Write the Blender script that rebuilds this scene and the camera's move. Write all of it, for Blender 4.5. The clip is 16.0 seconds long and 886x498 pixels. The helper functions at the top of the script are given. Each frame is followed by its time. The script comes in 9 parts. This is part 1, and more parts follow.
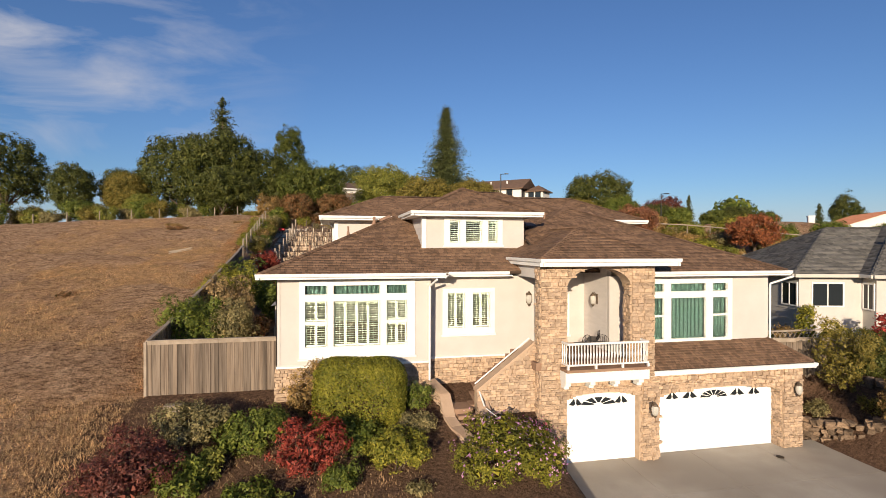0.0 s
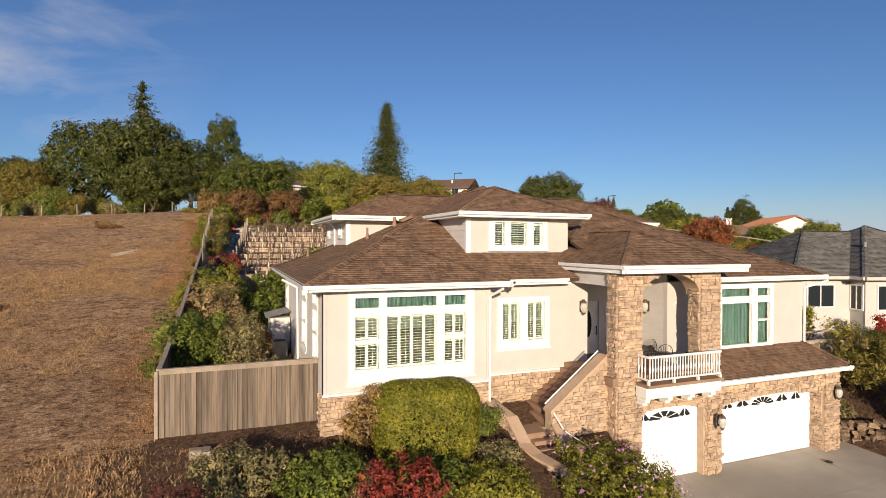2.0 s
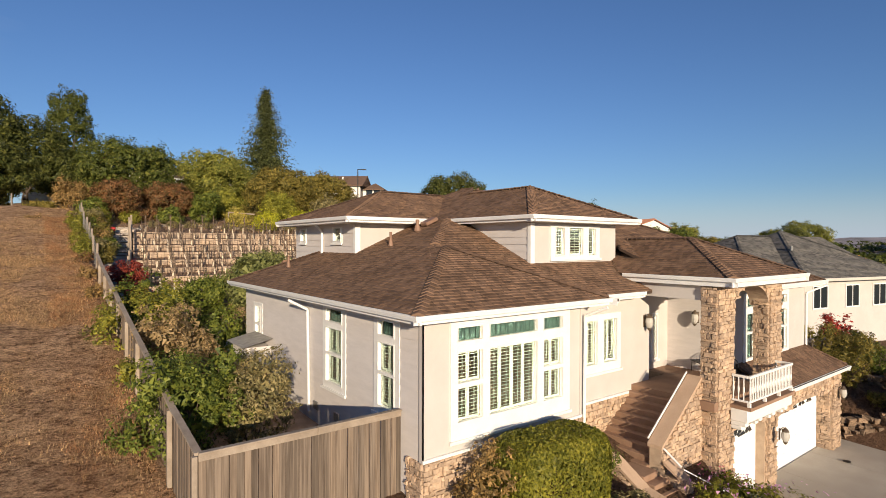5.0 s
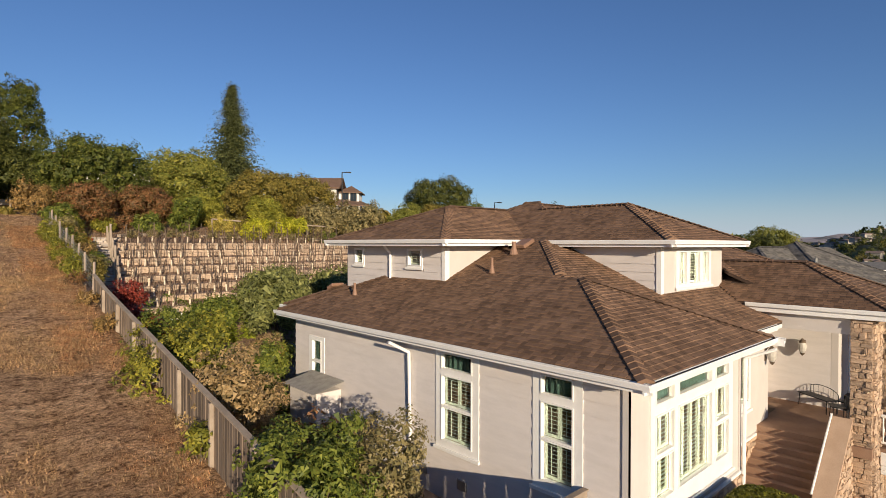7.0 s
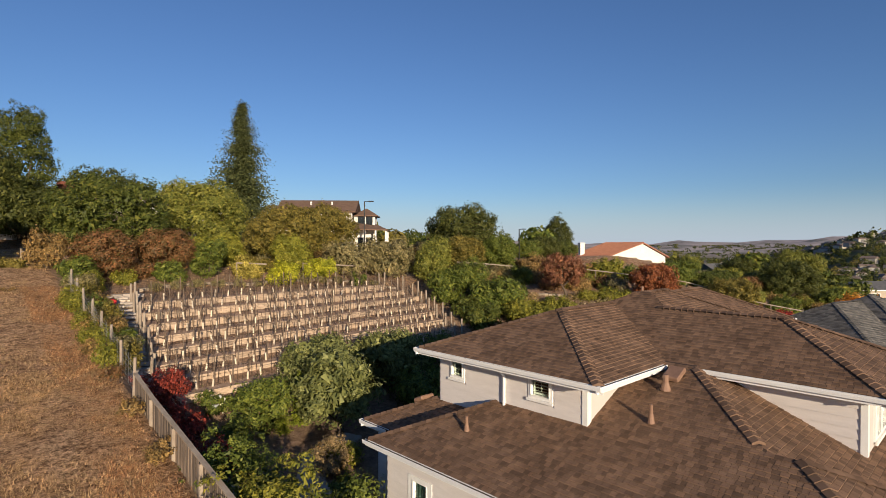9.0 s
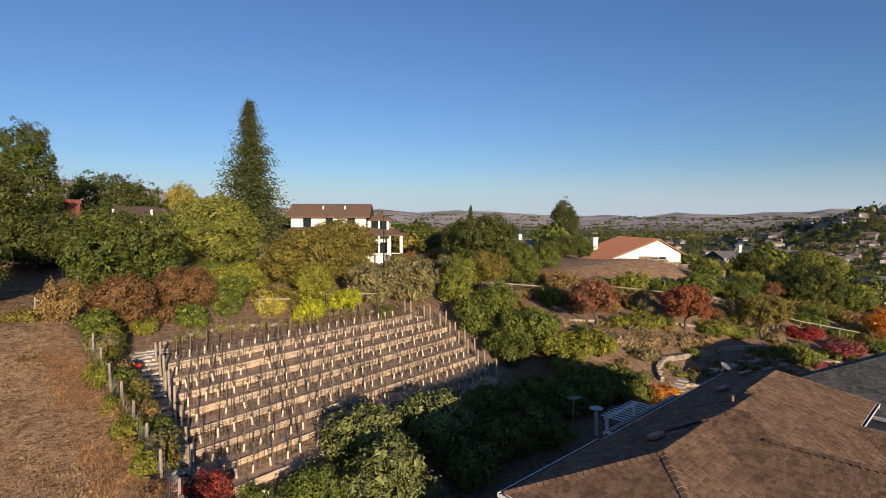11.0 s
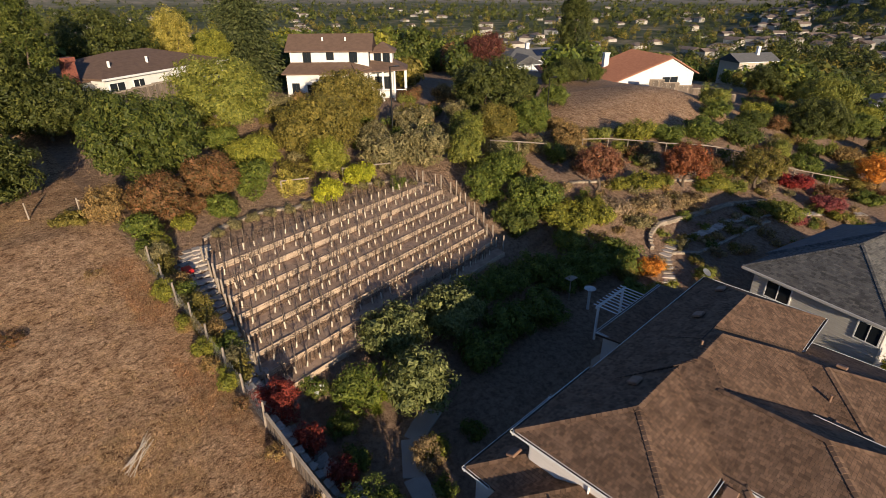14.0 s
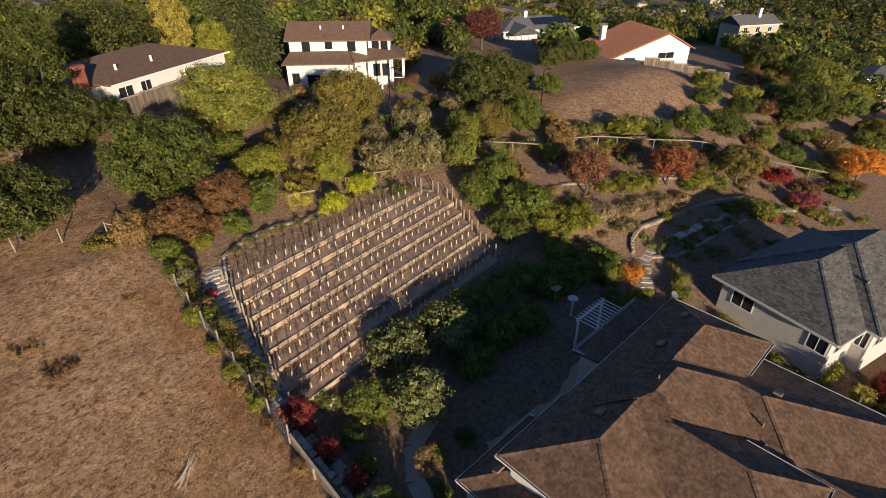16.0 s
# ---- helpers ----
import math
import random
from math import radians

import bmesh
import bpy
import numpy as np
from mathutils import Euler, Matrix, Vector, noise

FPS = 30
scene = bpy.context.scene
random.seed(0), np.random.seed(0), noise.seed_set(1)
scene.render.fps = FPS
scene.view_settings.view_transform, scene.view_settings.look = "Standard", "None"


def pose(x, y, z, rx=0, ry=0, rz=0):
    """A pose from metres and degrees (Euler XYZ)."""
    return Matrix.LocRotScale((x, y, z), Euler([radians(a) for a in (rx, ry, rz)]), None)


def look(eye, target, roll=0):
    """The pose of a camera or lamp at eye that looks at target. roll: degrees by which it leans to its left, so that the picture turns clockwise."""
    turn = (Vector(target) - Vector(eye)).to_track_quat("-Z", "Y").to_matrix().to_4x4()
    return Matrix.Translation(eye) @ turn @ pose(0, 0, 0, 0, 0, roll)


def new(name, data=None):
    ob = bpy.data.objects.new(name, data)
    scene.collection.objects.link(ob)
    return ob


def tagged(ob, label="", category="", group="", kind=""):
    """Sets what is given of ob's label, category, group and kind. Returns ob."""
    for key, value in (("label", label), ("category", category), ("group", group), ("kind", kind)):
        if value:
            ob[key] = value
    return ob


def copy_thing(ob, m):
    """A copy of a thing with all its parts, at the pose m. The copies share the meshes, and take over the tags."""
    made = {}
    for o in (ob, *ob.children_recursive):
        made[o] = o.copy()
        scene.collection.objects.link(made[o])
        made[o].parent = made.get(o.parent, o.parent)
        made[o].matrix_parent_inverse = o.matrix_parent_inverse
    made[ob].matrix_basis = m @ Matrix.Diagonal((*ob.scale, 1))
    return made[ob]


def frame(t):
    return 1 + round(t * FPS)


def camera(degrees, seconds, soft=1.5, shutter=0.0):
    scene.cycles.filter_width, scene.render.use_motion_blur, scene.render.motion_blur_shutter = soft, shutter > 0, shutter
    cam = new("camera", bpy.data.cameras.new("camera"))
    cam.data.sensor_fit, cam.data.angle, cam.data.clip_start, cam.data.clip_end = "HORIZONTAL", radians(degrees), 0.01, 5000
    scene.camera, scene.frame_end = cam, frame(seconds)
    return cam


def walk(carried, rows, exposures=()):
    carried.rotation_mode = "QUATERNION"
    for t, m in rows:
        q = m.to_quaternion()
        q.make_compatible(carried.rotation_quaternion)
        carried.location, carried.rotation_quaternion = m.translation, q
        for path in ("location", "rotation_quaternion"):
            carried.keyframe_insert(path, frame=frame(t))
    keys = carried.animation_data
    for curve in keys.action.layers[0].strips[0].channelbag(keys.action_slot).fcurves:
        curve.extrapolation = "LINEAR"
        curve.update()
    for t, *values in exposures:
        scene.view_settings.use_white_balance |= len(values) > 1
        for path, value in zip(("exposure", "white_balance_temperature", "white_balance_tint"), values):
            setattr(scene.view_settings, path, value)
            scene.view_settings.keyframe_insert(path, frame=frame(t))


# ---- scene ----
cam = camera(79.1, 16.0, soft=0.45)
METRES, EYE, TILT, LEAN, TURN = 45.0, 8.2, 0.0, 0.0, -12.1
ROWS = [
    (0.0, 0.0, 0.0, 0.0, 0.0, -0.35, -0.09),
    (0.5, -0.0317, 0.0119, 0.0012, -2.26, -0.39, -0.11),
    (1.0, -0.0613, 0.0265, 0.0024, -4.66, -0.42, -0.16),
    (1.5, -0.0871, 0.0428, 0.0033, -6.84, -0.42, -0.14),
    (2.0, -0.1115, 0.0601, 0.0041, -9.21, -0.42, -0.16),
    (2.5, -0.1342, 0.0783, 0.0047, -12.02, -0.4, -0.16),
    (3.0, -0.1551, 0.0974, 0.0055, -14.59, -0.44, -0.13),
    (3.5, -0.177, 0.1181, 0.0065, -16.93, -0.47, -0.14),
    (6.0, -0.2763, 0.231, 0.0147, -29.17, -0.48, -0.15),
    (6.5, -0.2937, 0.2569, 0.0179, -30.06, -0.47, -0.15),
    (7.0, -0.3095, 0.283, 0.0291, -30.64, -0.5, -0.09),
    (7.5, -0.3213, 0.3085, 0.0459, -30.98, -0.45, -0.1),
    (8.0, -0.3315, 0.3327, 0.064, -31.13, -0.41, -0.11),
    (8.5, -0.3414, 0.3582, 0.0842, -31.26, -0.35, -0.19),
    (9.0, -0.3488, 0.3823, 0.106, -31.36, -0.33, -0.14),
    (9.5, -0.3556, 0.4064, 0.1304, -31.47, -0.3, -0.15),
    (12.0, -0.3826, 0.4645, 0.2679, -31.66, -9.4, -0.01),
    (12.5, -0.3867, 0.4644, 0.2959, -31.69, -13.63, 0.07),
    (13.0, -0.3903, 0.4631, 0.3235, -31.71, -17.79, 0.12),
    (13.5, -0.3943, 0.4608, 0.3529, -31.76, -22.12, 0.13),
    (14.0, -0.3981, 0.4573, 0.38, -31.79, -26.13, 0.17),
    (14.5, -0.4012, 0.4537, 0.4079, -31.82, -29.92, 0.2),
    (15.0, -0.4043, 0.4503, 0.4401, -31.91, -31.68, 0.19),
    (15.5, -0.405, 0.445, 0.4757, -31.95, -31.66, 0.17),
    (16.0, -0.4045, 0.4408, 0.5154, -32.01, -31.67, 0.21),
]
EXPOSURES = [(0.0, 0.1), (7.0, 0.08), (9.5, 0.08), (12.0, 0.22), (13.5, 0.18), (16.0, 0.13)]
walk(cam, [(t, pose(0, 0, EYE, TILT, LEAN, TURN) @ pose(METRES * x, METRES * y, METRES * z, 90 + pitch, roll, yaw)) for t, x, y, z, yaw, pitch, roll in ROWS],
     exposures=EXPOSURES)

# ---- light ----
SUN_SIDE, SUN_HEIGHT = 23.0, 11.6  # degrees west of due south (-y), and above the horizon
to_sun = Vector((-math.sin(radians(SUN_SIDE)) * math.cos(radians(SUN_HEIGHT)),
                 -math.cos(radians(SUN_SIDE)) * math.cos(radians(SUN_HEIGHT)), math.sin(radians(SUN_HEIGHT))))
sun_data = bpy.data.lights.new("sun", "SUN")
sun_data.energy, sun_data.angle, sun_data.color = 6.0, radians(0.55), (1.0, 0.82, 0.60)
sun = new("sun", sun_data)
sun.matrix_world = look((0, 0, 60), Vector((0, 0, 60)) - to_sun)

world = bpy.data.worlds.new("evening_sky")
scene.world = world
world.use_nodes = True
wn, wl = world.node_tree.nodes, world.node_tree.links
wn.clear()
sky = wn.new("ShaderNodeTexSky")
sky.sky_type, sky.sun_disc = "NISHITA", False
sky.sun_elevation, sky.sun_rotation = radians(SUN_HEIGHT), radians(180 + SUN_SIDE)
sky.altitude, sky.air_density, sky.dust_density, sky.ozone_density = 60, 1.0, 0.15, 3.0
# thin cirrus, high in the west of the view
wco = wn.new("ShaderNodeTexCoord")
wmap = wn.new("ShaderNodeMapping")
wmap.inputs["Rotation"].default_value = (0.25, 0.1, 0.5)
wmap.inputs["Scale"].default_value = (2.2, 4.6, 9.0)
wl.new(wco.outputs["Generated"], wmap.inputs["Vector"])
wno = wn.new("ShaderNodeTexNoise")
wno.inputs["Scale"].default_value, wno.inputs["Detail"].default_value = 1.6, 7.0
wno.inputs["Roughness"].default_value, wno.inputs["Distortion"].default_value = 0.55, 0.5
wl.new(wmap.outputs["Vector"], wno.inputs["Vector"])
wra = wn.new("ShaderNodeMapRange")
wra.inputs[1].default_value, wra.inputs[2].default_value = 0.44, 0.72
wl.new(wno.outputs["Fac"], wra.inputs[0])
# where the cirrus stands: round one direction of the sky
wdot = wn.new("ShaderNodeVectorMath")
wdot.operation = "DISTANCE"
wdot.inputs[1].default_value = Vector((-0.50, 0.80, 0.40)).normalized()
wl.new(wco.outputs["Generated"], wdot.inputs[0])
wfall = wn.new("ShaderNodeMapRange")
wfall.inputs[1].default_value, wfall.inputs[2].default_value = 0.52, 0.10
wl.new(wdot.outputs["Value"], wfall.inputs[0])
wmul = wn.new("ShaderNodeMath")
wmul.operation = "MULTIPLY"
wl.new(wra.outputs[0], wmul.inputs[0])
wl.new(wfall.outputs[0], wmul.inputs[1])
wmix = wn.new("ShaderNodeMix")
wmix.data_type = "RGBA"
wmix.inputs[7].default_value = (6.0, 6.0, 6.6, 1)
wl.new(wmul.outputs[0], wmix.inputs[0])
wtint = wn.new("ShaderNodeMix")
wtint.data_type, wtint.blend_type = "RGBA", "MULTIPLY"
wtint.inputs[0].default_value, wtint.inputs[7].default_value = 1.0, (0.83, 0.95, 1.24, 1)
wl.new(sky.outputs[0], wtint.inputs[6])
wl.new(wtint.outputs[2], wmix.inputs[6])
# pale haze all round the horizon
wsep = wn.new("ShaderNodeSeparateXYZ")
wl.new(wco.outputs["Generated"], wsep.inputs[0])
whz = wn.new("ShaderNodeMapRange")
whz.interpolation_type = "SMOOTHERSTEP"
whz.inputs[1].default_value, whz.inputs[2].default_value = 0.12, -0.03
whz.inputs[3].default_value, whz.inputs[4].default_value = 0.0, 0.85
wl.new(wsep.outputs["Z"], whz.inputs[0])
whaze = wn.new("ShaderNodeMix")
whaze.data_type = "RGBA"
whaze.inputs[7].default_value = (5.2, 6.1, 7.5, 1)
wl.new(whz.outputs[0], whaze.inputs[0])
wl.new(wmix.outputs[2], whaze.inputs[6])
wbg = wn.new("ShaderNodeBackground")
wbg.inputs[1].default_value = 0.088
wl.new(whaze.outputs[2], wbg.inputs[0])
wout = wn.new("ShaderNodeOutputWorld")
wl.new(wbg.outputs[0], wout.inputs[0])

# ---- materials ----


def blank(name):
    m = bpy.data.materials.new(name)
    m.use_nodes = True
    n = m.node_tree.nodes
    return m, n, m.node_tree.links, n["Principled BSDF"]


def noise_node(n, l, scale, detail=4.0, rough=0.55, stretch=None, kind="Object", apart=False):
    co = n.new("ShaderNodeTexCoord")
    out = co.outputs[kind]
    if apart:  # each object of a shared mesh takes its own stretch of the grain
        far = n.new("ShaderNodeVectorMath")
        far.operation = "SCALE"
        far.inputs["Scale"].default_value = 43.0
        l.new(n.new("ShaderNodeObjectInfo").outputs["Random"], far.inputs[0])
        add = n.new("ShaderNodeVectorMath")
        add.operation = "ADD"
        l.new(out, add.inputs[0])
        l.new(far.outputs[0], add.inputs[1])
        out = add.outputs[0]
    if stretch:
        mp = n.new("ShaderNodeMapping")
        mp.inputs["Scale"].default_value = stretch
        l.new(out, mp.inputs["Vector"])
        out = mp.outputs["Vector"]
    t = n.new("ShaderNodeTexNoise")
    t.inputs["Scale"].default_value, t.inputs["Detail"].default_value, t.inputs["Roughness"].default_value = scale, detail, rough
    l.new(out, t.inputs["Vector"])
    return t.outputs["Fac"]


def ramp(n, l, fac, stops):
    r = n.new("ShaderNodeValToRGB")
    e = r.color_ramp.elements
    while len(e) < len(stops):
        e.new(0.5)
    for k, (p, c) in enumerate(stops):
        e[k].position, e[k].color = p, (*c, 1)
    l.new(fac, r.inputs["Fac"])
    return r.outputs["Color"]


def blend(n, l, fac, a, b, mode="MIX"):
    m = n.new("ShaderNodeMix")
    m.data_type, m.blend_type = "RGBA", mode
    for sock, v in ((m.inputs[0], fac), (m.inputs[6], a), (m.inputs[7], b)):
        if isinstance(v, (int, float)):
            sock.default_value = v
        elif isinstance(v, tuple):
            sock.default_value = (*v, 1)
        else:
            l.new(v, sock)
    return m.outputs[2]


def rise(n, l, fac, bsdf, strength, distance):
    b = n.new("ShaderNodeBump")
    b.inputs["Strength"].default_value, b.inputs["Distance"].default_value = strength, distance
    l.new(fac, b.inputs["Height"])
    l.new(b.outputs["Normal"], bsdf.inputs["Normal"])


def surface(name, dark, light, scale=6.0, rough=0.8, grain=60.0, bump=0.3, depth=0.01, stretch=None, metal=0.0, wide=None, spec=0.4, island=0.0, per_object=0.0):
    """A two-scale varied surface: broad stains and fine grain, with relief."""
    m, n, l, b = blank(name)
    broad = noise_node(n, l, scale, 5, 0.6, stretch, apart=per_object > 0)
    col = ramp(n, l, broad, [(0.37, dark), (0.63, light)])
    fine = noise_node(n, l, grain, 3, 0.6, stretch, apart=per_object > 0)
    mid = tuple((p + q) / 2 for p, q in zip(dark, light))
    g = ramp(n, l, fine, [(0.25, tuple(0.72 * c for c in mid)), (0.75, tuple(min(1, 1.25 * c) for c in mid))])
    col = blend(n, l, 0.35, col, g)
    if wide:
        w = noise_node(n, l, wide[0], 3, 0.5)
        col = blend(n, l, ramp(n, l, w, [(0.42, (0, 0, 0)), (0.62, (1, 1, 1))]), col, wide[1])
    if island or per_object:
        src = n.new("ShaderNodeNewGeometry").outputs["Random Per Island"] if island else n.new("ShaderNodeObjectInfo").outputs["Random"]
        k = island or per_object
        v = ramp(n, l, src, [(0, (1 - k,) * 3), (0.5, (1, 1, 1)), (1, (1 + k * 0.6, 1 + k * 0.5, 1 + k * 0.35))])
        col = blend(n, l, 1.0, col, v, "MULTIPLY")
    l.new(col, b.inputs["Base Color"])
    b.inputs["Roughness"].default_value, b.inputs["Metallic"].default_value = rough, metal
    b.inputs["Specular IOR Level"].default_value = spec
    rise(n, l, fine, b, bump, depth)
    return m


def foliage(name, dark, mid, light, gloss=0.55, through_light=0.26):
    """Leaves: colour differs leaf by leaf and branch by branch, and some light comes through."""
    m, n, l, b = blank(name)
    dark, mid, light = (tuple(min(0.85, k * q) for k, q in zip((2.0, 1.75, 1.4), c)) for c in (dark, mid, light))
    isl = n.new("ShaderNodeNewGeometry").outputs["Random Per Island"]
    col = ramp(n, l, isl, [(0.0, dark), (0.5, mid), (1.0, light)])
    broad = noise_node(n, l, 1.5, 4, 0.65)
    shade = ramp(n, l, broad, [(0.3, (0.62, 0.66, 0.66)), (0.7, (1.38, 1.3, 1.15))])
    col = blend(n, l, 1.0, col, shade, "MULTIPLY")
    l.new(col, b.inputs["Base Color"])
    b.inputs["Roughness"].default_value = gloss
    b.inputs["Specular IOR Level"].default_value = 0.25
    tr = n.new("ShaderNodeBsdfTranslucent")
    l.new(col, tr.inputs["Color"])
    mix = n.new("ShaderNodeMixShader")
    mix.inputs[0].default_value = through_light
    l.new(b.outputs[0], mix.inputs[1])
    l.new(tr.outputs[0], mix.inputs[2])
    l.new(mix.outputs[0], n["Material Output"].inputs["Surface"])
    return m


WHITE = surface("white_trim_paint", (0.74, 0.73, 0.70), (0.82, 0.81, 0.78), 3, 0.45, 90, 0.05, 0.002)
GUTTER = surface("white_gutter_enamel", (0.74, 0.74, 0.73), (0.82, 0.82, 0.81), 2, 0.35, 50, 0.04, 0.002)
STUCCO = surface("cream_stucco", (0.51, 0.475, 0.445), (0.57, 0.53, 0.50), 1.2, 0.9, 160, 0.25, 0.004)
SIDING = surface("cream_lap_siding", (0.59, 0.55, 0.522), (0.67, 0.625, 0.595), 1.4, 0.75, 60, 0.12, 0.003, (1, 1, 6))
STONE = surface("tan_ledge_stone", (0.36, 0.25, 0.17), (0.61, 0.455, 0.325), 6.5, 0.92, 30, 0.9, 0.02, island=0.30)
STONE_PIECE = surface("tan_ledge_stone_piece", (0.36, 0.25, 0.17), (0.61, 0.455, 0.325), 3.0, 0.92, 14, 0.9, 0.02, per_object=0.30)
MORTAR = surface("stone_mortar", (0.38, 0.28, 0.20), (0.50, 0.38, 0.27), 5, 0.95, 60, 0.4, 0.006)
SHINGLE = surface("brown_roof_shingle", (0.130, 0.079, 0.051), (0.235, 0.147, 0.097), 1.6, 0.92, 90, 0.25, 0.002, island=0.36, spec=0.2)
SHINGLE_PIECE = surface("brown_roof_shingle_piece", (0.130, 0.079, 0.051), (0.235, 0.147, 0.097), 1.6, 0.92, 90, 0.25, 0.002, per_object=0.36, spec=0.2)
UNDERLAY = surface("roof_underlay", (0.045, 0.028, 0.020), (0.07, 0.045, 0.032), 2, 0.95, 80, 0.2, 0.003)
GREY_SHINGLE = surface("grey_roof_shingle", (0.10, 0.096, 0.090), (0.175, 0.167, 0.156), 1.6, 0.92, 120, 0.5, 0.006, island=0.4, spec=0.2)
FLASHING = surface("brown_roof_flashing", (0.20, 0.115, 0.075), (0.30, 0.18, 0.12), 4, 0.6, 50, 0.1, 0.003)
CONCRETE = surface("driveway_concrete", (0.36, 0.32, 0.265), (0.47, 0.425, 0.36), 0.6, 0.85, 30, 0.15, 0.004, wide=(0.25, (0.33, 0.29, 0.24)))
TAN_CONCRETE = surface("tan_stair_concrete", (0.43, 0.30, 0.205), (0.53, 0.38, 0.27), 1.5, 0.85, 40, 0.15, 0.004)
# darker brown than the coping's tan: the stairs' shade is put into the colour
STAIR = surface("shaded_brown_stair_concrete", (0.24, 0.145, 0.094), (0.33, 0.21, 0.14), 1.5, 0.85, 40, 0.15, 0.004)
FENCE_WOOD = surface("weathered_fence_board", (0.085, 0.062, 0.046), (0.265, 0.21, 0.163), 3.2, 0.9, 14, 0.8, 0.008, (5, 5, 0.35), per_object=0.4)
RAIL_WOOD = surface("weathered_rail_timber", (0.24, 0.19, 0.145), (0.40, 0.33, 0.26), 2.0, 0.9, 40, 0.4, 0.006)
TIMBER = surface("terrace_timber", (0.36, 0.26, 0.18), (0.62, 0.48, 0.35), 2.4, 0.9, 30, 0.5, 0.008, (1, 6, 6), per_object=0.2)
BARK = surface("grey_brown_bark", (0.07, 0.05, 0.036), (0.17, 0.125, 0.09), 3, 0.95, 18, 0.8, 0.03, (3, 3, 0.7))
SOIL = surface("bare_terrace_soil", (0.29, 0.19, 0.125), (0.52, 0.36, 0.25), 1.6, 0.95, 22, 0.8, 0.03)
GLASS_DARK = blank("window_glass")[0]
_b = GLASS_DARK.node_tree.nodes["Principled BSDF"]
_b.inputs["Base Color"].default_value, _b.inputs["Roughness"].default_value = (0.86, 0.93, 0.9, 1), 0.02
_b.inputs["Transmission Weight"].default_value, _b.inputs["IOR"].default_value = 1.0, 1.45
DARK_GLASS = blank("dark_far_window")[0]
_b = DARK_GLASS.node_tree.nodes["Principled BSDF"]
_b.inputs["Base Color"].default_value, _b.inputs["Roughness"].default_value = (0.02, 0.025, 0.03, 1), 0.08
CURTAIN = surface("green_curtain", (0.022, 0.048, 0.042), (0.04, 0.078, 0.068), 8, 0.9, 80, 0.2, 0.005)
SHUTTER = surface("cream_shutter_paint", (0.38, 0.415, 0.35), (0.48, 0.51, 0.44), 4, 0.5, 60, 0.03, 0.001)
ROOM = surface("dim_room_wall", (0.10, 0.11, 0.10), (0.16, 0.16, 0.15), 2, 0.9, 20, 0.05, 0.002)
BLACK_METAL = surface("black_metal", (0.015, 0.015, 0.016), (0.03, 0.03, 0.032), 6, 0.45, 60, 0.1, 0.002, metal=0.6)
GALVANISED = surface("galvanised_metal", (0.30, 0.29, 0.27), (0.44, 0.43, 0.40), 4, 0.45, 50, 0.1, 0.002, metal=0.7)
DOOR_PAINT = surface("garage_door_white", (0.78, 0.78, 0.77), (0.84, 0.84, 0.83), 2, 0.5, 40, 0.03, 0.001)


# ---- mesh building ----


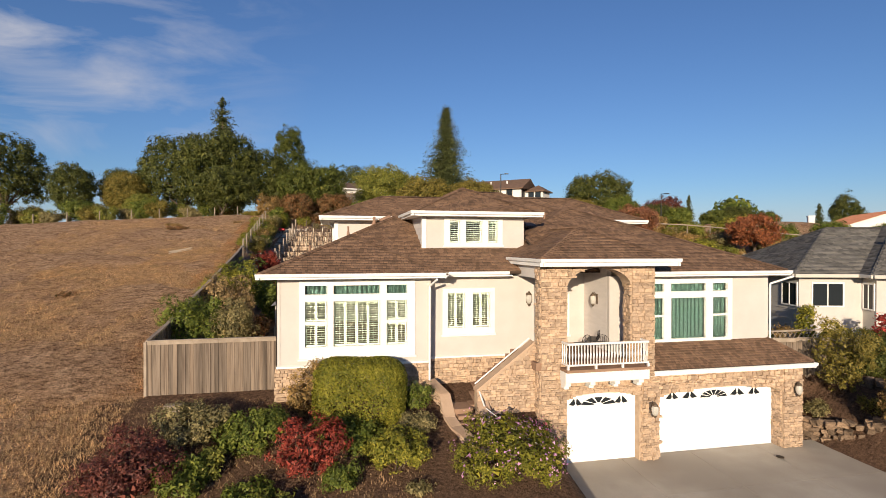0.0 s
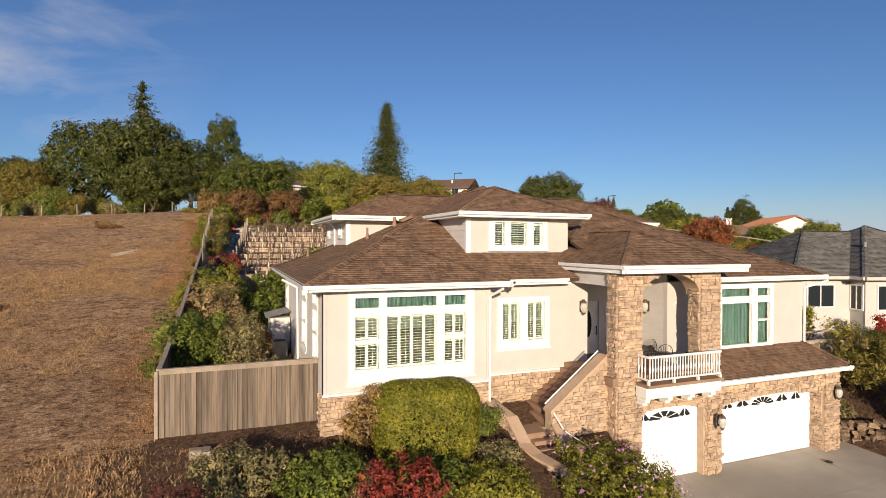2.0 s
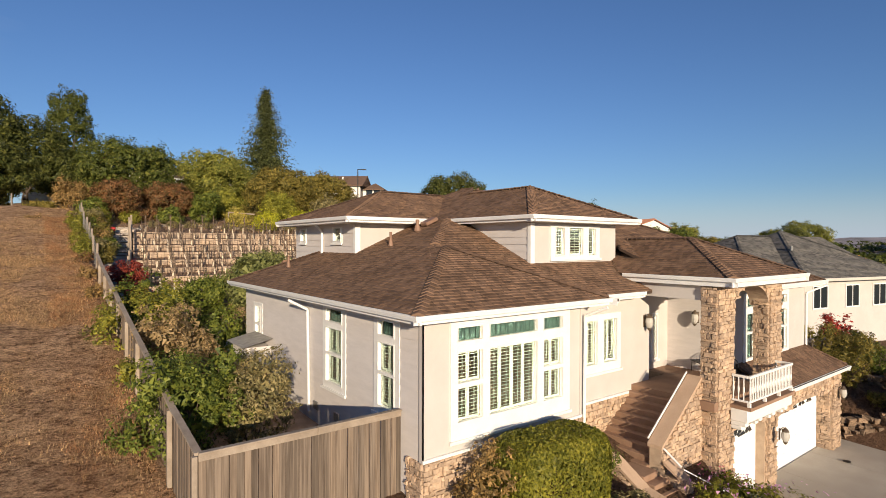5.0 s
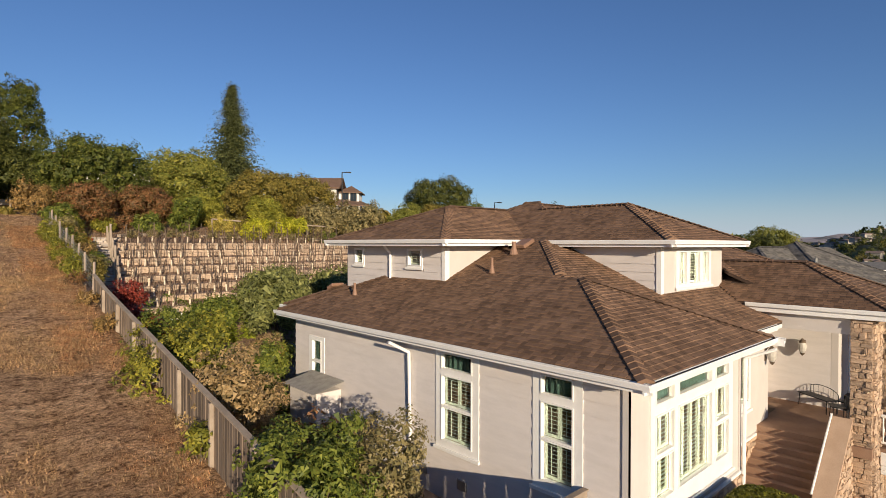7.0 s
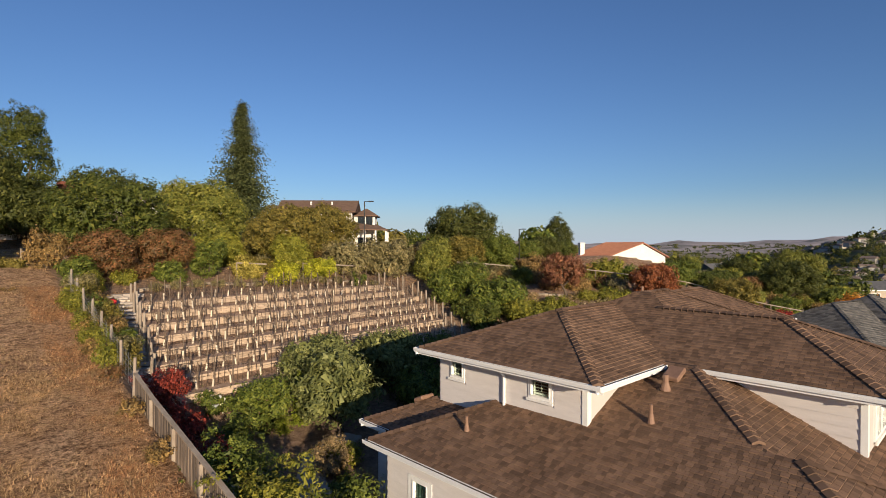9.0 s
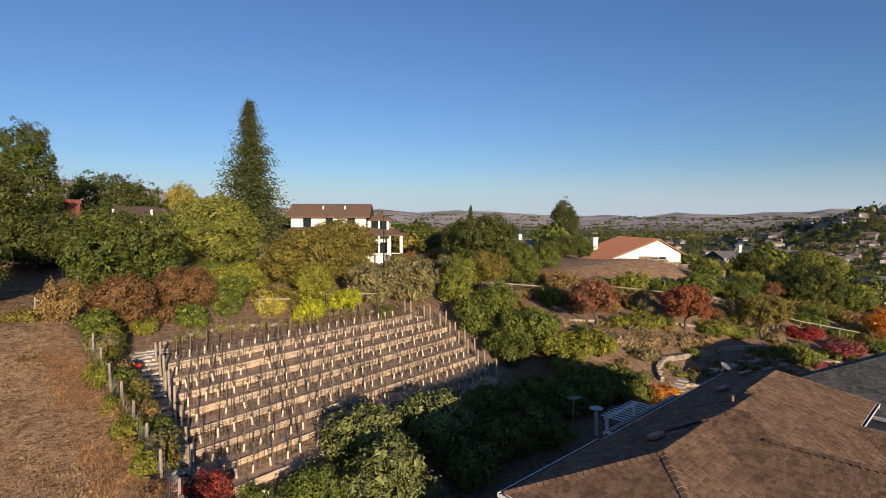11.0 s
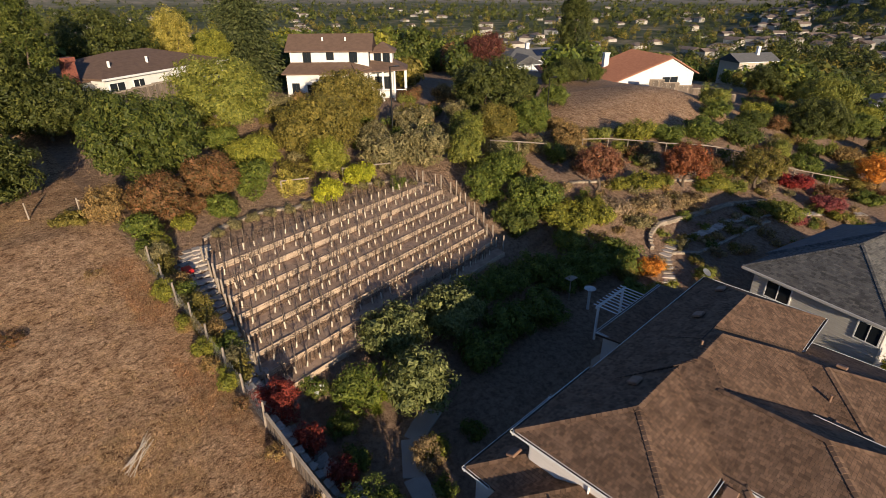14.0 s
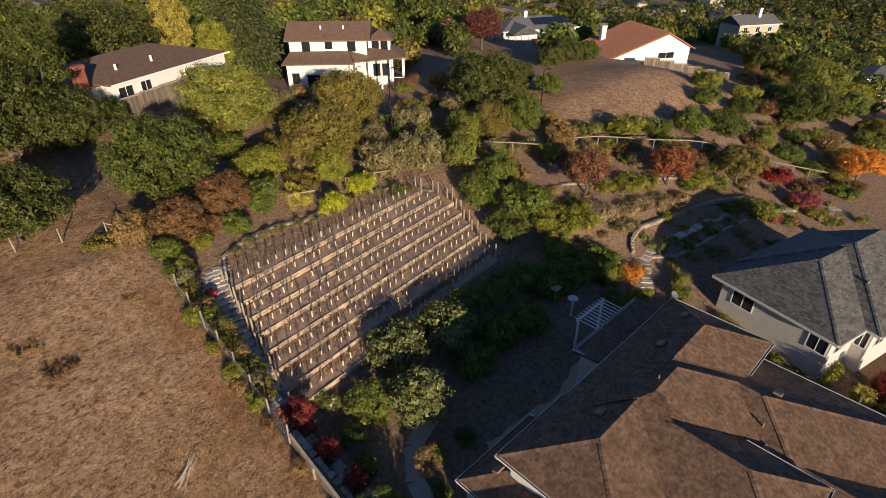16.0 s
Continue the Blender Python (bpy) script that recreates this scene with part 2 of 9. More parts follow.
class Shape:
    """Collects vertices and faces of one mesh."""

    def __init__(self):
        self.v, self.f = [], []

    def add(self, pts, faces):
        k = len(self.v)
        self.v.extend([tuple(p) for p in pts])
        self.f.extend([tuple(k + i for i in q) for q in faces])
        return self

    def box(self, x0, x1, y0, y1, z0, z1, m=None):
        p = [Vector((x, y, z)) for z in (z0, z1) for y in (y0, y1) for x in (x0, x1)]
        if m is not None:
            p = [m @ q for q in p]
        return self.add(p, [(0, 2, 3, 1), (4, 5, 7, 6), (0, 1, 5, 4), (2, 6, 7, 3), (0, 4, 6, 2), (1, 3, 7, 5)])

    def soft(self, x0, x1, y0, y1, z0, z1, c=0.01, m=None):
        """A box with cut edges."""
        pts, faces = [], []
        for sz, z in ((-1, z0), (1, z1)):
            for sy, y in ((-1, y0), (1, y1)):
                for sx, x in ((-1, x0), (1, x1)):
                    pts += [Vector((x, y - sy * c, z - sz * c)), Vector((x - sx * c, y, z - sz * c)), Vector((x - sx * c, y - sy * c, z))]
        if m is not None:
            pts = [m @ q for q in pts]
        i = lambda a, b, d, w: 3 * (4 * a + 2 * b + d) + w  # z, y, x corner; which of its three points
        for s in (0, 1):
            fs = [(i(0, 0, s, 0), i(0, 1, s, 0), i(1, 1, s, 0), i(1, 0, s, 0)), (i(0, s, 0, 1), i(1, s, 0, 1), i(1, s, 1, 1), i(0, s, 1, 1)),
                  (i(s, 0, 0, 2), i(s, 0, 1, 2), i(s, 1, 1, 2), i(s, 1, 0, 2))]
            faces += fs if s else [f[::-1] for f in fs]
        for a in (0, 1):
            for b in (0, 1):
                faces += [(i(a, b, 0, 1), i(a, b, 0, 2), i(a, b, 1, 2), i(a, b, 1, 1)), (i(a, 0, b, 0), i(a, 0, b, 2), i(a, 1, b, 2), i(a, 1, b, 0)),
                          (i(0, a, b, 0), i(0, a, b, 1), i(1, a, b, 1), i(1, a, b, 0))]
                for d in (0, 1):
                    faces.append((i(a, b, d, 0), i(a, b, d, 1), i(a, b, d, 2)))
        return self.add(pts, faces)

    def tube(self, a, b, r0, r1=None, n=8, cap=True):
        a, b = Vector(a), Vector(b)
        r1 = r0 if r1 is None else r1
        d = (b - a).normalized()
        u = d.orthogonal().normalized()
        w = d.cross(u)
        ring = [(math.cos(2 * math.pi * k / n), math.sin(2 * math.pi * k / n)) for k in range(n)]
        p = [a + r0 * (c * u + s * w) for c, s in ring] + [b + r1 * (c * u + s * w) for c, s in ring]
        f = [(k, (k + 1) % n, n + (k + 1) % n, n + k) for k in range(n)]
        if cap:
            f += [tuple(range(n))[::-1], tuple(range(n, 2 * n))]
        return self.add(p, f)

    def lathe(self, profile, at, n=12):
        """profile: rows of (radius, height)."""
        at = Vector(at)
        p = [at + Vector((r * math.cos(2 * math.pi * k / n), r * math.sin(2 * math.pi * k / n), h)) for r, h in profile for k in range(n)]
        f = [(j * n + k, j * n + (k + 1) % n, (j + 1) * n + (k + 1) % n, (j + 1) * n + k) for j in range(len(profile) - 1) for k in range(n)]
        return self.add(p, f + [tuple(range(n))[::-1], tuple(range(len(p) - n, len(p)))])

    def slab(self, pts, drop):
        """A polygon of 3D points with thickness straight down."""
        n = len(pts)
        low = [(p[0], p[1], p[2] - drop) for p in pts]
        return self.add(list(pts) + low, [tuple(range(n)), tuple(range(n, 2 * n))[::-1]] + [(k, n + k, n + (k + 1) % n, (k + 1) % n) for k in range(n)])

    def weld(self):
        """Joins points that lie in one place."""
        seen, to, pts = {}, [], []
        for p in self.v:
            key = tuple(round(c, 4) for c in p)
            if key not in seen:
                seen[key] = len(pts)
                pts.append(p)
            to.append(seen[key])
        self.v, self.f = pts, [tuple(to[i] for i in q) for q in self.f]
        return self

    def mesh(self, name):
        me = bpy.data.meshes.new(name)
        me.from_pydata(self.v, [], self.f)
        me.validate()
        return me


def part(name, shape, material, parent=None, label="", smooth=False):
    me = shape if isinstance(shape, bpy.types.Mesh) else shape.mesh(name)
    if material and not me.materials:
        me.materials.append(material)
    if smooth:
        me.shade_smooth()
    ob = new(name, me)
    ob.parent = parent
    return tagged(ob, label)


def thing(name, label, category, group="", at=(0, 0, 0), kind=""):
    ob = new(name)
    ob.location = at
    return tagged(ob, label, category, group, kind)


def fast_mesh(name, verts, quads):
    """A mesh from arrays of vertices and faces of equal corner count."""
    me = bpy.data.meshes.new(name)
    verts, quads = np.asarray(verts, np.float32), np.asarray(quads, np.int32)
    k = quads.shape[1]
    me.vertices.add(len(verts))
    me.vertices.foreach_set("co", verts.ravel())
    me.loops.add(quads.size)
    me.loops.foreach_set("vertex_index", quads.ravel())
    me.polygons.add(len(quads))
    me.polygons.foreach_set("loop_start", np.arange(0, quads.size, k, dtype=np.int32))
    me.update(calc_edges=True)
    me.shade_flat()
    return me


# ---- ground shape ----
def ease(a, b, t):
    t = np.clip((np.asarray(t, float) - a) / (b - a), 0, 1)
    return t * t * (3 - 2 * t)


def ground_height(x, y):
    """Height of the ground sheet: dry hill, house lot, vineyard bank, garden bank, neighbours, valley."""
    x, y = np.asarray(x, float), np.asarray(y, float)
    west = np.interp(x, [-120, -80, -45, -10], [3.0, 2.8, 1.9, 0])
    hill = -west + np.interp(y, [-80, -10, 10, 21, 62, 72, 100, 140], [-9, -2.6, 0.5, 2.75, 11.45, 11.9, 13.6, 13.5])
    front = np.interp(y, [-80, 0, 8, 13, 17, 20, 21], [-9, -1.6, -0.6, 0.7, 1.7, 2.5, 2.75])
    yard = np.interp(y, [21, 28, 34, 40, 44.5, 46], [2.75, 3.2, 3.8, 4.3, 4.8, 5.6])
    row = y - 0.12 * x
    bank = np.interp(row, [45.2, 46.2, 57, 59, 64, 80, 110], [4.9, 5.9, 9.6, 10.0, 10.9, 12.2, 12.6])
    middle = np.where(y < 21, front, np.where(row < 45.2, yard, bank))
    drive = np.interp(y, [-80, 0, 8, 18], [-9, -1.65, -0.92, -0.24])
    south = np.where(y < 21, 1 - 0.999 * (y > 18.4) * (x < 8.3), 0) * ease(7.0, 8.6, x)
    middle = middle * (1 - south) + drive * south
    right = np.interp(y, [-80, 0, 10, 19, 27, 34, 37, 41, 46, 52, 56, 62, 80, 110],
                      [-8, -1.0, 0.2, 2.2, 2.9, 3.9, 4.6, 5.5, 7.5, 8.7, 9.3, 10.1, 11.4, 10.6])
    right = right + 0.6 * np.exp(-(((x - 51) / 9) ** 2 + ((y - 60) / 7) ** 2)) + 1.9 * np.exp(-(((x - 65) / 13) ** 2 + ((y - 61) / 9) ** 2))
    a, b = ease(-6.5, -4.4, x), np.where(y < 36, ease(19.4, 22.6, x), ease(20, 30, x))
    z = hill * (1 - a) + middle * a
    z = z * (1 - b) + right * b + 1.9 * np.exp(-(((x - 3.5) / 11) ** 2 + ((y - 88) / 8.5) ** 2))
    z = z - np.interp(x, [50, 75, 95, 160, 300], [0, 0.9, 3.5, 9.5, 20]) * (y > -500)
    r = np.hypot(x - 20, y - 45)
    far = ease(75, 420, r)
    valley = -26 + 2.0 * np.sin(x * 0.011) * np.cos(y * 0.009)
    return z * (1 - far) + valley * far


def far_rise(x, y):
    """The ridges that stand round the valley floor: long rolling hills far off and one wooded hill to the east."""
    x, y = np.asarray(x, float), np.asarray(y, float)
    r, a = np.hypot(x, y - 40), np.arctan2(x, y - 40)
    ridge = 66 + 180 * np.exp(-((a - 0.10) / 0.30) ** 2) + 12 * np.sin(9.3 * a + 1.0) + 7 * np.sin(23 * a) + 4 * np.sin(51 * a + 2)
    ridge = ridge - 35 * ease(2600, 2300, r) * np.sin(6 * a + 2)
    ridge = ridge + 13 * np.sin(x * 0.009) * np.cos(y * 0.011) + 9 * np.sin(x * 0.023 + y * 0.017) + 5 * np.sin(0.041 * x - 0.013 * y)
    far = ridge * ease(1700, 3400, r) * (1 - 0.3 * ease(3600, 4600, r))
    return far + 54 * np.exp(-(((a - 1.50) / 0.17) ** 2)) * ease(500, 1000, r) * (1 - ease(1000, 1700, r)) * (1 + 0.08 * np.sin(40 * a))


def ground_material():
    """Dry grass on the hill, bark mulch and soil in the garden, green valley floor far off, far hills paled by haze in
    the colour.
    """
    m, n, l, b = blank("ground_cover")
    zone = n.new("ShaderNodeVertexColor")
    zone.layer_name = "zone"
    sep = n.new("ShaderNodeSeparateColor")
    l.new(zone.outputs["Color"], sep.inputs[0])
    straw = ramp(n, l, noise_node(n, l, 1.1, 9, 0.72), [(0.3, (0.31, 0.193, 0.112)), (0.5, (0.48, 0.328, 0.206)), (0.72, (0.63, 0.465, 0.312))])
    tuft = ramp(n, l, noise_node(n, l, 9.0, 5, 0.78, (1, 1.6, 1)), [(0.36, (0.32, 0.28, 0.25)), (0.6, (1.34, 1.28, 1.22))])
    clump = ramp(n, l, noise_node(n, l, 2.6, 9, 0.82, (1, 1.5, 1)), [(0.40, (0.34, 0.27, 0.23)), (0.50, (1.0, 0.97, 0.94)), (0.60, (1.25, 1.22, 1.2))])
    tuft = blend(n, l, 1.0, tuft, clump, "MULTIPLY")
    straw = blend(n, l, 1.0, straw, tuft, "MULTIPLY")
    rust = ramp(n, l, noise_node(n, l, 0.22, 4, 0.6), [(0.56, (0, 0, 0)), (0.74, (0.45, 0.45, 0.45))])
    straw = blend(n, l, rust, straw, (0.21, 0.105, 0.06))
    mulch = ramp(n, l, noise_node(n, l, 9, 5, 0.7), [(0.3, (0.06, 0.034, 0.022)), (0.7, (0.24, 0.145, 0.092))])
    soil = ramp(n, l, noise_node(n, l, 3, 5, 0.7), [(0.3, (0.17, 0.106, 0.068)), (0.7, (0.46, 0.31, 0.21))])
    green = ramp(n, l, noise_node(n, l, 0.022, 6, 0.7), [(0.35, (0.06, 0.075, 0.03)), (0.52, (0.11, 0.115, 0.05)), (0.66, (0.30, 0.24, 0.15))])
    edge = noise_node(n, l, 1.3, 4, 0.6)

    def mask(sock):
        mm = n.new("ShaderNodeMath")
        mm.operation = "ADD"
        l.new(sock, mm.inputs[0])
        l.new(edge, mm.inputs[1])
        return ramp(n, l, mm.outputs[0], [(0.9, (0, 0, 0)), (1.0, (1, 1, 1))])

    col = blend(n, l, mask(sep.outputs["Red"]), straw, mulch)
    col = blend(n, l, mask(sep.outputs["Green"]), col, soil)
    col = blend(n, l, sep.outputs["Blue"], col, green)
    # distance haze over the far hills, put into their colour
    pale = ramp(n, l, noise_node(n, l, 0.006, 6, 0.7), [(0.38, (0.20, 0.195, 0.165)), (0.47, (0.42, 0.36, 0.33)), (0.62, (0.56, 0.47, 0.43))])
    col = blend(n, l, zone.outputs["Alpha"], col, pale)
    l.new(col, b.inputs["Base Color"])
    b.inputs["Roughness"].default_value, b.inputs["Specular IOR Level"].default_value = 0.95, 0.15
    rise(n, l, noise_node(n, l, 2.4, 10, 0.78, (1, 1.4, 1)), b, 1.0, 0.30)
    return m


def axis(low, high, step, reach, grow=1.16):
    a = list(np.arange(low, high + step / 2, step))
    d, p = step, high
    while p < reach:
        d *= grow
        p += d
        a.append(p)
    d, p = step, low
    while p > -reach:
        d *= grow
        p -= d
        a.insert(0, p)
    return np.array(a)


def build_ground():
    xs, ys = axis(-36, 64, 0.5, 4600), axis(6, 92, 0.5, 4600)
    X, Y = np.meshgrid(xs, ys)
    Z = ground_height(X, Y)
    near = np.exp(-((X - 5) / 90) ** 2 - ((Y - 40) / 90) ** 2)
    rough = np.zeros_like(Z)
    for k, (fx, fy, amp) in enumerate(((0.9, 0.7, 0.05), (1.7, 1.3, 0.035), (0.31, 0.43, 0.10), (3.1, 2.7, 0.02))):
        rough += amp * np.sin(fx * X + 0.6 * fy * Y + k) * np.cos(fy * Y - 0.4 * fx * X + 2 * k)
    hillside = 1 - ease(-8.0, -6.4, X)
    Z = Z + rough * near * (0.25 + 0.75 * hillside)
    r = np.hypot(X, Y - 40)
    Z = Z + far_rise(X, Y)
    nx, ny = len(xs), len(ys)
    i = (np.arange(ny - 1)[:, None] * nx + np.arange(nx - 1)[None, :]).ravel()
    me = fast_mesh("ground", np.stack([X.ravel(), Y.ravel(), Z.ravel()], 1), np.stack([i, i + 1, i + nx + 1, i + nx], 1))
    # cover: red mulch, green bare soil, blue valley, alpha haze paling of the far hills
    inside = ease(-7.0, -5.8, X) * (1 - ease(95, 130, np.hypot(X - 20, Y - 40)))
    mulch = inside * (1 - ease(20, 40, Y)) + ease(-8.5, -6.8, X) * (Y < 21) * (Y > 5)
    soil = inside * ease(20, 26, Y)
    mound = np.exp(-(((X + 0.5 * (Y - 60) - 60) / 21) ** 2 + ((Y + 0.12 * X - 67) / 8.5) ** 2) ** 2)
    soil = soil * (1 - np.clip(3.0 * mound, 0, 1))
    blue = ease(75, 150, np.hypot(X - 25, Y - 40)) * np.clip(ease(70, 95, Y) + ease(62, 110, X), 0, 1)
    blue = blue * (1 - np.clip(1.8 * mound, 0, 1))
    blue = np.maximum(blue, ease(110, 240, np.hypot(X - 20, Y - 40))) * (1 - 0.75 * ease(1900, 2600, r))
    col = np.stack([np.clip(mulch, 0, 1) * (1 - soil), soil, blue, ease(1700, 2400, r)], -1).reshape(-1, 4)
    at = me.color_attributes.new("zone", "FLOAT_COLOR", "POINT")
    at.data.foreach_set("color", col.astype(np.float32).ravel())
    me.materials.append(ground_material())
    me.shade_smooth()
    return tagged(new("ground", me), "dry straw-coloured hillside running into mulched garden soil and valley", "ground", kind="structure")


build_ground()


# ---- the main house ----
house = thing("house", "cream stucco house with brown shingle roof and tan stone columns", "house")


def face_to(kind, at):
    """Local frame of a wall: x to the right as seen from outside, y inwards, z up."""
    return Matrix.Translation((0, at, 0) if kind == "front" else (at, 0, 0)) @ {
        "front": Matrix(), "left": Matrix.Rotation(radians(-90), 4, "Z"), "right": Matrix.Rotation(radians(90), 4, "Z"), "back": Matrix.Rotation(radians(180), 4, "Z")}[kind]


def holed(u0, u1, z0, z1, holes, y0, y1, m):
    """A wall or frame from y0 to y1 deep with rectangular openings through it."""
    s = Shape()
    us = sorted({u0, u1, *[h[0] for h in holes], *[h[1] for h in holes]})
    zs = sorted({z0, z1, *[h[2] for h in holes], *[h[3] for h in holes]})
    us, zs = [u for u in us if u0 <= u <= u1], [z for z in zs if z0 <= z <= z1]

    def solid(i, j):
        if not (0 <= i < len(us) - 1 and 0 <= j < len(zs) - 1):
            return False
        u, z = (us[i] + us[i + 1]) / 2, (zs[j] + zs[j + 1]) / 2
        return not any(h[0] < u < h[1] and h[2] < z < h[3] for h in holes)

    def quad(*p):
        s.add([m @ Vector(q) for q in p], [(0, 1, 2, 3)])

    for i in range(len(us) - 1):
        for j in range(len(zs) - 1):
            if not solid(i, j):
                continue
            a, b, c, d = us[i], us[i + 1], zs[j], zs[j + 1]
            quad((a, y0, c), (b, y0, c), (b, y0, d), (a, y0, d))
            quad((b, y1, c), (a, y1, c), (a, y1, d), (b, y1, d))
            if not solid(i - 1, j):
                quad((a, y1, c), (a, y0, c), (a, y0, d), (a, y1, d))
            if not solid(i + 1, j):
                quad((b, y0, c), (b, y1, c), (b, y1, d), (b, y0, d))
            if not solid(i, j - 1):
                quad((a, y1, c), (b, y1, c), (b, y0, c), (a, y0, c))
            if not solid(i, j + 1):
                quad((a, y0, d), (b, y0, d), (b, y1, d), (a, y1, d))
    return s.weld()


def louvres(m, u0, u1, z0, z1, y, panels):
    """Plantation shutters: panels of tilted slats between stiles."""
    s = Shape()
    w = (u1 - u0) / panels
    for k in range(panels):
        a, b = u0 + k * w, u0 + (k + 1) * w
        for p, q in ((a + 0.004, a + 0.05), (b - 0.05, b - 0.004)):
            s.box(p, q, y, y + 0.03, z0, z1, m)
        for p, q in ((z0, z0 + 0.06), (z1 - 0.06, z1)):
            s.box(a + 0.05, b - 0.05, y, y + 0.03, p, q, m)
        n = max(2, int((z1 - z0 - 0.12) / 0.082))
        for i in range(n):
            zc = z0 + 0.06 + (i + 0.5) * (z1 - z0 - 0.12) / n
            t = m @ Matrix.Translation((0, y + 0.015, zc)) @ Matrix.Rotation(radians(-24), 4, "X")
            s.box(a + 0.05, b - 0.05, -0.036, 0.036, -0.005, 0.005, t)
        s.box((a + b) / 2 - 0.006, (a + b) / 2 + 0.006, y - 0.03, y - 0.018, z0 + 0.1, z1 - 0.1, m)
    return s


def drape(m, u0, u1, z0, z1, y):
    s = Shape()
    n = max(8, int((u1 - u0) / 0.035))
    p = []
    for k in range(n + 1):
        u = u0 + (u1 - u0) * k / n
        d = y + 0.028 * math.sin(k * 1.25) + 0.012 * math.sin(k * 0.41 + 1)
        p += [m @ Vector((u, d, z0)), m @ Vector((u, d, z1))]
    return s.add(p, [(2 * k, 2 * k + 2, 2 * k + 3, 2 * k + 1) for k in range(n)])


def window(m, u0, u1, z0, z1, cells, label=""):
    """A white framed window: frame and trim, one pane a cell, with shutter, curtain or dark room behind. Cells: u0, u1, z0, z1, kind, panels."""
    fr = holed(u0, u1, z0, z1, [c[:4] for c in cells], -0.035, 0.06, m)
    win = part("window", fr, WHITE, house, label)
    part("window_sill", Shape().soft(u0 - 0.05, u1 + 0.05, -0.09, -0.036, z0 - 0.05, z0 + 0.03, 0.008, m), WHITE, win)
    for a, b, c, d, kind, panels in cells:
        part("sash", holed(a - 0.03, b + 0.03, c - 0.03, d + 0.03, [(a, b, c, d)], -0.055, -0.037, m), WHITE, win)
        pane = part("pane", Shape().box(a, b, 0.020, 0.026, c, d, m), GLASS_DARK, win)
        pane.visible_shadow = False
        if kind == "shutter":
            part("shutter", louvres(m, a + 0.005, b - 0.005, c + 0.005, d - 0.005, 0.075, panels), SHUTTER, win, "cream louvred shutter")
        if kind == "curtain":
            part("curtain", drape(m, a - 0.02, b + 0.02, c - 0.02, d + 0.02, 0.13), CURTAIN, win, "dark green pleated curtain")
    return win


FRONT_BAY, FRONT_REC, FRONT_RIGHT = face_to("front", 20.24), face_to("front", 20.9), face_to("front", 19.56)
LEFT = face_to("left", -1.8)
bay_hole, rec_hole, right_hole = (-1.03, 3.25, 4.02, 6.9), (4.46, 6.63, 4.62, 6.49), (12.45, 16.66, 4.08, 6.85)
left_a, left_b, left_c = (-25.5, -24.0, 4.40, 6.98), (-22.42, -21.2, 4.40, 6.98), (-32.0, -31.0, 4.75, 6.4)

# walls
part("wall", holed(-1.8, 3.83, 2.3, 7.0, [bay_hole], 0, 0.2, FRONT_BAY), STUCCO, house)
part("wall", Shape().box(3.63, 3.83, 20.44, 21.1, 2.3, 7.0), STUCCO, house)
part("wall", holed(3.83, 8.35, 2.0, 7.0, [rec_hole], 0, 0.2, FRONT_REC), STUCCO, house)
part("wall", Shape().box(8.15, 8.35, 21.1, 21.75, 3.8, 7.4), STUCCO, house)
part("wall", holed(8.35, 11.0, 3.8, 7.44, [(8.5, 9.55, 3.8, 6.12), (9.85, 10.3, 4.3, 6.1)], 0, 0.2, face_to("front", 21.75)), STUCCO, house)
part("wall", Shape().box(11.0, 11.2, 19.77, 21.95, 3.8, 7.44), SIDING, house)
part("wall", holed(11.0, 18.45, 3.5, 7.0, [right_hole], 0, 0.2, FRONT_RIGHT), STUCCO, house)
part("wall", Shape().box(18.25, 18.45, 19.77, 33.0, 0.0, 7.0), STUCCO, house)
part("wall", holed(-33.0, -20.44, 2.6, 7.0, [left_a, left_b, left_c], 0, 0.2, LEFT), SIDING, house)
part("wall", Shape().box(-1.6, 18.25, 32.8, 33.0, 2.6, 7.0), STUCCO, house)
part("wall", Shape().box(0.35, 16.8, 32.8, 33.0, 7.0, 9.5), STUCCO, house)
part("wall", Shape().box(-0.9, -0.7, 33.0, 34.7, 2.6, 7.0), SIDING, house)
part("wall", Shape().box(-0.7, 4.4, 34.3, 34.5, 2.6, 7.0), SIDING, house)
part("wall", Shape().box(4.2, 4.4, 33.0, 34.3, 2.6, 7.0), SIDING, house)
# lap boards of the side wall, open round the windows
for k in range(14):
    z = 3.0 + 0.29 * k
    cuts = [-33.0] + [e for w in (left_c, left_a, left_b) if w[2] - 0.06 < z + 0.15 and z < w[3] + 0.02 for e in (w[0], w[1])] + [-20.44]
    for a, b in zip(cuts[::2], cuts[1::2]):
        p = [LEFT @ Vector(q) for q in ((a, -0.004, z + 0.28), (b, -0.004, z + 0.28), (b, -0.026, z), (a, -0.026, z), (b, 0, z), (a, 0, z))]
        part("siding_board", Shape().add(p, [(0, 3, 2, 1), (3, 5, 4, 2)]), SIDING, house)
# upper storey
part("wall", holed(-32.95, -27.5, 7.6, 9.5, [(-32.5, -31.85, 8.72, 9.36), (-29.35, -28.55, 8.72, 9.36)], 0, 0.2, face_to("left", 0.35)), SIDING, house)
part("wall", Shape().box(0.55, 6.5, 27.5, 27.7, 7.6, 9.5), STUCCO, house)
part("wall", holed(3.91, 8.43, 7.6, 9.5, [(4.84, 7.44, 8.2, 9.36)], 0, 0.2, face_to("front", 22.35)), STUCCO, house)
part("wall", Shape().box(3.91, 4.11, 22.55, 27.5, 7.6, 9.5), SIDING, house)
part("wall", Shape().box(8.23, 8.43, 22.55, 27.5, 7.6, 9.5), SIDING, house)
part("wall", Shape().box(12.0, 16.8, 27.6, 27.8, 7.6, 9.5), STUCCO, house)
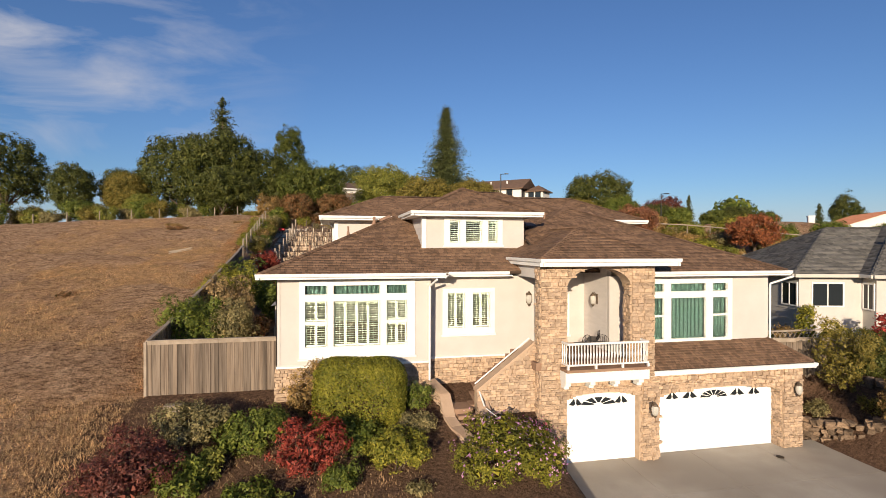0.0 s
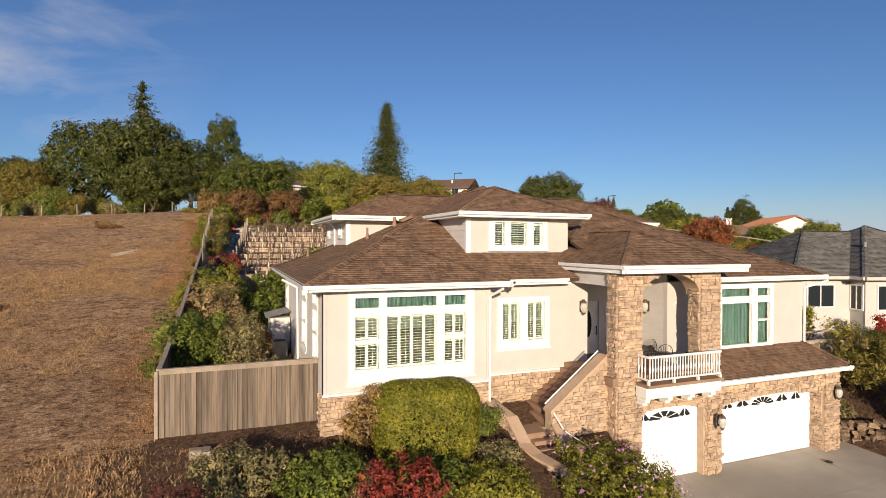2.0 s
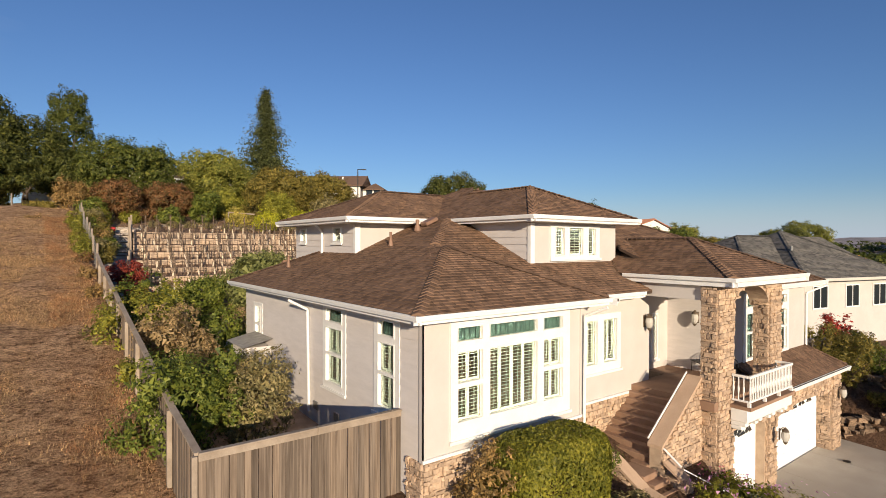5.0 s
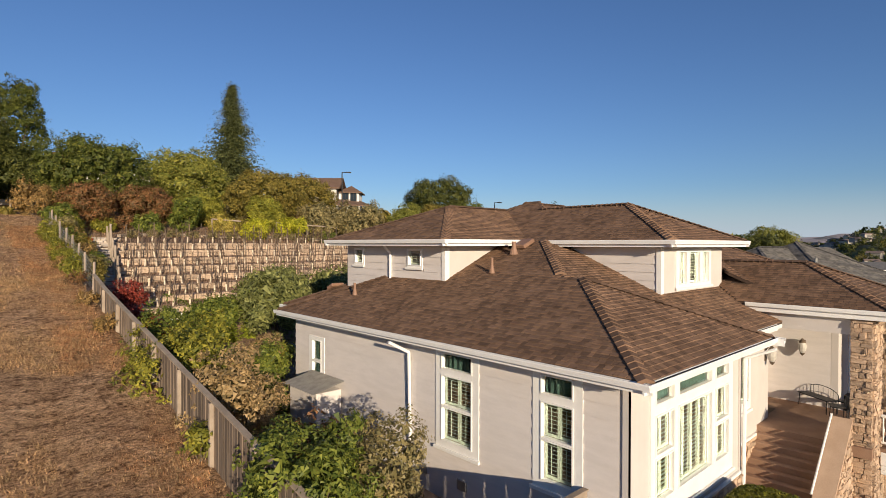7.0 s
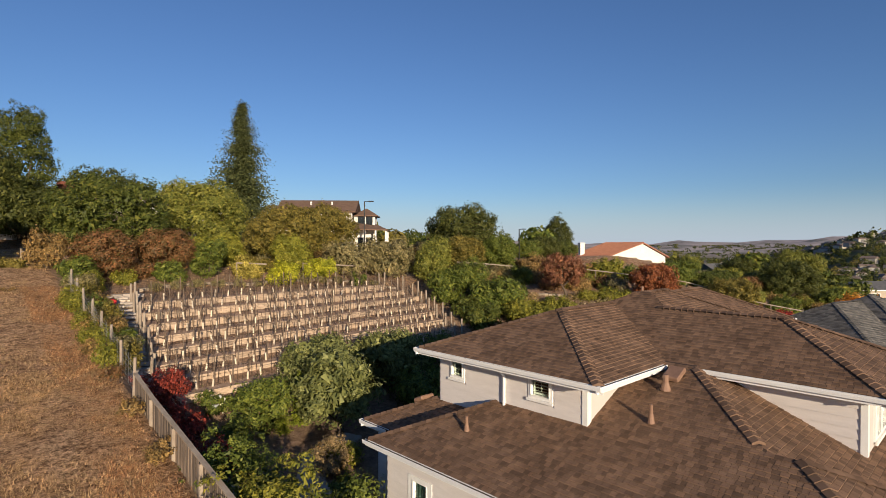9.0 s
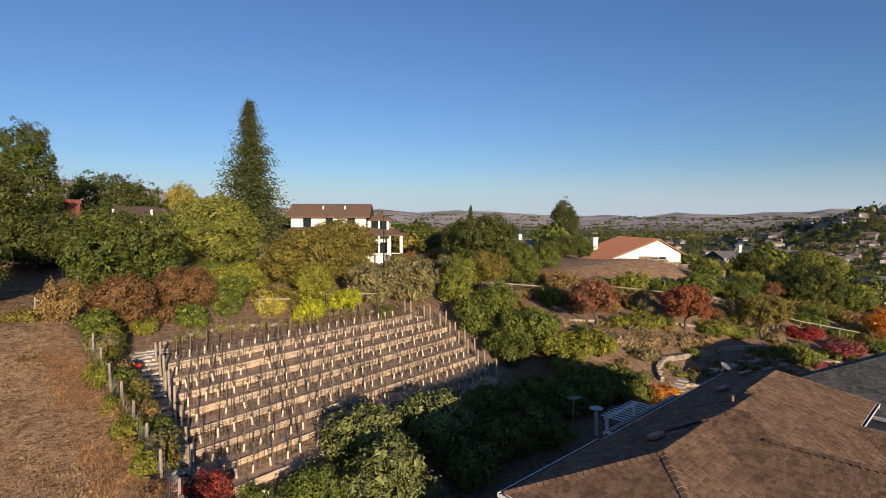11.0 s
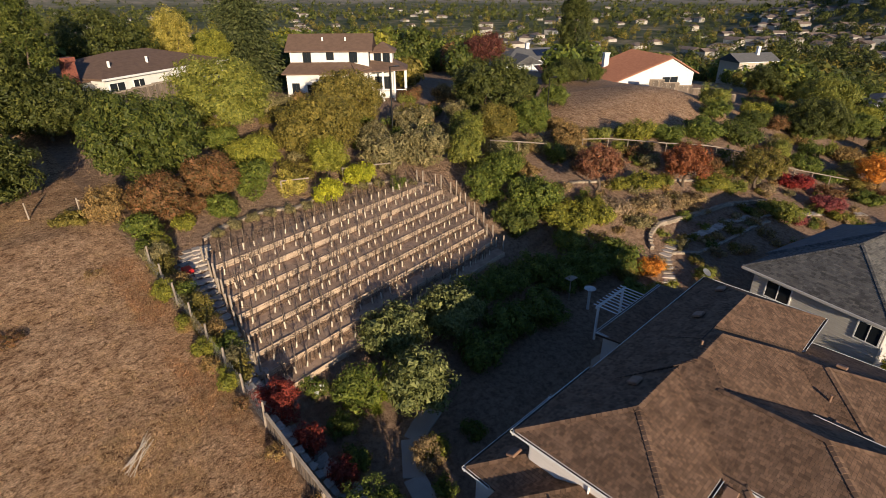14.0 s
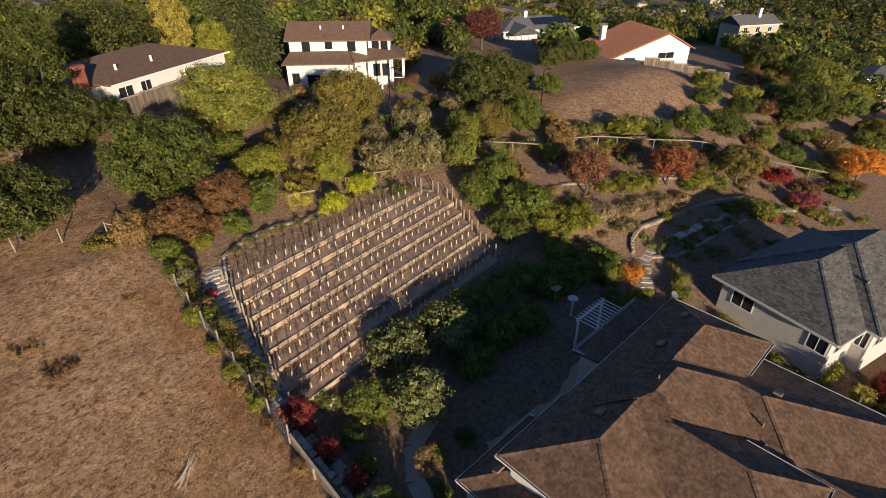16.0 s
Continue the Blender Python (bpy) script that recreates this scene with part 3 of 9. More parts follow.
part("wall", Shape().box(16.6, 16.8, 27.8, 32.8, 7.0, 9.5), STUCCO, house)
for x, y0, y1, z0 in ((0.35, 27.5, 32.95, 7.9), (3.91, 22.35, 26.5, 7.75)):
    mm = face_to("left", x)
    for k in range(7):
        z = z0 + 0.24 * k
        cuts = [-y1] + ([-32.56, -31.79, -29.41, -28.49] if x < 1 and 8.45 < z < 9.38 else []) + [-y0]
        for a, b in zip(cuts[::2], cuts[1::2]):
            p = [mm @ Vector(q) for q in ((a, -0.004, z + 0.235), (b, -0.004, z + 0.235), (b, -0.024, z), (a, -0.024, z), (b, 0, z), (a, 0, z))]
            part("siding_board", Shape().add(p, [(0, 3, 2, 1), (3, 5, 4, 2)]), SIDING, house)

# windows
T, S = "curtain", "shutter"
window(FRONT_BAY, *bay_hole, [(-0.82, -0.05, 6.40, 6.72, T, 1), (0.20, 1.90, 6.40, 6.72, T, 1), (2.16, 2.93, 6.40, 6.72, T, 1),
                              (-0.82, -0.05, 5.40, 6.14, S, 2), (-0.82, -0.05, 4.47, 5.29, S, 2), (0.20, 1.90, 4.47, 6.14, S, 4),
                              (2.16, 2.93, 5.40, 6.14, S, 2), (2.16, 2.93, 4.47, 5.29, S, 2)], "large white-framed window with cream shutters and green transoms")
window(FRONT_REC, *rec_hole, [(4.67, 5.37, 4.92, 6.31, S, 2), (5.70, 6.41, 4.92, 6.31, S, 2)], "pair of shuttered white-framed casement windows")
window(FRONT_RIGHT, *right_hole, [(12.72, 13.42, 6.34, 6.66, T, 1), (13.74, 15.37, 6.34, 6.66, T, 1), (15.71, 16.41, 6.34, 6.66, T, 1),
                                  (12.72, 13.42, 5.38, 6.07, T, 1), (12.72, 13.42, 4.39, 5.30, T, 1), (13.75, 15.38, 4.40, 6.07, T, 1),
                                  (15.71, 16.41, 5.38, 6.07, T, 1), (15.71, 16.41, 4.39, 5.30, T, 1)], "large white-framed window with green curtains drawn")
window(face_to("front", 22.35), 4.84, 7.44, 8.2, 9.36, [(5.08, 5.51, 8.34, 9.28, S, 1), (5.78, 6.49, 8.34, 9.28, S, 1), (6.79, 7.21, 8.34, 9.28, S, 1)], "triple dormer window with cream shutters")
for u0, u1, *_ in (left_a, left_b):
    a, b = u0 + 0.24, u1 - 0.24
    window(LEFT, u0, u1, 4.40, 6.98, [(a, b, 6.42, 6.78, T, 1), (a, b, 5.50, 6.22, S, 2), (a, b, 4.62, 5.42, S, 2)], "tall side window with shutters and green transom")
window(LEFT, *left_c, [(-31.78, -31.22, 5.62, 6.26, T, 1), (-31.78, -31.22, 4.9, 5.54, T, 1)], "narrow side window with green blind")
for u0, u1 in ((-32.5, -31.85), (-29.35, -28.55)):
    window(face_to("left", 0.35), u0, u1, 8.72, 9.36, [(u0 + 0.1, u1 - 0.1, 8.84, 9.3, S, 1)], "small upper window with white trim")
window(face_to("front", 21.75), 9.85, 10.3, 4.3, 6.1, [(9.95, 10.2, 4.4, 6.02, "dark", 1)], "narrow sidelight beside the front door")

# front door with oval light
fd = Shape().soft(8.5, 9.55, 21.83, 21.89, 3.98, 6.12, 0.01)
for a, b, c, d in ((8.62, 8.98, 4.1, 4.45), (9.07, 9.43, 4.1, 4.45)):
    fd.soft(a, b, 21.815, 21.835, c, d, 0.01)
door = part("front_door", fd, WHITE, house, "white panelled front door with oval glass light")
oval = Shape()
ring = [(9.02 + 0.2 * math.cos(2 * math.pi * k / 24), 5.2 + 0.55 * math.sin(2 * math.pi * k / 24)) for k in range(24)]
oval.add([(x, 21.80, z) for x, z in ring] + [(x, 21.84, z) for x, z in ring], [tuple(range(24))] + [(k, 24 + k, 24 + (k + 1) % 24, (k + 1) % 24) for k in range(24)])
part("oval_light", oval, DARK_GLASS, door, "oval leaded glass")
part("door_handle", Shape().tube((9.44, 21.77, 4.75), (9.44, 21.77, 5.1), 0.018).tube((9.44, 21.77, 4.78), (9.44, 21.84, 4.78), 0.014).tube((9.44, 21.77, 5.07), (9.44, 21.84, 5.07), 0.014), BLACK_METAL, door)

# corner boards, base trim, downspouts, vents
trim = Shape()
trim.box(-1.83, -1.70, 20.21, 20.24, 3.76, 6.9).box(-1.83, -1.80, 20.21, 20.36, 3.4, 6.9)
part("corner_board", trim, STUCCO, house)
part("corner_board", Shape().box(3.72, 3.86, 20.21, 20.24, 3.76, 6.9).box(3.83, 3.86, 20.24, 20.36, 3.76, 6.9), STUCCO, house)
part("corner_board", Shape().box(0.31, 0.35, 27.47, 27.62, 8.0, 9.4).box(0.35, 0.5, 27.47, 27.5, 8.0, 9.4), WHITE, house)
part("corner_board", Shape().box(3.87, 3.91, 22.32, 22.46, 7.9, 9.4).box(3.91, 4.06, 22.32, 22.35, 8.05, 9.4), WHITE, house)
part("base_trim", Shape().soft(-1.84, 3.86, 20.17, 20.24, 3.72, 3.80, 0.01).soft(3.84, 8.0, 20.82, 20.9, 3.72, 3.80, 0.01), WHITE, house)


def downspout(pts):
    s = Shape()
    for a, b in zip(pts, pts[1:]):
        s.tube(a, b, 0.045, n=6)
    part("downspout", s, GUTTER, house)


downspout([(-2.5, 26.6, 6.95), (-1.9, 26.5, 6.62), (-1.87, 26.45, 3.4)])
downspout([(3.95, 19.45, 6.95), (3.80, 20.1, 6.66), (3.80, 20.14, 2.6)])
downspout([(0.0, 30.2, 9.45), (0.28, 30.2, 9.2), (0.28, 30.2, 8.1)])
downspout([(19.1, 18.9, 6.95), (18.5, 19.5, 6.6), (18.5, 19.5, 4.2)])
for y in (24.55, 23.1, 26.0):
    part("wall_vent", Shape().soft(-1.86, -1.82, y - 0.16, y + 0.16, 3.55, 3.80, 0.008), GALVANISED, house)

# porch floor, stair, landing
porch = Shape().box(7.3, 11.0, 18.1, 21.75, 3.7, 3.98).box(8.2, 11.5, 17.45, 18.1, 3.72, 3.82)
part("porch_floor", porch, STAIR, house)
for k in range(9):
    part("step", Shape().soft(7.3 - 0.245 * (k + 1), 7.3 - 0.245 * k + 0.02, 18.95, 20.88, 1.6, 3.98 - 0.178 * (k + 1), 0.015), STAIR, house)
part("landing", Shape().soft(4.42, 5.12, 18.6, 20.88, 1.4, 2.36, 0.015), STAIR, house)
for k in range(5):
    part("step", Shape().soft(4.5, 5.3, 18.6 - 0.28 * (k + 1), 18.62 - 0.28 * k, 0.4, 2.36 - 0.17 * (k + 1), 0.015), STAIR, house)
for k in range(8):
    part("step", Shape().soft(5.3 + 0.3 * k, 5.32 + 0.3 * (k + 1), 16.6, 17.6, -0.2, 1.4 - 0.17 * k, 0.015), STAIR, house)


def cap_run(pts, width, thick):
    """A sloping coping along the top of a low wall."""
    s = Shape()
    for a, b in zip(pts, pts[1:]):
        a, b = Vector(a), Vector(b)
        d = (b - a)
        side = Vector((-d.y, d.x, 0)).normalized() * width / 2
        s.slab([a - side, b - side, b + side, a + side], thick)
    return s


STAIR_CAP = [(5.22, 18.77, 3.02), (7.42, 18.77, 4.68)]
part("stair_coping", cap_run(STAIR_CAP, 0.46, 0.10), TAN_CONCRETE, house)
part("stair_coping", cap_run([(5.42, 18.5, 2.62), (5.42, 17.95, 2.30)], 0.42, 0.09), TAN_CONCRETE, house)
GARDEN_CAP = [(3.84, 20.18, 3.08), (4.22, 19.36, 2.74), (4.2, 18.43, 2.17), (4.3, 17.9, 2.0), (4.6, 17.0, 1.88), (5.2, 16.3, 1.5)]
part("garden_coping", cap_run(GARDEN_CAP, 0.42, 0.09), TAN_CONCRETE, house)


def rail_run(pts, r=0.025):
    s = Shape()
    for a, b in zip(pts, pts[1:]):
        s.tube(a, b, r, n=8)
    return s


part("handrail", rail_run([(5.28, 19.02, 3.12), (7.4, 19.02, 4.74)], 0.028), WHITE, house, "white tube handrail")
part("handrail", rail_run([(5.32, 18.77, 3.0), (5.33, 18.55, 2.94), (5.36, 18.05, 2.58)], 0.03), WHITE, house, "white tube handrail")
part("handrail", rail_run([(5.4, 18.0, 2.52), (6.1, 17.2, 2.02), (6.9, 16.5, 1.6)], 0.018), WHITE, house, "thin white handrail")

# balcony railing over the single garage door
rail = part("balcony_railing", Shape().soft(8.25, 11.45, 17.50, 17.58, 4.68, 4.76, 0.012).soft(8.25, 11.45, 17.51, 17.57, 3.94, 4.0, 0.01)
            .soft(8.25, 8.31, 17.58, 18.05, 4.68, 4.76, 0.01).soft(8.25, 8.31, 17.58, 18.05, 3.94, 4.0, 0.01)
            .soft(11.39, 11.45, 17.58, 18.05, 4.68, 4.76, 0.01).soft(11.39, 11.45, 17.58, 18.05, 3.94, 4.0, 0.01), WHITE, house, "white painted balcony railing")
bal = Shape().lathe([(0.018, 0), (0.018, 0.18), (0.028, 0.26), (0.032, 0.34), (0.02, 0.42), (0.018, 0.68)], (0, 0, 0), 8).mesh("baluster")
bal.materials.append(WHITE)
for k in range(27):
    part("baluster", bal, None, rail).location = (8.33 + k * (3.04 / 26), 17.54, 4.0)
for x in (8.28, 11.42):
    for y in (17.7, 17.85, 18.0):
        part("baluster", bal, None, rail).location = (x, y, 4.0)
for x in (8.28, 9.35, 10.4, 11.42):
    part("rail_foot", Shape().soft(x - 0.035, x + 0.035, 17.49, 17.59, 3.80, 3.94, 0.008), WHITE, rail)
part("balcony_beam", Shape().soft(8.2, 11.5, 17.55, 18.05, 3.34, 3.715, 0.015), WHITE, house, "white timber beam under the balcony")
for x in (8.32, 9.28, 10.25, 11.2):
    part("corbel", Shape().soft(x - 0.1, x + 0.1, 17.60, 18.05, 3.20, 3.34, 0.02).soft(x - 0.09, x + 0.09, 17.72, 18.05, 3.08, 3.20, 0.02), WHITE, house)


# garage doors with arched lights
def garage_door(x0, x1, y, top, crown, groups):
    """x0, x1 opening; top at the jambs, crown in the middle; groups: centres and half widths of the fans of lights."""
    s = Shape()
    s.box(x0 - 0.1, x1 + 0.1, y, y + 0.06, -0.05, crown + 0.1)
    n = round((x1 - x0) / 0.6)
    for r in range(4):
        for k in range(n):
            a = x0 + (x1 - x0) * (k + 0.12) / n
            b = x0 + (x1 - x0) * (k + 0.88) / n
            s.soft(a, b, y - 0.012, y + 0.004, 0.08 + 0.5 * r, 0.5 + 0.5 * r, 0.01)
    d = part("garage_door", s, DOOR_PAINT, house, "white panelled garage door with small arched lights")
    for c, half, rays in groups:
        for k in range(rays):
            a0, a1 = math.pi * (k + 0.12) / rays, math.pi * (k + 0.88) / rays
            base = top - 0.22
            pts = [(c + half * 0.28 * math.cos(a0), base + 0.10 * math.sin(a0)), (c + half * math.cos(a0), base + 0.30 * math.sin(a0)),
                   (c + half * math.cos(a1), base + 0.30 * math.sin(a1)), (c + half * 0.28 * math.cos(a1), base + 0.10 * math.sin(a1))]
            q = Shape().add([(x, y - 0.016, z) for x, z in pts] + [(x, y - 0.002, z) for x, z in pts], [(0, 1, 2, 3)] + [(i, (i + 1) % 4, 4 + (i + 1) % 4, 4 + i) for i in range(4)])
            part("door_light", q, DARK_GLASS, d)
    return d


garage_door(8.5, 11.7, 18.75, 2.36, 2.66, [(10.1, 0.72, 5), (9.15, 0.28, 2), (11.05, 0.28, 2)])
garage_door(12.5, 18.1, 18.95, 2.30, 2.60, [(15.3, 0.62, 7), (14.2, 0.34, 2), (16.4, 0.34, 2), (13.4, 0.28, 2), (17.2, 0.28, 2)])
part("garage_wall", Shape().box(7.5, 19.0, 19.0, 19.2, 2.7, 3.86).box(18.1, 19.0, 18.96, 33, -0.2, 3.3), STUCCO, house)


# ---- roofs ----
EAVE_IN = 0.20  # from the outline of the eaves to the roof's edge
ROOF = []  # plan polygon, plane (height at origin, slope x, slope y)


def plane(pts, z0, x0, y0, sx, sy):
    """z = z0 + sx (x - x0) + sy (y - y0) over a plan polygon, its lowest edge drawn in to the gutter."""
    c = z0 - 0.06 - sx * x0 - sy * y0
    edge = min(sx * x + sy * y for x, y in pts) + EAVE_IN * math.hypot(sx, sy)
    cut = []
    for (xa, ya), (xb, yb) in zip(pts, pts[1:] + pts[:1]):
        ha, hb = sx * xa + sy * ya - edge, sx * xb + sy * yb - edge
        if ha >= 0:
            cut.append((xa, ya))
        if ha * hb < 0:
            u = ha / (ha - hb)
            cut.append((xa + (xb - xa) * u, ya + (yb - ya) * u))
    pts = cut
    ROOF.append(([(x, y, c + sx * x + sy * y) for x, y in pts], (c, sx, sy)))


P, M = 0.45, 0.436  # upper and main pitch
plane([(-2.55, 20.1), (19.05, 20.1), (9.58, 29.57), (7.12, 29.57), (3.62, 26.05), (3.4, 26.05)], 7.17, 0, 20.1, 0, M)
plane([(-2.55, 33.44), (-2.55, 19.45), (0.95, 22.95), (0.95, 23.6), (3.4, 26.05), (3.4, 30.0), (0.9, 29.99)], 7.17, -2.55, 0, M, 0)
plane([(-2.55, 33.44), (0.9, 29.99), (3, 29.99), (3, 33.44)], 7.17, 0, 33.44, 0, -M)
plane([(19.05, 18.75), (19.05, 33.4), (13.41, 33.4), (9.58, 29.57), (12.03, 27.12), (12.03, 25.77)], 7.17, 19.05, 0, -M, 0)
plane([(6.92, 29.57), (9.58, 29.57), (13.5, 33.5), (2.99, 33.5)], 11.299, 0, 29.57, 0, -M)
plane([(-1.52, 31), (1.0, 31), (1.0, 32.58), (-1.52, 35.1)], 7.15, -1.52, 0, M, 0)
plane([(-1.52, 35.1), (1.08, 32.5), (4.8, 32.5), (4.8, 35.1)], 7.15, 0, 35.1, 0, -M)
plane([(-2.55, 19.45), (4.45, 19.45), (0.95, 22.95)], 7.17, 0, 19.45, 0, M)
plane([(4.45, 19.45), (4.45, 20.1), (0.95, 23.6), (0.95, 22.95)], 7.17, 4.45, 0, -M, 0)
plane([(-0.5, 26.6), (8, 26.6), (8, 30.05), (2.95, 30.05)], 9.64, 0, 26.6, 0, 0.39)
plane([(-0.5, 26.6), (2.95, 30.05), (-0.5, 33.5)], 9.64, -0.5, 0, 0.39, 0)
plane([(-0.5, 33.5), (2.95, 30.05), (8, 30.05), (8, 33.2), (5.25, 33.2), (5.25, 33.5)], 9.64, 0, 33.5, 0, -0.39)
plane([(3.24, 21.6), (9.17, 21.6), (6.205, 24.565)], 9.62, 0, 21.6, 0, P)
plane([(3.24, 21.6), (6.205, 24.565), (6.205, 28.1), (7.14, 29.0), (7.14, 29.56), (6.45, 30.05), (3.24, 30.05)], 9.62, 3.24, 0, P, 0)
plane([(9.17, 21.6), (9.17, 25.54), (6.205, 28.5), (6.205, 24.565)], 9.62, 9.17, 0, -P, 0)
plane([(12.3, 18.75), (19.05, 18.75), (12.03, 25.77), (8.4, 22.14), (8.4, 20.5), (12.3, 20.5)], 7.17, 0, 18.75, 0, M)
plane([(8.4, 22.14), (12.03, 25.77), (12.03, 27.12), (8.4, 23.5)], 7.17, 5.01, 0, M, 0)
plane([(13.6, 26.85), (17.6, 26.85), (14.33, 30.12), (10.33, 30.12)], 9.62, 0, 26.85, 0, P)
plane([(17.6, 26.85), (17.6, 33.4), (14.33, 30.12)], 9.62, 17.6, 0, -P, 0)
plane([(17.6, 33.4), (9, 33.4), (9, 30.12), (14.33, 30.12)], 9.62, 0, 33.4, 0, -P)
plane([(7.16, 17.4), (12.84, 17.4), (10.0, 20.24)], 7.72, 0, 17.4, 0, P)
plane([(7.16, 17.4), (10.0, 20.24), (10.0, 24.1), (7.16, 21.3)], 7.72, 7.16, 0, P, 0)
plane([(12.84, 17.4), (12.84, 20.0), (10.0, 22.9), (10.0, 20.24)], 7.72, 12.84, 0, -P, 0)
plane([(11.9, 18.05), (19.6, 18.05), (18.45, 19.56), (11.9, 19.56)], 3.43, 0, 18.05, 0, 0.60)
plane([(19.6, 18.05), (19.6, 22.0), (18.45, 22.0), (18.45, 19.56)], 3.43, 19.6, 0, -0.79, 0)
plane([(10.5, 36.3), (10.5, 33.0), (18.5, 33.2), (18.5, 36.3)], 7.55, 0, 36.3, 0, -0.12)

roof = part("roof", Shape(), UNDERLAY, house, "brown asphalt-shingle hip roof with several hips and valleys")
for pts, _ in ROOF:
    area = sum(p[0] * q[1] - q[0] * p[1] for p, q in zip(pts, pts[1:] + pts[:1]))
    part("roof_deck", Shape().slab(pts if area > 0 else pts[::-1], 0.10), UNDERLAY, roof)

for x0, x1, y0, y1, z in ((-2.53, 4.43, 19.47, 33.4, 6.99), (4.43, 7.4, 20.12, 33.0, 6.99), (7.18, 12.82, 17.42, 21.3, 7.46), (7.4, 12.84, 21.95, 33.0, 6.99),
                          (12.84, 19.03, 18.77, 33.0, 6.99), (-0.48, 8.0, 26.62, 33.45, 9.46), (3.26, 9.15, 21.62, 26.6, 9.44), (9.3, 17.58, 26.87, 33.4, 9.44), (12.0, 19.55, 18.07, 19.5, 3.25)):
    part("soffit", Shape().box(x0 + EAVE_IN, x1 - EAVE_IN, y0 + EAVE_IN, y1 - EAVE_IN, z, z + 0.05), WHITE, house)


def eave(a, b, z, out, deep=0.19):
    """Fascia board with a gutter along it."""
    out = Vector((*out, 0))
    a, b = Vector((*a, z + 0.01)) - out * EAVE_IN, Vector((*b, z + 0.01)) - out * EAVE_IN
    d = (b - a).normalized() * 0.13
    if (b - a).length > 1.0:
        a, b = a + d * (EAVE_IN / 0.13), b - d * (EAVE_IN / 0.13)
    prof = [(0, -deep), (0, 0.0), (0.025, 0.0), (0.032, -0.085), (0.115, -0.08), (0.122, 0.012), (0.142, 0.012), (0.142, -0.02), (0.125, -0.105), (0.035, -0.13), (0.03, -deep)]
    n = len(prof)
    s = Shape().add([p + out * o + Vector((0, 0, h)) for p in (a - d * 0.98, b + d * 0.98) for o, h in prof],
                    [(k, (k + 1) % n, n + (k + 1) % n, n + k) for k in range(n)] + [tuple(range(n))[::-1], tuple(range(n, 2 * n))])
    g = part("gutter", s, GUTTER, house)
    # dark strip added over the trough's floor to darken it
    part("gutter_litter", Shape().slab([a + out * 0.034 - d * 0.9 + Vector((0, 0, -0.012)), b + out * 0.034 + d * 0.9 + Vector((0, 0, -0.012)), b + out * 0.118 + d * 0.9 + Vector((0, 0, -0.012)), a + out * 0.118 - d * 0.9 + Vector((0, 0, -0.012))], 0.05), UNDERLAY, g, "dark strip laid along the gutter trough")


for a, b, z, out in (((-2.55, 19.45), (4.45, 19.45), 7.17, (0, -1)), ((-2.55, 19.45), (-2.55, 33.44), 7.17, (-1, 0)), ((4.5, 20.1), (7.1, 20.1), 7.17, (0, -1)),
                     ((4.45, 19.5), (4.45, 20.0), 7.17, (1, 0)), ((7.16, 17.4), (12.84, 17.4), 7.72, (0, -1)), ((7.16, 17.4), (7.16, 21.3), 7.72, (-1, 0)), ((12.84, 17.4), (12.84, 19.8), 7.72, (1, 0)),
                     ((12.3, 18.75), (19.05, 18.75), 7.17, (0, -1))):
    eave(a, b, z, out, 0.26 if 7.6 < z < 7.8 else 0.19)
for a, b, z, out in (((19.05, 18.75), (19.05, 33.3), 7.17, (1, 0)), ((-0.5, 26.6), (3.2, 26.6), 9.64, (0, -1)), ((-0.5, 26.6), (-0.5, 33.5), 9.64, (-1, 0)),
                     ((-0.5, 33.5), (5.25, 33.5), 9.64, (0, 1)), ((5.3, 33.4), (17.6, 33.4), 9.62, (0, 1)), ((3.24, 21.6), (9.17, 21.6), 9.62, (0, -1)), ((3.24, 21.6), (3.24, 26.0), 9.62, (-1, 0)), ((9.17, 21.6), (9.17, 25.5), 9.62, (1, 0)),
                     ((13.7, 26.85), (17.6, 26.85), 9.62, (0, -1))):
    eave(a, b, z, out)
for a, b, z, out in (((17.6, 26.85), (17.6, 33.4), 9.62, (1, 0)), ((11.9, 18.05), (19.6, 18.05), 3.43, (0, -1)), ((19.6, 18.05), (19.6, 22.0), 3.43, (1, 0)),
                     ((-1.52, 33.5), (-1.52, 35.1), 7.15, (-1, 0)), ((-1.52, 35.1), (4.8, 35.1), 7.15, (0, 1)), ((4.8, 33.1), (4.8, 35.1), 7.3, (1, 0)), ((10.5, 36.3), (18.5, 36.3), 7.55, (0, 1)), ((10.5, 33.5), (10.5, 36.3), 7.6, (-1, 0))):
    eave(a, b, z, out)
part("wall", Shape().box(10.9, 18.3, 35.6, 35.8, 3.0, 7.4), STUCCO, house)
part("wall", Shape().box(10.9, 11.1, 33.0, 35.6, 3.0, 7.4), STUCCO, house)


# vents and pipes through the roof
def roof_pipe(x, y, z, h, r):
    p = part("vent_pipe", Shape().tube((x, y, z - 0.1), (x, y, z + h), r, r, 10).tube((x, y, z - 0.05), (x, y, z + h * 0.45), r * 2.0, r * 1.05, 10), FLASHING, roof, "brown painted vent pipe")
    return p


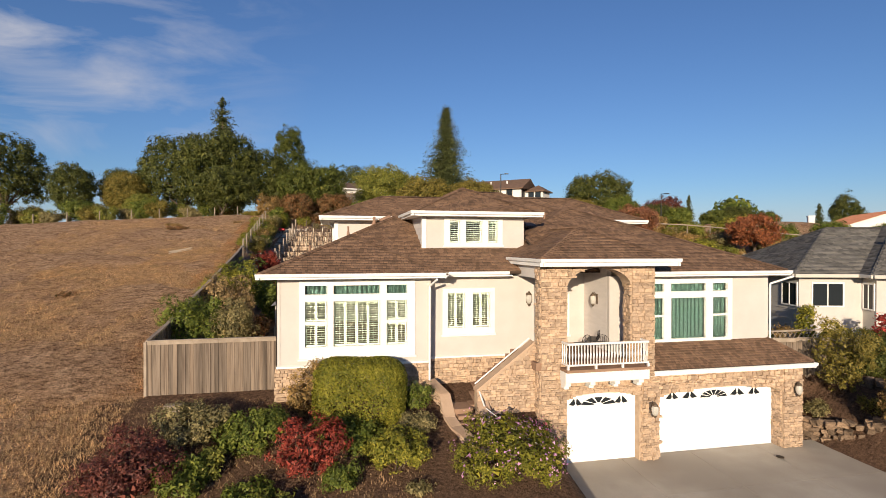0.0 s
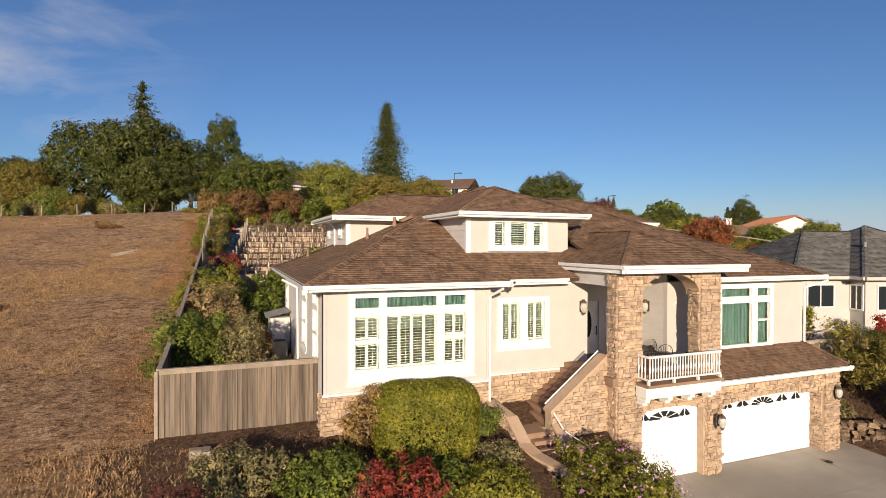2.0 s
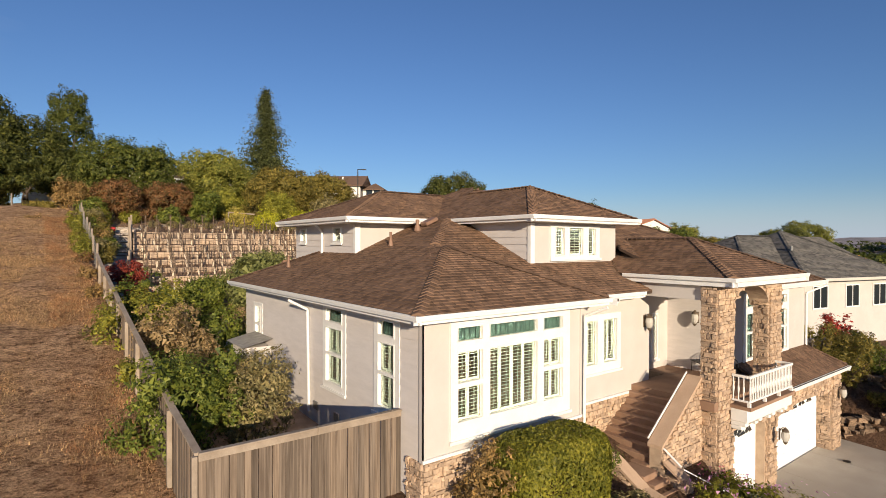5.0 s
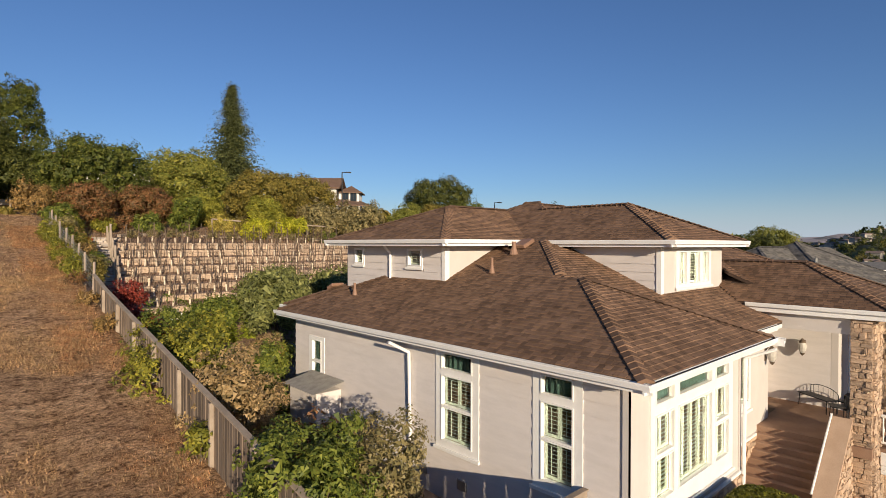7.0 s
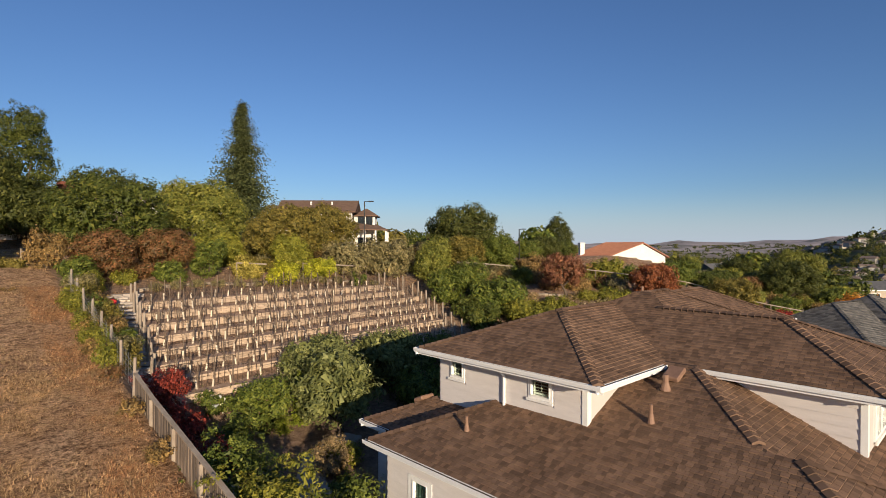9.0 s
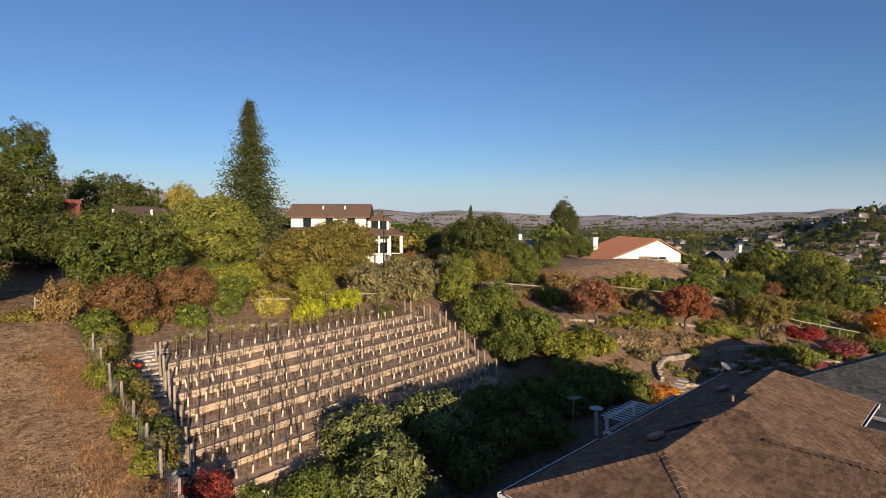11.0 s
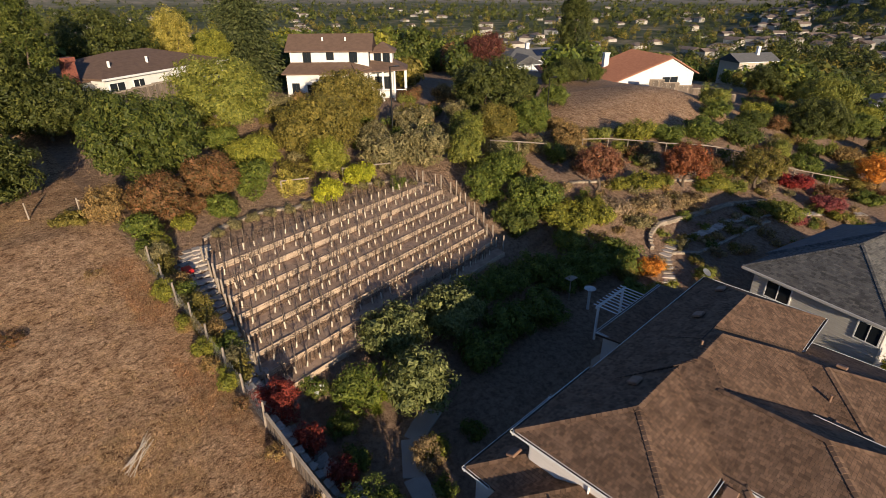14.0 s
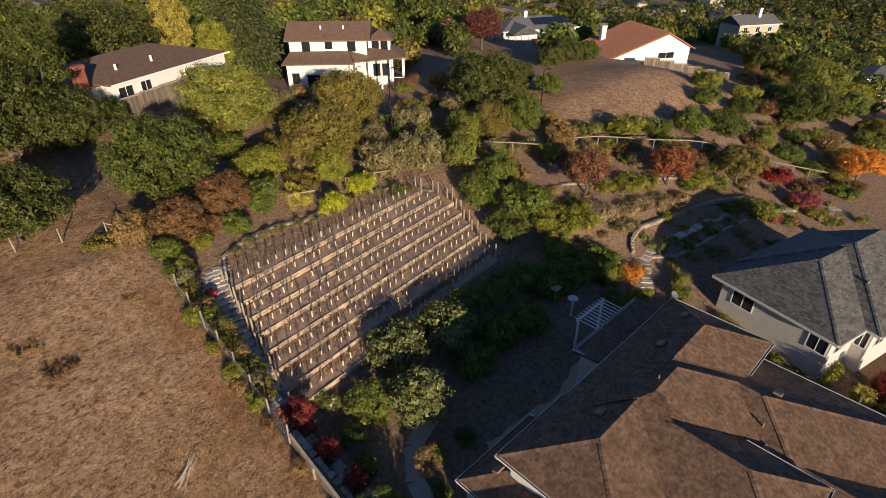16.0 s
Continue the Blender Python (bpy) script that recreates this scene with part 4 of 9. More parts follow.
roof_pipe(0.95, 26.1, 8.70, 0.42, 0.045)
roof_pipe(-0.97, 30.5, 7.86, 0.36, 0.045)
roof_pipe(2.2, 26.3, 9.24, 0.36, 0.07)
roof_pipe(8.2, 29.9, 11.12, 0.3, 0.05)
roof_pipe(10.6, 25.2, 9.36, 0.5, 0.05)
for x, y, z, sx, sy in ((2.75, 26.3, 9.475, M, 0), (4.6, 31.0, 10.60, 0, -0.39), (11.5, 31.3, 10.56, 0, -P), (0.2, 33.6, 7.80, 0, -M), (9.6, 24.6, 9.13, 0, M), (15.2, 31.6, 10.4, 0, -P), (13.2, 25.4, 9.72, -M, 0)):
    t = Matrix.Translation((x, y, z)) @ Euler((math.atan(sy), -math.atan(sx), 0)).to_matrix().to_4x4()
    part("roof_vent", Shape().soft(-0.28, 0.28, -0.22, 0.22, 0.0, 0.14, 0.03, t), FLASHING, roof, "low brown box vent")


# ---- stone veneer ----
random.seed(11)


def rough_block(k):
    """A unit stone, uneven at its edges."""
    r = random.Random(k)
    s = Shape().soft(-0.5, 0.5, -0.5, 0.5, -0.5, 0.5, 0.10)
    s.v = [(x + r.uniform(-0.08, 0.08), y + r.uniform(-0.16, 0.16), z + r.uniform(-0.09, 0.09)) for x, y, z in s.v]
    return s


BLOCKS = [rough_block(k) for k in range(8)]
BLOCK_MESHES = []
for _k, _s in enumerate(BLOCKS):
    _m = _s.mesh("stone")
    _m.materials.append(STONE_PIECE)
    BLOCK_MESHES.append(_m)
STONES_LEFT = [1150]


def veneer(m, u0, u1, z0, z1, core, open_at=None, limit=220):
    """Courses of ledge stone on a face; core is the wall part that carries them."""
    rest, made = Shape(), 0
    z = z0
    while z < z1 - 0.03:
        h = min(random.choice((0.06, 0.08, 0.10, 0.13, 0.16)), z1 - z)
        if z1 - z - h < 0.05:
            h = z1 - z
        u = u0
        while u < u1 - 0.02:
            w = min(random.choice((random.uniform(0.08, 0.18), random.uniform(0.16, 0.38))), u1 - u)
            if u1 - u - w < 0.09:
                w = u1 - u
            uc, zc = u + w / 2, z + h / 2
            if open_at is None or not open_at(uc, zc):
                d = random.uniform(0.05, 0.11)
                t = m @ Matrix.Translation((uc, -d / 2 + 0.02, zc)) @ Matrix.Rotation(random.uniform(-0.05, 0.05), 4, "Y") @ Matrix.Diagonal((w - 0.010, d, h - 0.008, 1))
                k = random.randrange(8)
                if made < limit and STONES_LEFT[0] > 0:
                    ob = part("stone", BLOCK_MESHES[k], None, core)
                    ob.matrix_basis = t
                    made += 1
                    STONES_LEFT[0] -= 1
                else:
                    rest.add([t @ Vector(p) for p in BLOCKS[k].v], BLOCKS[k].f)
            u += w
        z += h
    if rest.v:
        tagged(part("stonework", rest, STONE, core), kind="stuff")


def sides(x0, x1, y0, y1):
    return {"front": (face_to("front", y0), x0, x1), "left": (face_to("left", x0), -y1, -y0), "right": (face_to("right", x1), y0, y1)}


def arch(c, half, spring, crown):
    return lambda u, z: abs(u - c) < half and z < spring + (crown - spring) * math.sqrt(max(0, 1 - ((u - c) / half) ** 2))


# porch columns, full height
for x0, x1, y1, faces in ((7.5, 8.5, 18.62, ("front", "left")), (11.1, 12.05, 18.62, ("front", "left"))):
    zlow = 0.0 if x0 < 10 else 3.3
    col = part("stone_column", Shape().box(x0, x1, 18.12, y1, zlow, 7.46), MORTAR, house, "tall tan ledge-stone porch column")
    for f in faces:
        mm, a, b = sides(x0, x1, 18.12, y1)[f]
        if x0 > 10 and f == "left":
            veneer(mm, a, b, 4.0, 7.44, col, limit=110)
        else:
            veneer(mm, a, b, zlow, 7.44, col, limit=170)
# arched head between the columns
head = Shape()
n = 18
arc = [(9.8 + 1.3 * math.cos(math.pi * k / n), 6.62 + 0.78 * math.sin(math.pi * k / n)) for k in range(n + 1)]
for (xa, za), (xb, zb) in zip(arc, arc[1:]):
    head.add([(xa, 18.12, za), (xb, 18.12, zb), (xb, 18.12, 7.46), (xa, 18.12, 7.46), (xa, 18.75, za), (xb, 18.75, zb), (xb, 18.75, 7.46), (xa, 18.75, 7.46)],
             [(0, 1, 2, 3), (7, 6, 5, 4), (0, 4, 5, 1)])
head = part("arch_head", head.weld(), MORTAR, house, "stone arch head of the porch")
veneer(face_to("front", 18.12), 8.5, 11.1, 6.6, 7.44, head, lambda u, z: z < 6.62 + 0.78 * math.sqrt(max(0, 1 - ((u - 9.8) / 1.3) ** 2)) + 0.03)
part("porch_lintel", Shape().box(7.55, 7.9, 18.62, 21.4, 7.0, 7.46), STUCCO, house)
# garage front
gf = Shape()
op1, op2 = arch(10.11, 1.66, 2.36, 2.70), arch(15.3, 2.85, 2.30, 2.64)
seg = 40
for k in range(seg):
    xa, xb = 8.5 + (19.0 - 8.5) * k / seg, 8.5 + (19.0 - 8.5) * (k + 1) / seg
    xm = (xa + xb) / 2
    low = 0.0
    for c, half, sp, cr in ((10.1, 1.6, 2.36, 2.68), (15.3, 2.8, 2.30, 2.62)):
        if abs(xm - c) < half:
            low = sp + (cr - sp) * math.sqrt(1 - ((xm - c) / half) ** 2)
    gf.box(xa, xb, 18.45, 18.95, low, 3.3)
gf = part("garage_front", gf.weld(), MORTAR, house, "tan ledge-stone garage front with two arched openings")
veneer(face_to("front", 18.45), 8.5, 19.0, 0.0, 3.28, gf, lambda u, z: op1(u, z) or op2(u, z), limit=230)
pier = part("garage_pier", Shape().box(11.75, 12.45, 18.40, 18.45, 0, 3.3), MORTAR, house)
veneer(face_to("front", 18.40), 11.75, 12.45, 0.0, 3.25, pier, limit=90)
veneer(face_to("left", 11.78), -18.75, -18.40, 0.0, 2.3, pier, limit=30)
pier = part("garage_pier", Shape().box(18.1, 19.0, 18.40, 18.47, 0, 3.3), MORTAR, house)
veneer(face_to("front", 18.38), 18.1, 19.0, 0.0, 3.25, pier, limit=90)
veneer(face_to("left", 18.1), -18.95, -18.45, 0.0, 2.4, pier, limit=30)
# plinth under the bay and the recessed wall
pl = part("plinth", Shape().box(-1.82, 3.8, 20.20, 20.24, 2.2, 3.74), MORTAR, house)
veneer(face_to("front", 20.20), -1.84, 3.84, 2.3, 3.73, pl, limit=150)
veneer(face_to("left", -1.82), -20.85, -20.2, 2.3, 3.73, pl, limit=30)
pl = part("plinth", Shape().box(3.86, 7.9, 20.86, 20.9, 1.8, 3.74), MORTAR, house)
veneer(face_to("front", 20.86), 3.86, 7.6, 2.2, 3.73, pl, lambda u, z: z < 2.2 + max(0, (u - 5.0)) * 0.72, limit=120)
# stair wall and its lower return
sw = Shape()
sw.add([(5.25, 18.6, -0.1), (7.5, 18.6, -0.1), (7.5, 18.6, 4.6), (5.25, 18.6, 2.93), (5.25, 18.95, -0.1), (7.5, 18.95, -0.1), (7.5, 18.95, 4.6), (5.25, 18.95, 2.93)],
       [(0, 1, 2, 3), (7, 6, 5, 4), (0, 3, 7, 4), (3, 2, 6, 7)])
sw = part("stair_wall", sw, MORTAR, house, "tan ledge-stone wall beside the entry stair")
veneer(face_to("front", 18.6), 5.25, 7.5, 0.4, 4.6, sw, lambda u, z: z > 2.86 + (u - 5.25) * 0.74, limit=190)
sw = part("stair_wall", Shape().box(5.28, 5.58, 17.85, 18.6, 0.6, 2.2), MORTAR, house)
veneer(face_to("front", 17.85), 5.28, 5.58, 0.8, 2.2, sw, limit=16)
veneer(face_to("left", 5.28), -18.6, -17.85, 0.8, 2.25, sw, limit=30)
# garden wall along the steps
for (ax, ay, az), (bx, by, bz) in zip(GARDEN_CAP, GARDEN_CAP[1:]):
    d = Vector((bx - ax, by - ay, 0))
    yaw = math.atan2(d.y, d.x)
    mm = Matrix.Translation((ax, ay, 0)) @ Matrix.Rotation(yaw, 4, "Z")
    w = part("garden_wall", Shape().add([mm @ Vector(q) for q in ((0, -0.15, 0.2), (d.length, -0.15, 0.2), (d.length, -0.15, bz - 0.09), (0, -0.15, az - 0.09),
                                                                   (0, 0.15, 0.2), (d.length, 0.15, 0.2), (d.length, 0.15, bz - 0.09), (0, 0.15, az - 0.09))],
                                        [(0, 1, 2, 3), (7, 6, 5, 4), (0, 3, 7, 4), (1, 5, 6, 2), (3, 2, 6, 7)]), MORTAR, house)
    veneer(mm @ Matrix.Translation((0, -0.15, 0)), 0, d.length, 0.6, max(az, bz) - 0.1, w,
           lambda u, z, az=az, bz=bz, n=d.length: z > az + (bz - az) * u / n - 0.12, limit=60)
    veneer(mm @ Matrix.Rotation(math.pi, 4, "Z") @ Matrix.Translation((-d.length, -0.15, 0)), 0, d.length, 1.0, max(az, bz) - 0.1, w,
           lambda u, z, az=az, bz=bz, n=d.length: z > bz + (az - bz) * u / n - 0.12, limit=30)


# ---- drive, fences, vineyard, garden walls ----
def gz(x, y):
    return float(ground_height(x, y))


random.seed(21)
drive = tagged(new("driveway"), "pale tan concrete driveway in large jointed slabs", "driveway", kind="structure")
for i in range(4):
    for j in range(5):
        x0, x1 = 8.0 + 3.05 * i, 8.0 + 3.05 * (i + 1)
        y1, y0 = 18.9 - 3.0 * j, 18.9 - 3.0 * (j + 1)
        if i == 3:
            x1 = 21.0 - 0.1 * j
        s = Shape()
        za, zb = np.interp([y0, y1], [0, 8, 18, 19], [-1.4, -0.62, 0.0, 0.02])
        g = 0.008
        top = [(x0 + g, y0 + g, za), (x1 - g, y0 + g, za), (x1 - g, y1 - g, zb), (x0 + g, y1 - g, zb)]
        s.slab(top, 0.5)
        part("slab", s, CONCRETE, drive)
part("drain_cover", Shape().tube((17.2, 17.6, 0.0), (17.2, 17.6, 0.02), 0.14, n=14), BLACK_METAL, drive)


def board_fence(name, a, b, tops, label, step=0.14, stepped=True, bury=0.25):
    """A board fence from a to b in plan; tops: height of the top along it, by fraction."""
    f = thing(name, label, "fence")
    a, b = Vector((*a, 0)), Vector((*b, 0))
    d = b - a
    n = int(d.length / step)
    yaw = math.atan2(d.y, d.x)
    me = Shape().soft(-step / 2 + 0.002, step / 2 - 0.002, -0.011, 0.011, 0, 1, 0.004).mesh("board")
    me.materials.append(FENCE_WOOD)
    for k in range(n):
        p = a + d * ((k + 0.5) / n)
        panel = int((k + 0.5) / n * d.length / 2.4) * 2.4 / d.length + 1.2 / d.length
        top = float(np.interp(min(panel, 1) if stepped else (k + 0.5) / n, *tops)) - 0.12 + random.uniform(-0.015, 0.015)
        low = gz(p.x, p.y) - bury
        ob = part("board", me, None, f)
        off = Vector((-math.sin(yaw), math.cos(yaw), 0)) * (0.012 if k % 2 else -0.008)
        ob.matrix_basis = Matrix.Translation(p + off + Vector((0, 0, low))) @ Matrix.Rotation(yaw + random.uniform(-0.02, 0.02), 4, "Z") @ Matrix.Diagonal((1, 1, top - low, 1))
    for i in range(max(1, math.ceil(d.length / 2.4))):
        u0, u1 = i * 2.4, min((i + 1) * 2.4, d.length)
        top = float(np.interp(min((u0 + 1.2) / d.length, 1), *tops))
        t = Matrix.Translation(a) @ Matrix.Rotation(yaw, 4, "Z")
        if not stepped:
            za, zb = (float(np.interp(u / d.length, *tops)) for u in (u0, u1))
            part("top_rail", Shape().slab([t @ Vector(q) for q in ((u0, -0.07, za), (u1 - 0.01, -0.07, zb), (u1 - 0.01, 0.07, zb), (u0, 0.07, za))], 0.05), RAIL_WOOD, f)
            q = a + d * (u0 / d.length)
            part("post", Shape().soft(u0 - 0.05, u0 + 0.05, 0.02, 0.12, gz(q.x, q.y) - 0.4, za - 0.06, 0.006, t), RAIL_WOOD, f)
            continue
        part("top_rail", Shape().soft(u0, u1 - 0.01, -0.07, 0.07, top - 0.04, top, 0.008, t).soft(u0, u1 - 0.01, -0.035, -0.013, top - 0.17, top - 0.04, 0.004, t), RAIL_WOOD, f)
        q = a + d * (u0 / d.length)
        part("post", Shape().soft(u0 - 0.05, u0 + 0.05, 0.02, 0.12, gz(q.x, q.y) - 0.4, top - 0.04, 0.006, t), RAIL_WOOD, f)
    return f


board_fence("side_gate_fence", (-6.36, 21.12), (-1.83, 21.12), ([0, 1], [4.77, 4.77]), "weathered grey board fence with flat top rail beside the house")
# back corner of the gate: its kick board
board_fence("boundary_fence", (-6.36, 21.12), (-6.30, 42.6), ([0, 0.1, 0.27, 0.42, 0.9, 1], [4.77, 5.0, 5.62, 6.1, 7.75, 8.2]), "long weathered board fence climbing the dry hillside", stepped=False)

# wire fence on posts above the boards
wire = thing("wire_fence", "wire mesh fence on weathered posts along the hillside", "fence")
for k in range(8):
    y = 42.8 + 1.95 * k
    x = -6.3 + 0.02 * k
    part("post", Shape().tube((x, y, gz(x - 0.4, y) - 0.3), (x + random.uniform(-0.05, 0.05), y, gz(x - 0.4, y) + 1.35), 0.06, 0.055, 7), RAIL_WOOD, wire)
mesh_wire = Shape()
for k in range(7):
    y0, y1 = 42.8 + 1.95 * k, 42.8 + 1.95 * (k + 1)
    z0, z1 = gz(-6.7, y0), gz(-6.7, y1)
    for h in np.arange(0.1, 1.3, 0.2):
        mesh_wire.tube((-6.3, y0, z0 + h), (-6.3, y1, z1 + h), 0.006, n=3, cap=False)
    for u in np.arange(0, 1, 0.125):
        mesh_wire.tube((-6.3, y0 + u * 1.95, z0 + (z1 - z0) * u + 0.1), (-6.3, y0 + u * 1.95, z0 + (z1 - z0) * u + 1.3), 0.005, n=3, cap=False)
tagged(part("wire_mesh", mesh_wire, GALVANISED, wire), kind="stuff")


def rail_fence(name, pts, height, label, rails, spacing=2.4, r=0.055):
    """Round posts with level rails along a polyline in plan."""
    f = thing(name, label, "fence")
    for (ax, ay), (bx, by) in zip(pts, pts[1:]):
        n = max(1, round(math.hypot(bx - ax, by - ay) / spacing))
        for k in range(n):
            x0, y0, x1, y1 = ax + (bx - ax) * k / n, ay + (by - ay) * k / n, ax + (bx - ax) * (k + 1) / n, ay + (by - ay) * (k + 1) / n
            z0, z1 = gz(x0, y0), gz(x1, y1)
            part("post", Shape().tube((x0, y0, z0 - 0.3), (x0 + random.uniform(-0.04, 0.04), y0, z0 + height + random.uniform(-0.03, 0.06)), r, r * 0.92, 8), RAIL_WOOD, f)
            for h in rails:
                part("rail", Shape().tube((x0, y0, z0 + h), (x1, y1, z1 + h), 0.06, 0.06, 6), RAIL_WOOD, f)
    return f


rail_fence("trellis_fence", [(27.2, 59.0), (31.5, 55.2)], 1.75, "pale timber post and rail fence behind the vineyard", [1.7])
rail_fence("trellis_fence", [(36.2, 54.0), (39.0, 52.6), (44.5, 48.6), (53.8, 43.0), (56.5, 38.5), (61, 34)], 1.75, "pale timber post and rail fence along the upper garden", [1.7])
rail_fence("trellis_fence", [(5.4, 61.6), (7.6, 61.1)], 1.3, "short weathered rail trellis above the vineyard", [1.25], 2.2)
rail_fence("trellis_fence", [(11.0, 61.4), (16.6, 60.2)], 1.3, "short weathered rail trellis above the vineyard", [1.25], 2.6)
hilltop = rail_fence("pasture_fence", [(-7.6, 65.0), (-13, 67.2), (-22, 67.5), (-38, 66.5), (-52, 64)], 1.15, "weathered post and wire fence along the top of the dry hill", [], 3.3, 0.06)
wires = Shape()
line = [(-7.6, 65.0), (-13, 67.2), (-22, 67.5), (-38, 66.5), (-52, 64)]
for (ax, ay), (bx, by) in zip(line, line[1:]):
    for h in (0.4, 0.75, 1.05):
        wires.tube((ax, ay, gz(ax, ay) + h), (bx, by, gz(bx, by) + h), 0.004, n=3, cap=False)
tagged(part("wire", wires, BLACK_METAL, hilltop), kind="stuff")
part("brace", Shape().tube((-7.6, 65.0, gz(-7.6, 65) + 1.0), (-5.9, 64.4, gz(-5.9, 64.4) + 0.15), 0.045, n=6), RAIL_WOOD, hilltop)

# vineyard terraces
ROWS_UP, TREAD = 8, 1.36
vineyard = tagged(new("vineyard_bank"), "terraced vineyard bank with bare soil and timber edging", "terrace", kind="structure")


def vine_edge(v):
    """Left and right end of a terrace row, x at the row's line y = v + 0.12 x."""
    return -4.35 + 0.14 * (v - 46.2), float(np.interp(v, [46.2, 51, 53.5, 57.5], [17.0, 18.3, 18.8, 15.5]))


PLANKS = []
for i in range(ROWS_UP):
    v = 46.2 + TREAD * i
    xl, xr = vine_edge(v)
    z = 6.12 + 0.485 * i
    s = Shape()
    n = 24
    for k in range(n):
        xa, xb = xl + (xr - xl) * k / n, xl + (xr - xl) * (k + 1) / n
        for_xa, for_xb = v + 0.12 * xa, v + 0.12 * xb
        bump = 0.03 * math.sin(k * 1.7 + i)
        s.add([(xa, for_xa, z + bump), (xb, for_xb, z + 0.03 * math.sin((k + 1) * 1.7 + i)), (xb, for_xb + TREAD, z + 0.10), (xa, for_xa + TREAD, z + 0.10)], [(0, 1, 2, 3)])
    part("terrace_soil", s, SOIL, vineyard)
    # two planks high, butted in 2.3 m lengths
    m = round((xr - xl) / 2.3)
    for k in range(m):
        xa, xb = xl + (xr - xl) * k / m, xl + (xr - xl) * (k + 1) / m - 0.02
        t = Matrix.Translation((xa, v + 0.12 * xa - 0.03, z)) @ Matrix.Rotation(math.atan(0.12), 4, "Z")
        ln = (xb - xa) * math.hypot(1, 0.12)
        for j, (lo, hi) in enumerate(((-0.5, -0.26), (-0.25, -0.01), )):
            o = random.uniform(-0.012, 0.012)
            part("plank", Shape().soft(0, ln, -0.03 + o, 0.02 + o, lo, hi + 0.06, 0.01, t), TIMBER, vineyard)
        part("stake", Shape().soft(-0.04, 0.04, -0.09, -0.03, -0.55, 0.08, 0.006, t), TIMBER, vineyard)

TUBE_PAINT = surface("pale_grow_tube", (0.58, 0.49, 0.37), (0.74, 0.64, 0.50), 6, 0.6, 40, 0.1, 0.002, per_object=0.2)
STAKE = surface("weathered_stake", (0.10, 0.072, 0.052), (0.22, 0.165, 0.12), 5, 0.9, 40, 0.4, 0.004, per_object=0.3)
CANE = surface("dark_vine_cane", (0.05, 0.032, 0.022), (0.11, 0.072, 0.05), 8, 0.9, 50, 0.4, 0.004)


def make_vine(seed):
    r = random.Random(seed)
    v = thing("grape_vine", "young grapevine in pale grow tube tied to dark stake", "vine", "vineyard vines")
    part("grow_tube", Shape().tube((0, 0, -0.05), (r.uniform(-0.07, 0.07), r.uniform(-0.04, 0.04), r.uniform(0.34, 0.52)), 0.050, 0.050, 8), TUBE_PAINT, v, "pale grow tube")
    part("stake", Shape().tube((0.09, 0.02, -0.1), (0.09 + r.uniform(-0.05, 0.05), 0.02, r.uniform(1.0, 1.55)), 0.034, 0.030, 5), STAKE, v, "dark weathered stake")
    c = Shape()
    p = Vector((0, 0, 0.45))
    for k in range(6):
        q = p + Vector((r.uniform(-0.12, 0.12), r.uniform(-0.06, 0.06), r.uniform(0.08, 0.2)))
        c.tube(p, q, 0.016, 0.012, 5)
        if k > 1:
            c.tube(q, q + Vector((r.choice((-1, 1)) * r.uniform(0.25, 0.5), r.uniform(-0.1, 0.1), r.uniform(-0.05, 0.12))), 0.010, 0.006, 4)
        p = q
    for sgn in (-1, 1):
        h = r.choice((0.55, 0.85))
        q = Vector((sgn * r.uniform(0.3, 0.46), r.uniform(-0.04, 0.04), h + r.uniform(-0.06, 0.06)))
        c.tube((0, 0, h - 0.1), q * 0.55 + Vector((0, 0, 0.45 * h + 0.04)), 0.016, 0.013, 5)
        c.tube(q * 0.55 + Vector((0, 0, 0.45 * h + 0.04)), q, 0.013, 0.008, 5)
        c.tube((sgn * 0.3, 0.03, -0.05), (sgn * 0.3 + r.uniform(-0.04, 0.04), 0.03, r.uniform(0.7, 1.05)), 0.014, 0.012, 5)
    part("cane", c, CANE, v, "bare brown cane")
    return v


VINES = [make_vine(k) for k in range(9)]
placed = 0
for i in range(ROWS_UP):
    v = 46.2 + TREAD * i
    xl, xr = vine_edge(v)
    z = 6.12 + 0.485 * i + 0.03
    n = round((xr - xl - 0.8) / 0.84)
    for k in range(n):
        x = xl + 0.7 + 0.84 * k + random.uniform(-0.16, 0.16)
        if placed > 9 and random.random() < 0.06:
            continue
        m = Matrix.Translation((x, v + 0.12 * x + 0.62 + random.uniform(-0.06, 0.06), z)) @ Matrix.Rotation(random.uniform(-0.9, 0.9), 4, "Z") @ Matrix.Rotation(random.uniform(-0.10, 0.10), 4, "X")
        if placed < 9:
            VINES[placed].matrix_basis = m
        else:
            copy_thing(VINES[random.randrange(9)], m)
        placed += 1
    for e, sgn in ((xl - 0.15, -1), (xr + 0.1, 1)):
        for off, h in ((0.25, 1.25), (0.95, 1.1)):
            y = v + 0.12 * e + off
            tagged(part("end_post", Shape().tube((e, y, z - 0.8), (e + random.uniform(-0.06, 0.06), y + random.uniform(-0.05, 0.05), z + h + random.uniform(-0.15, 0.1)), 0.075, 0.065, 8), RAIL_WOOD),
                   "weathered round timber end post of a vine row", "post", "vineyard end posts")
    w = Shape()
    for h in (0.55, 0.85):
        w.tube((xl, v + 0.12 * xl + 0.62, z + h), (xr, v + 0.12 * xr + 0.62, z + h), 0.007, n=3, cap=False)
    tagged(part("trellis_wire", w, BLACK_METAL), "thin dark wires strung along a vine row", "wire", "trellis wires")

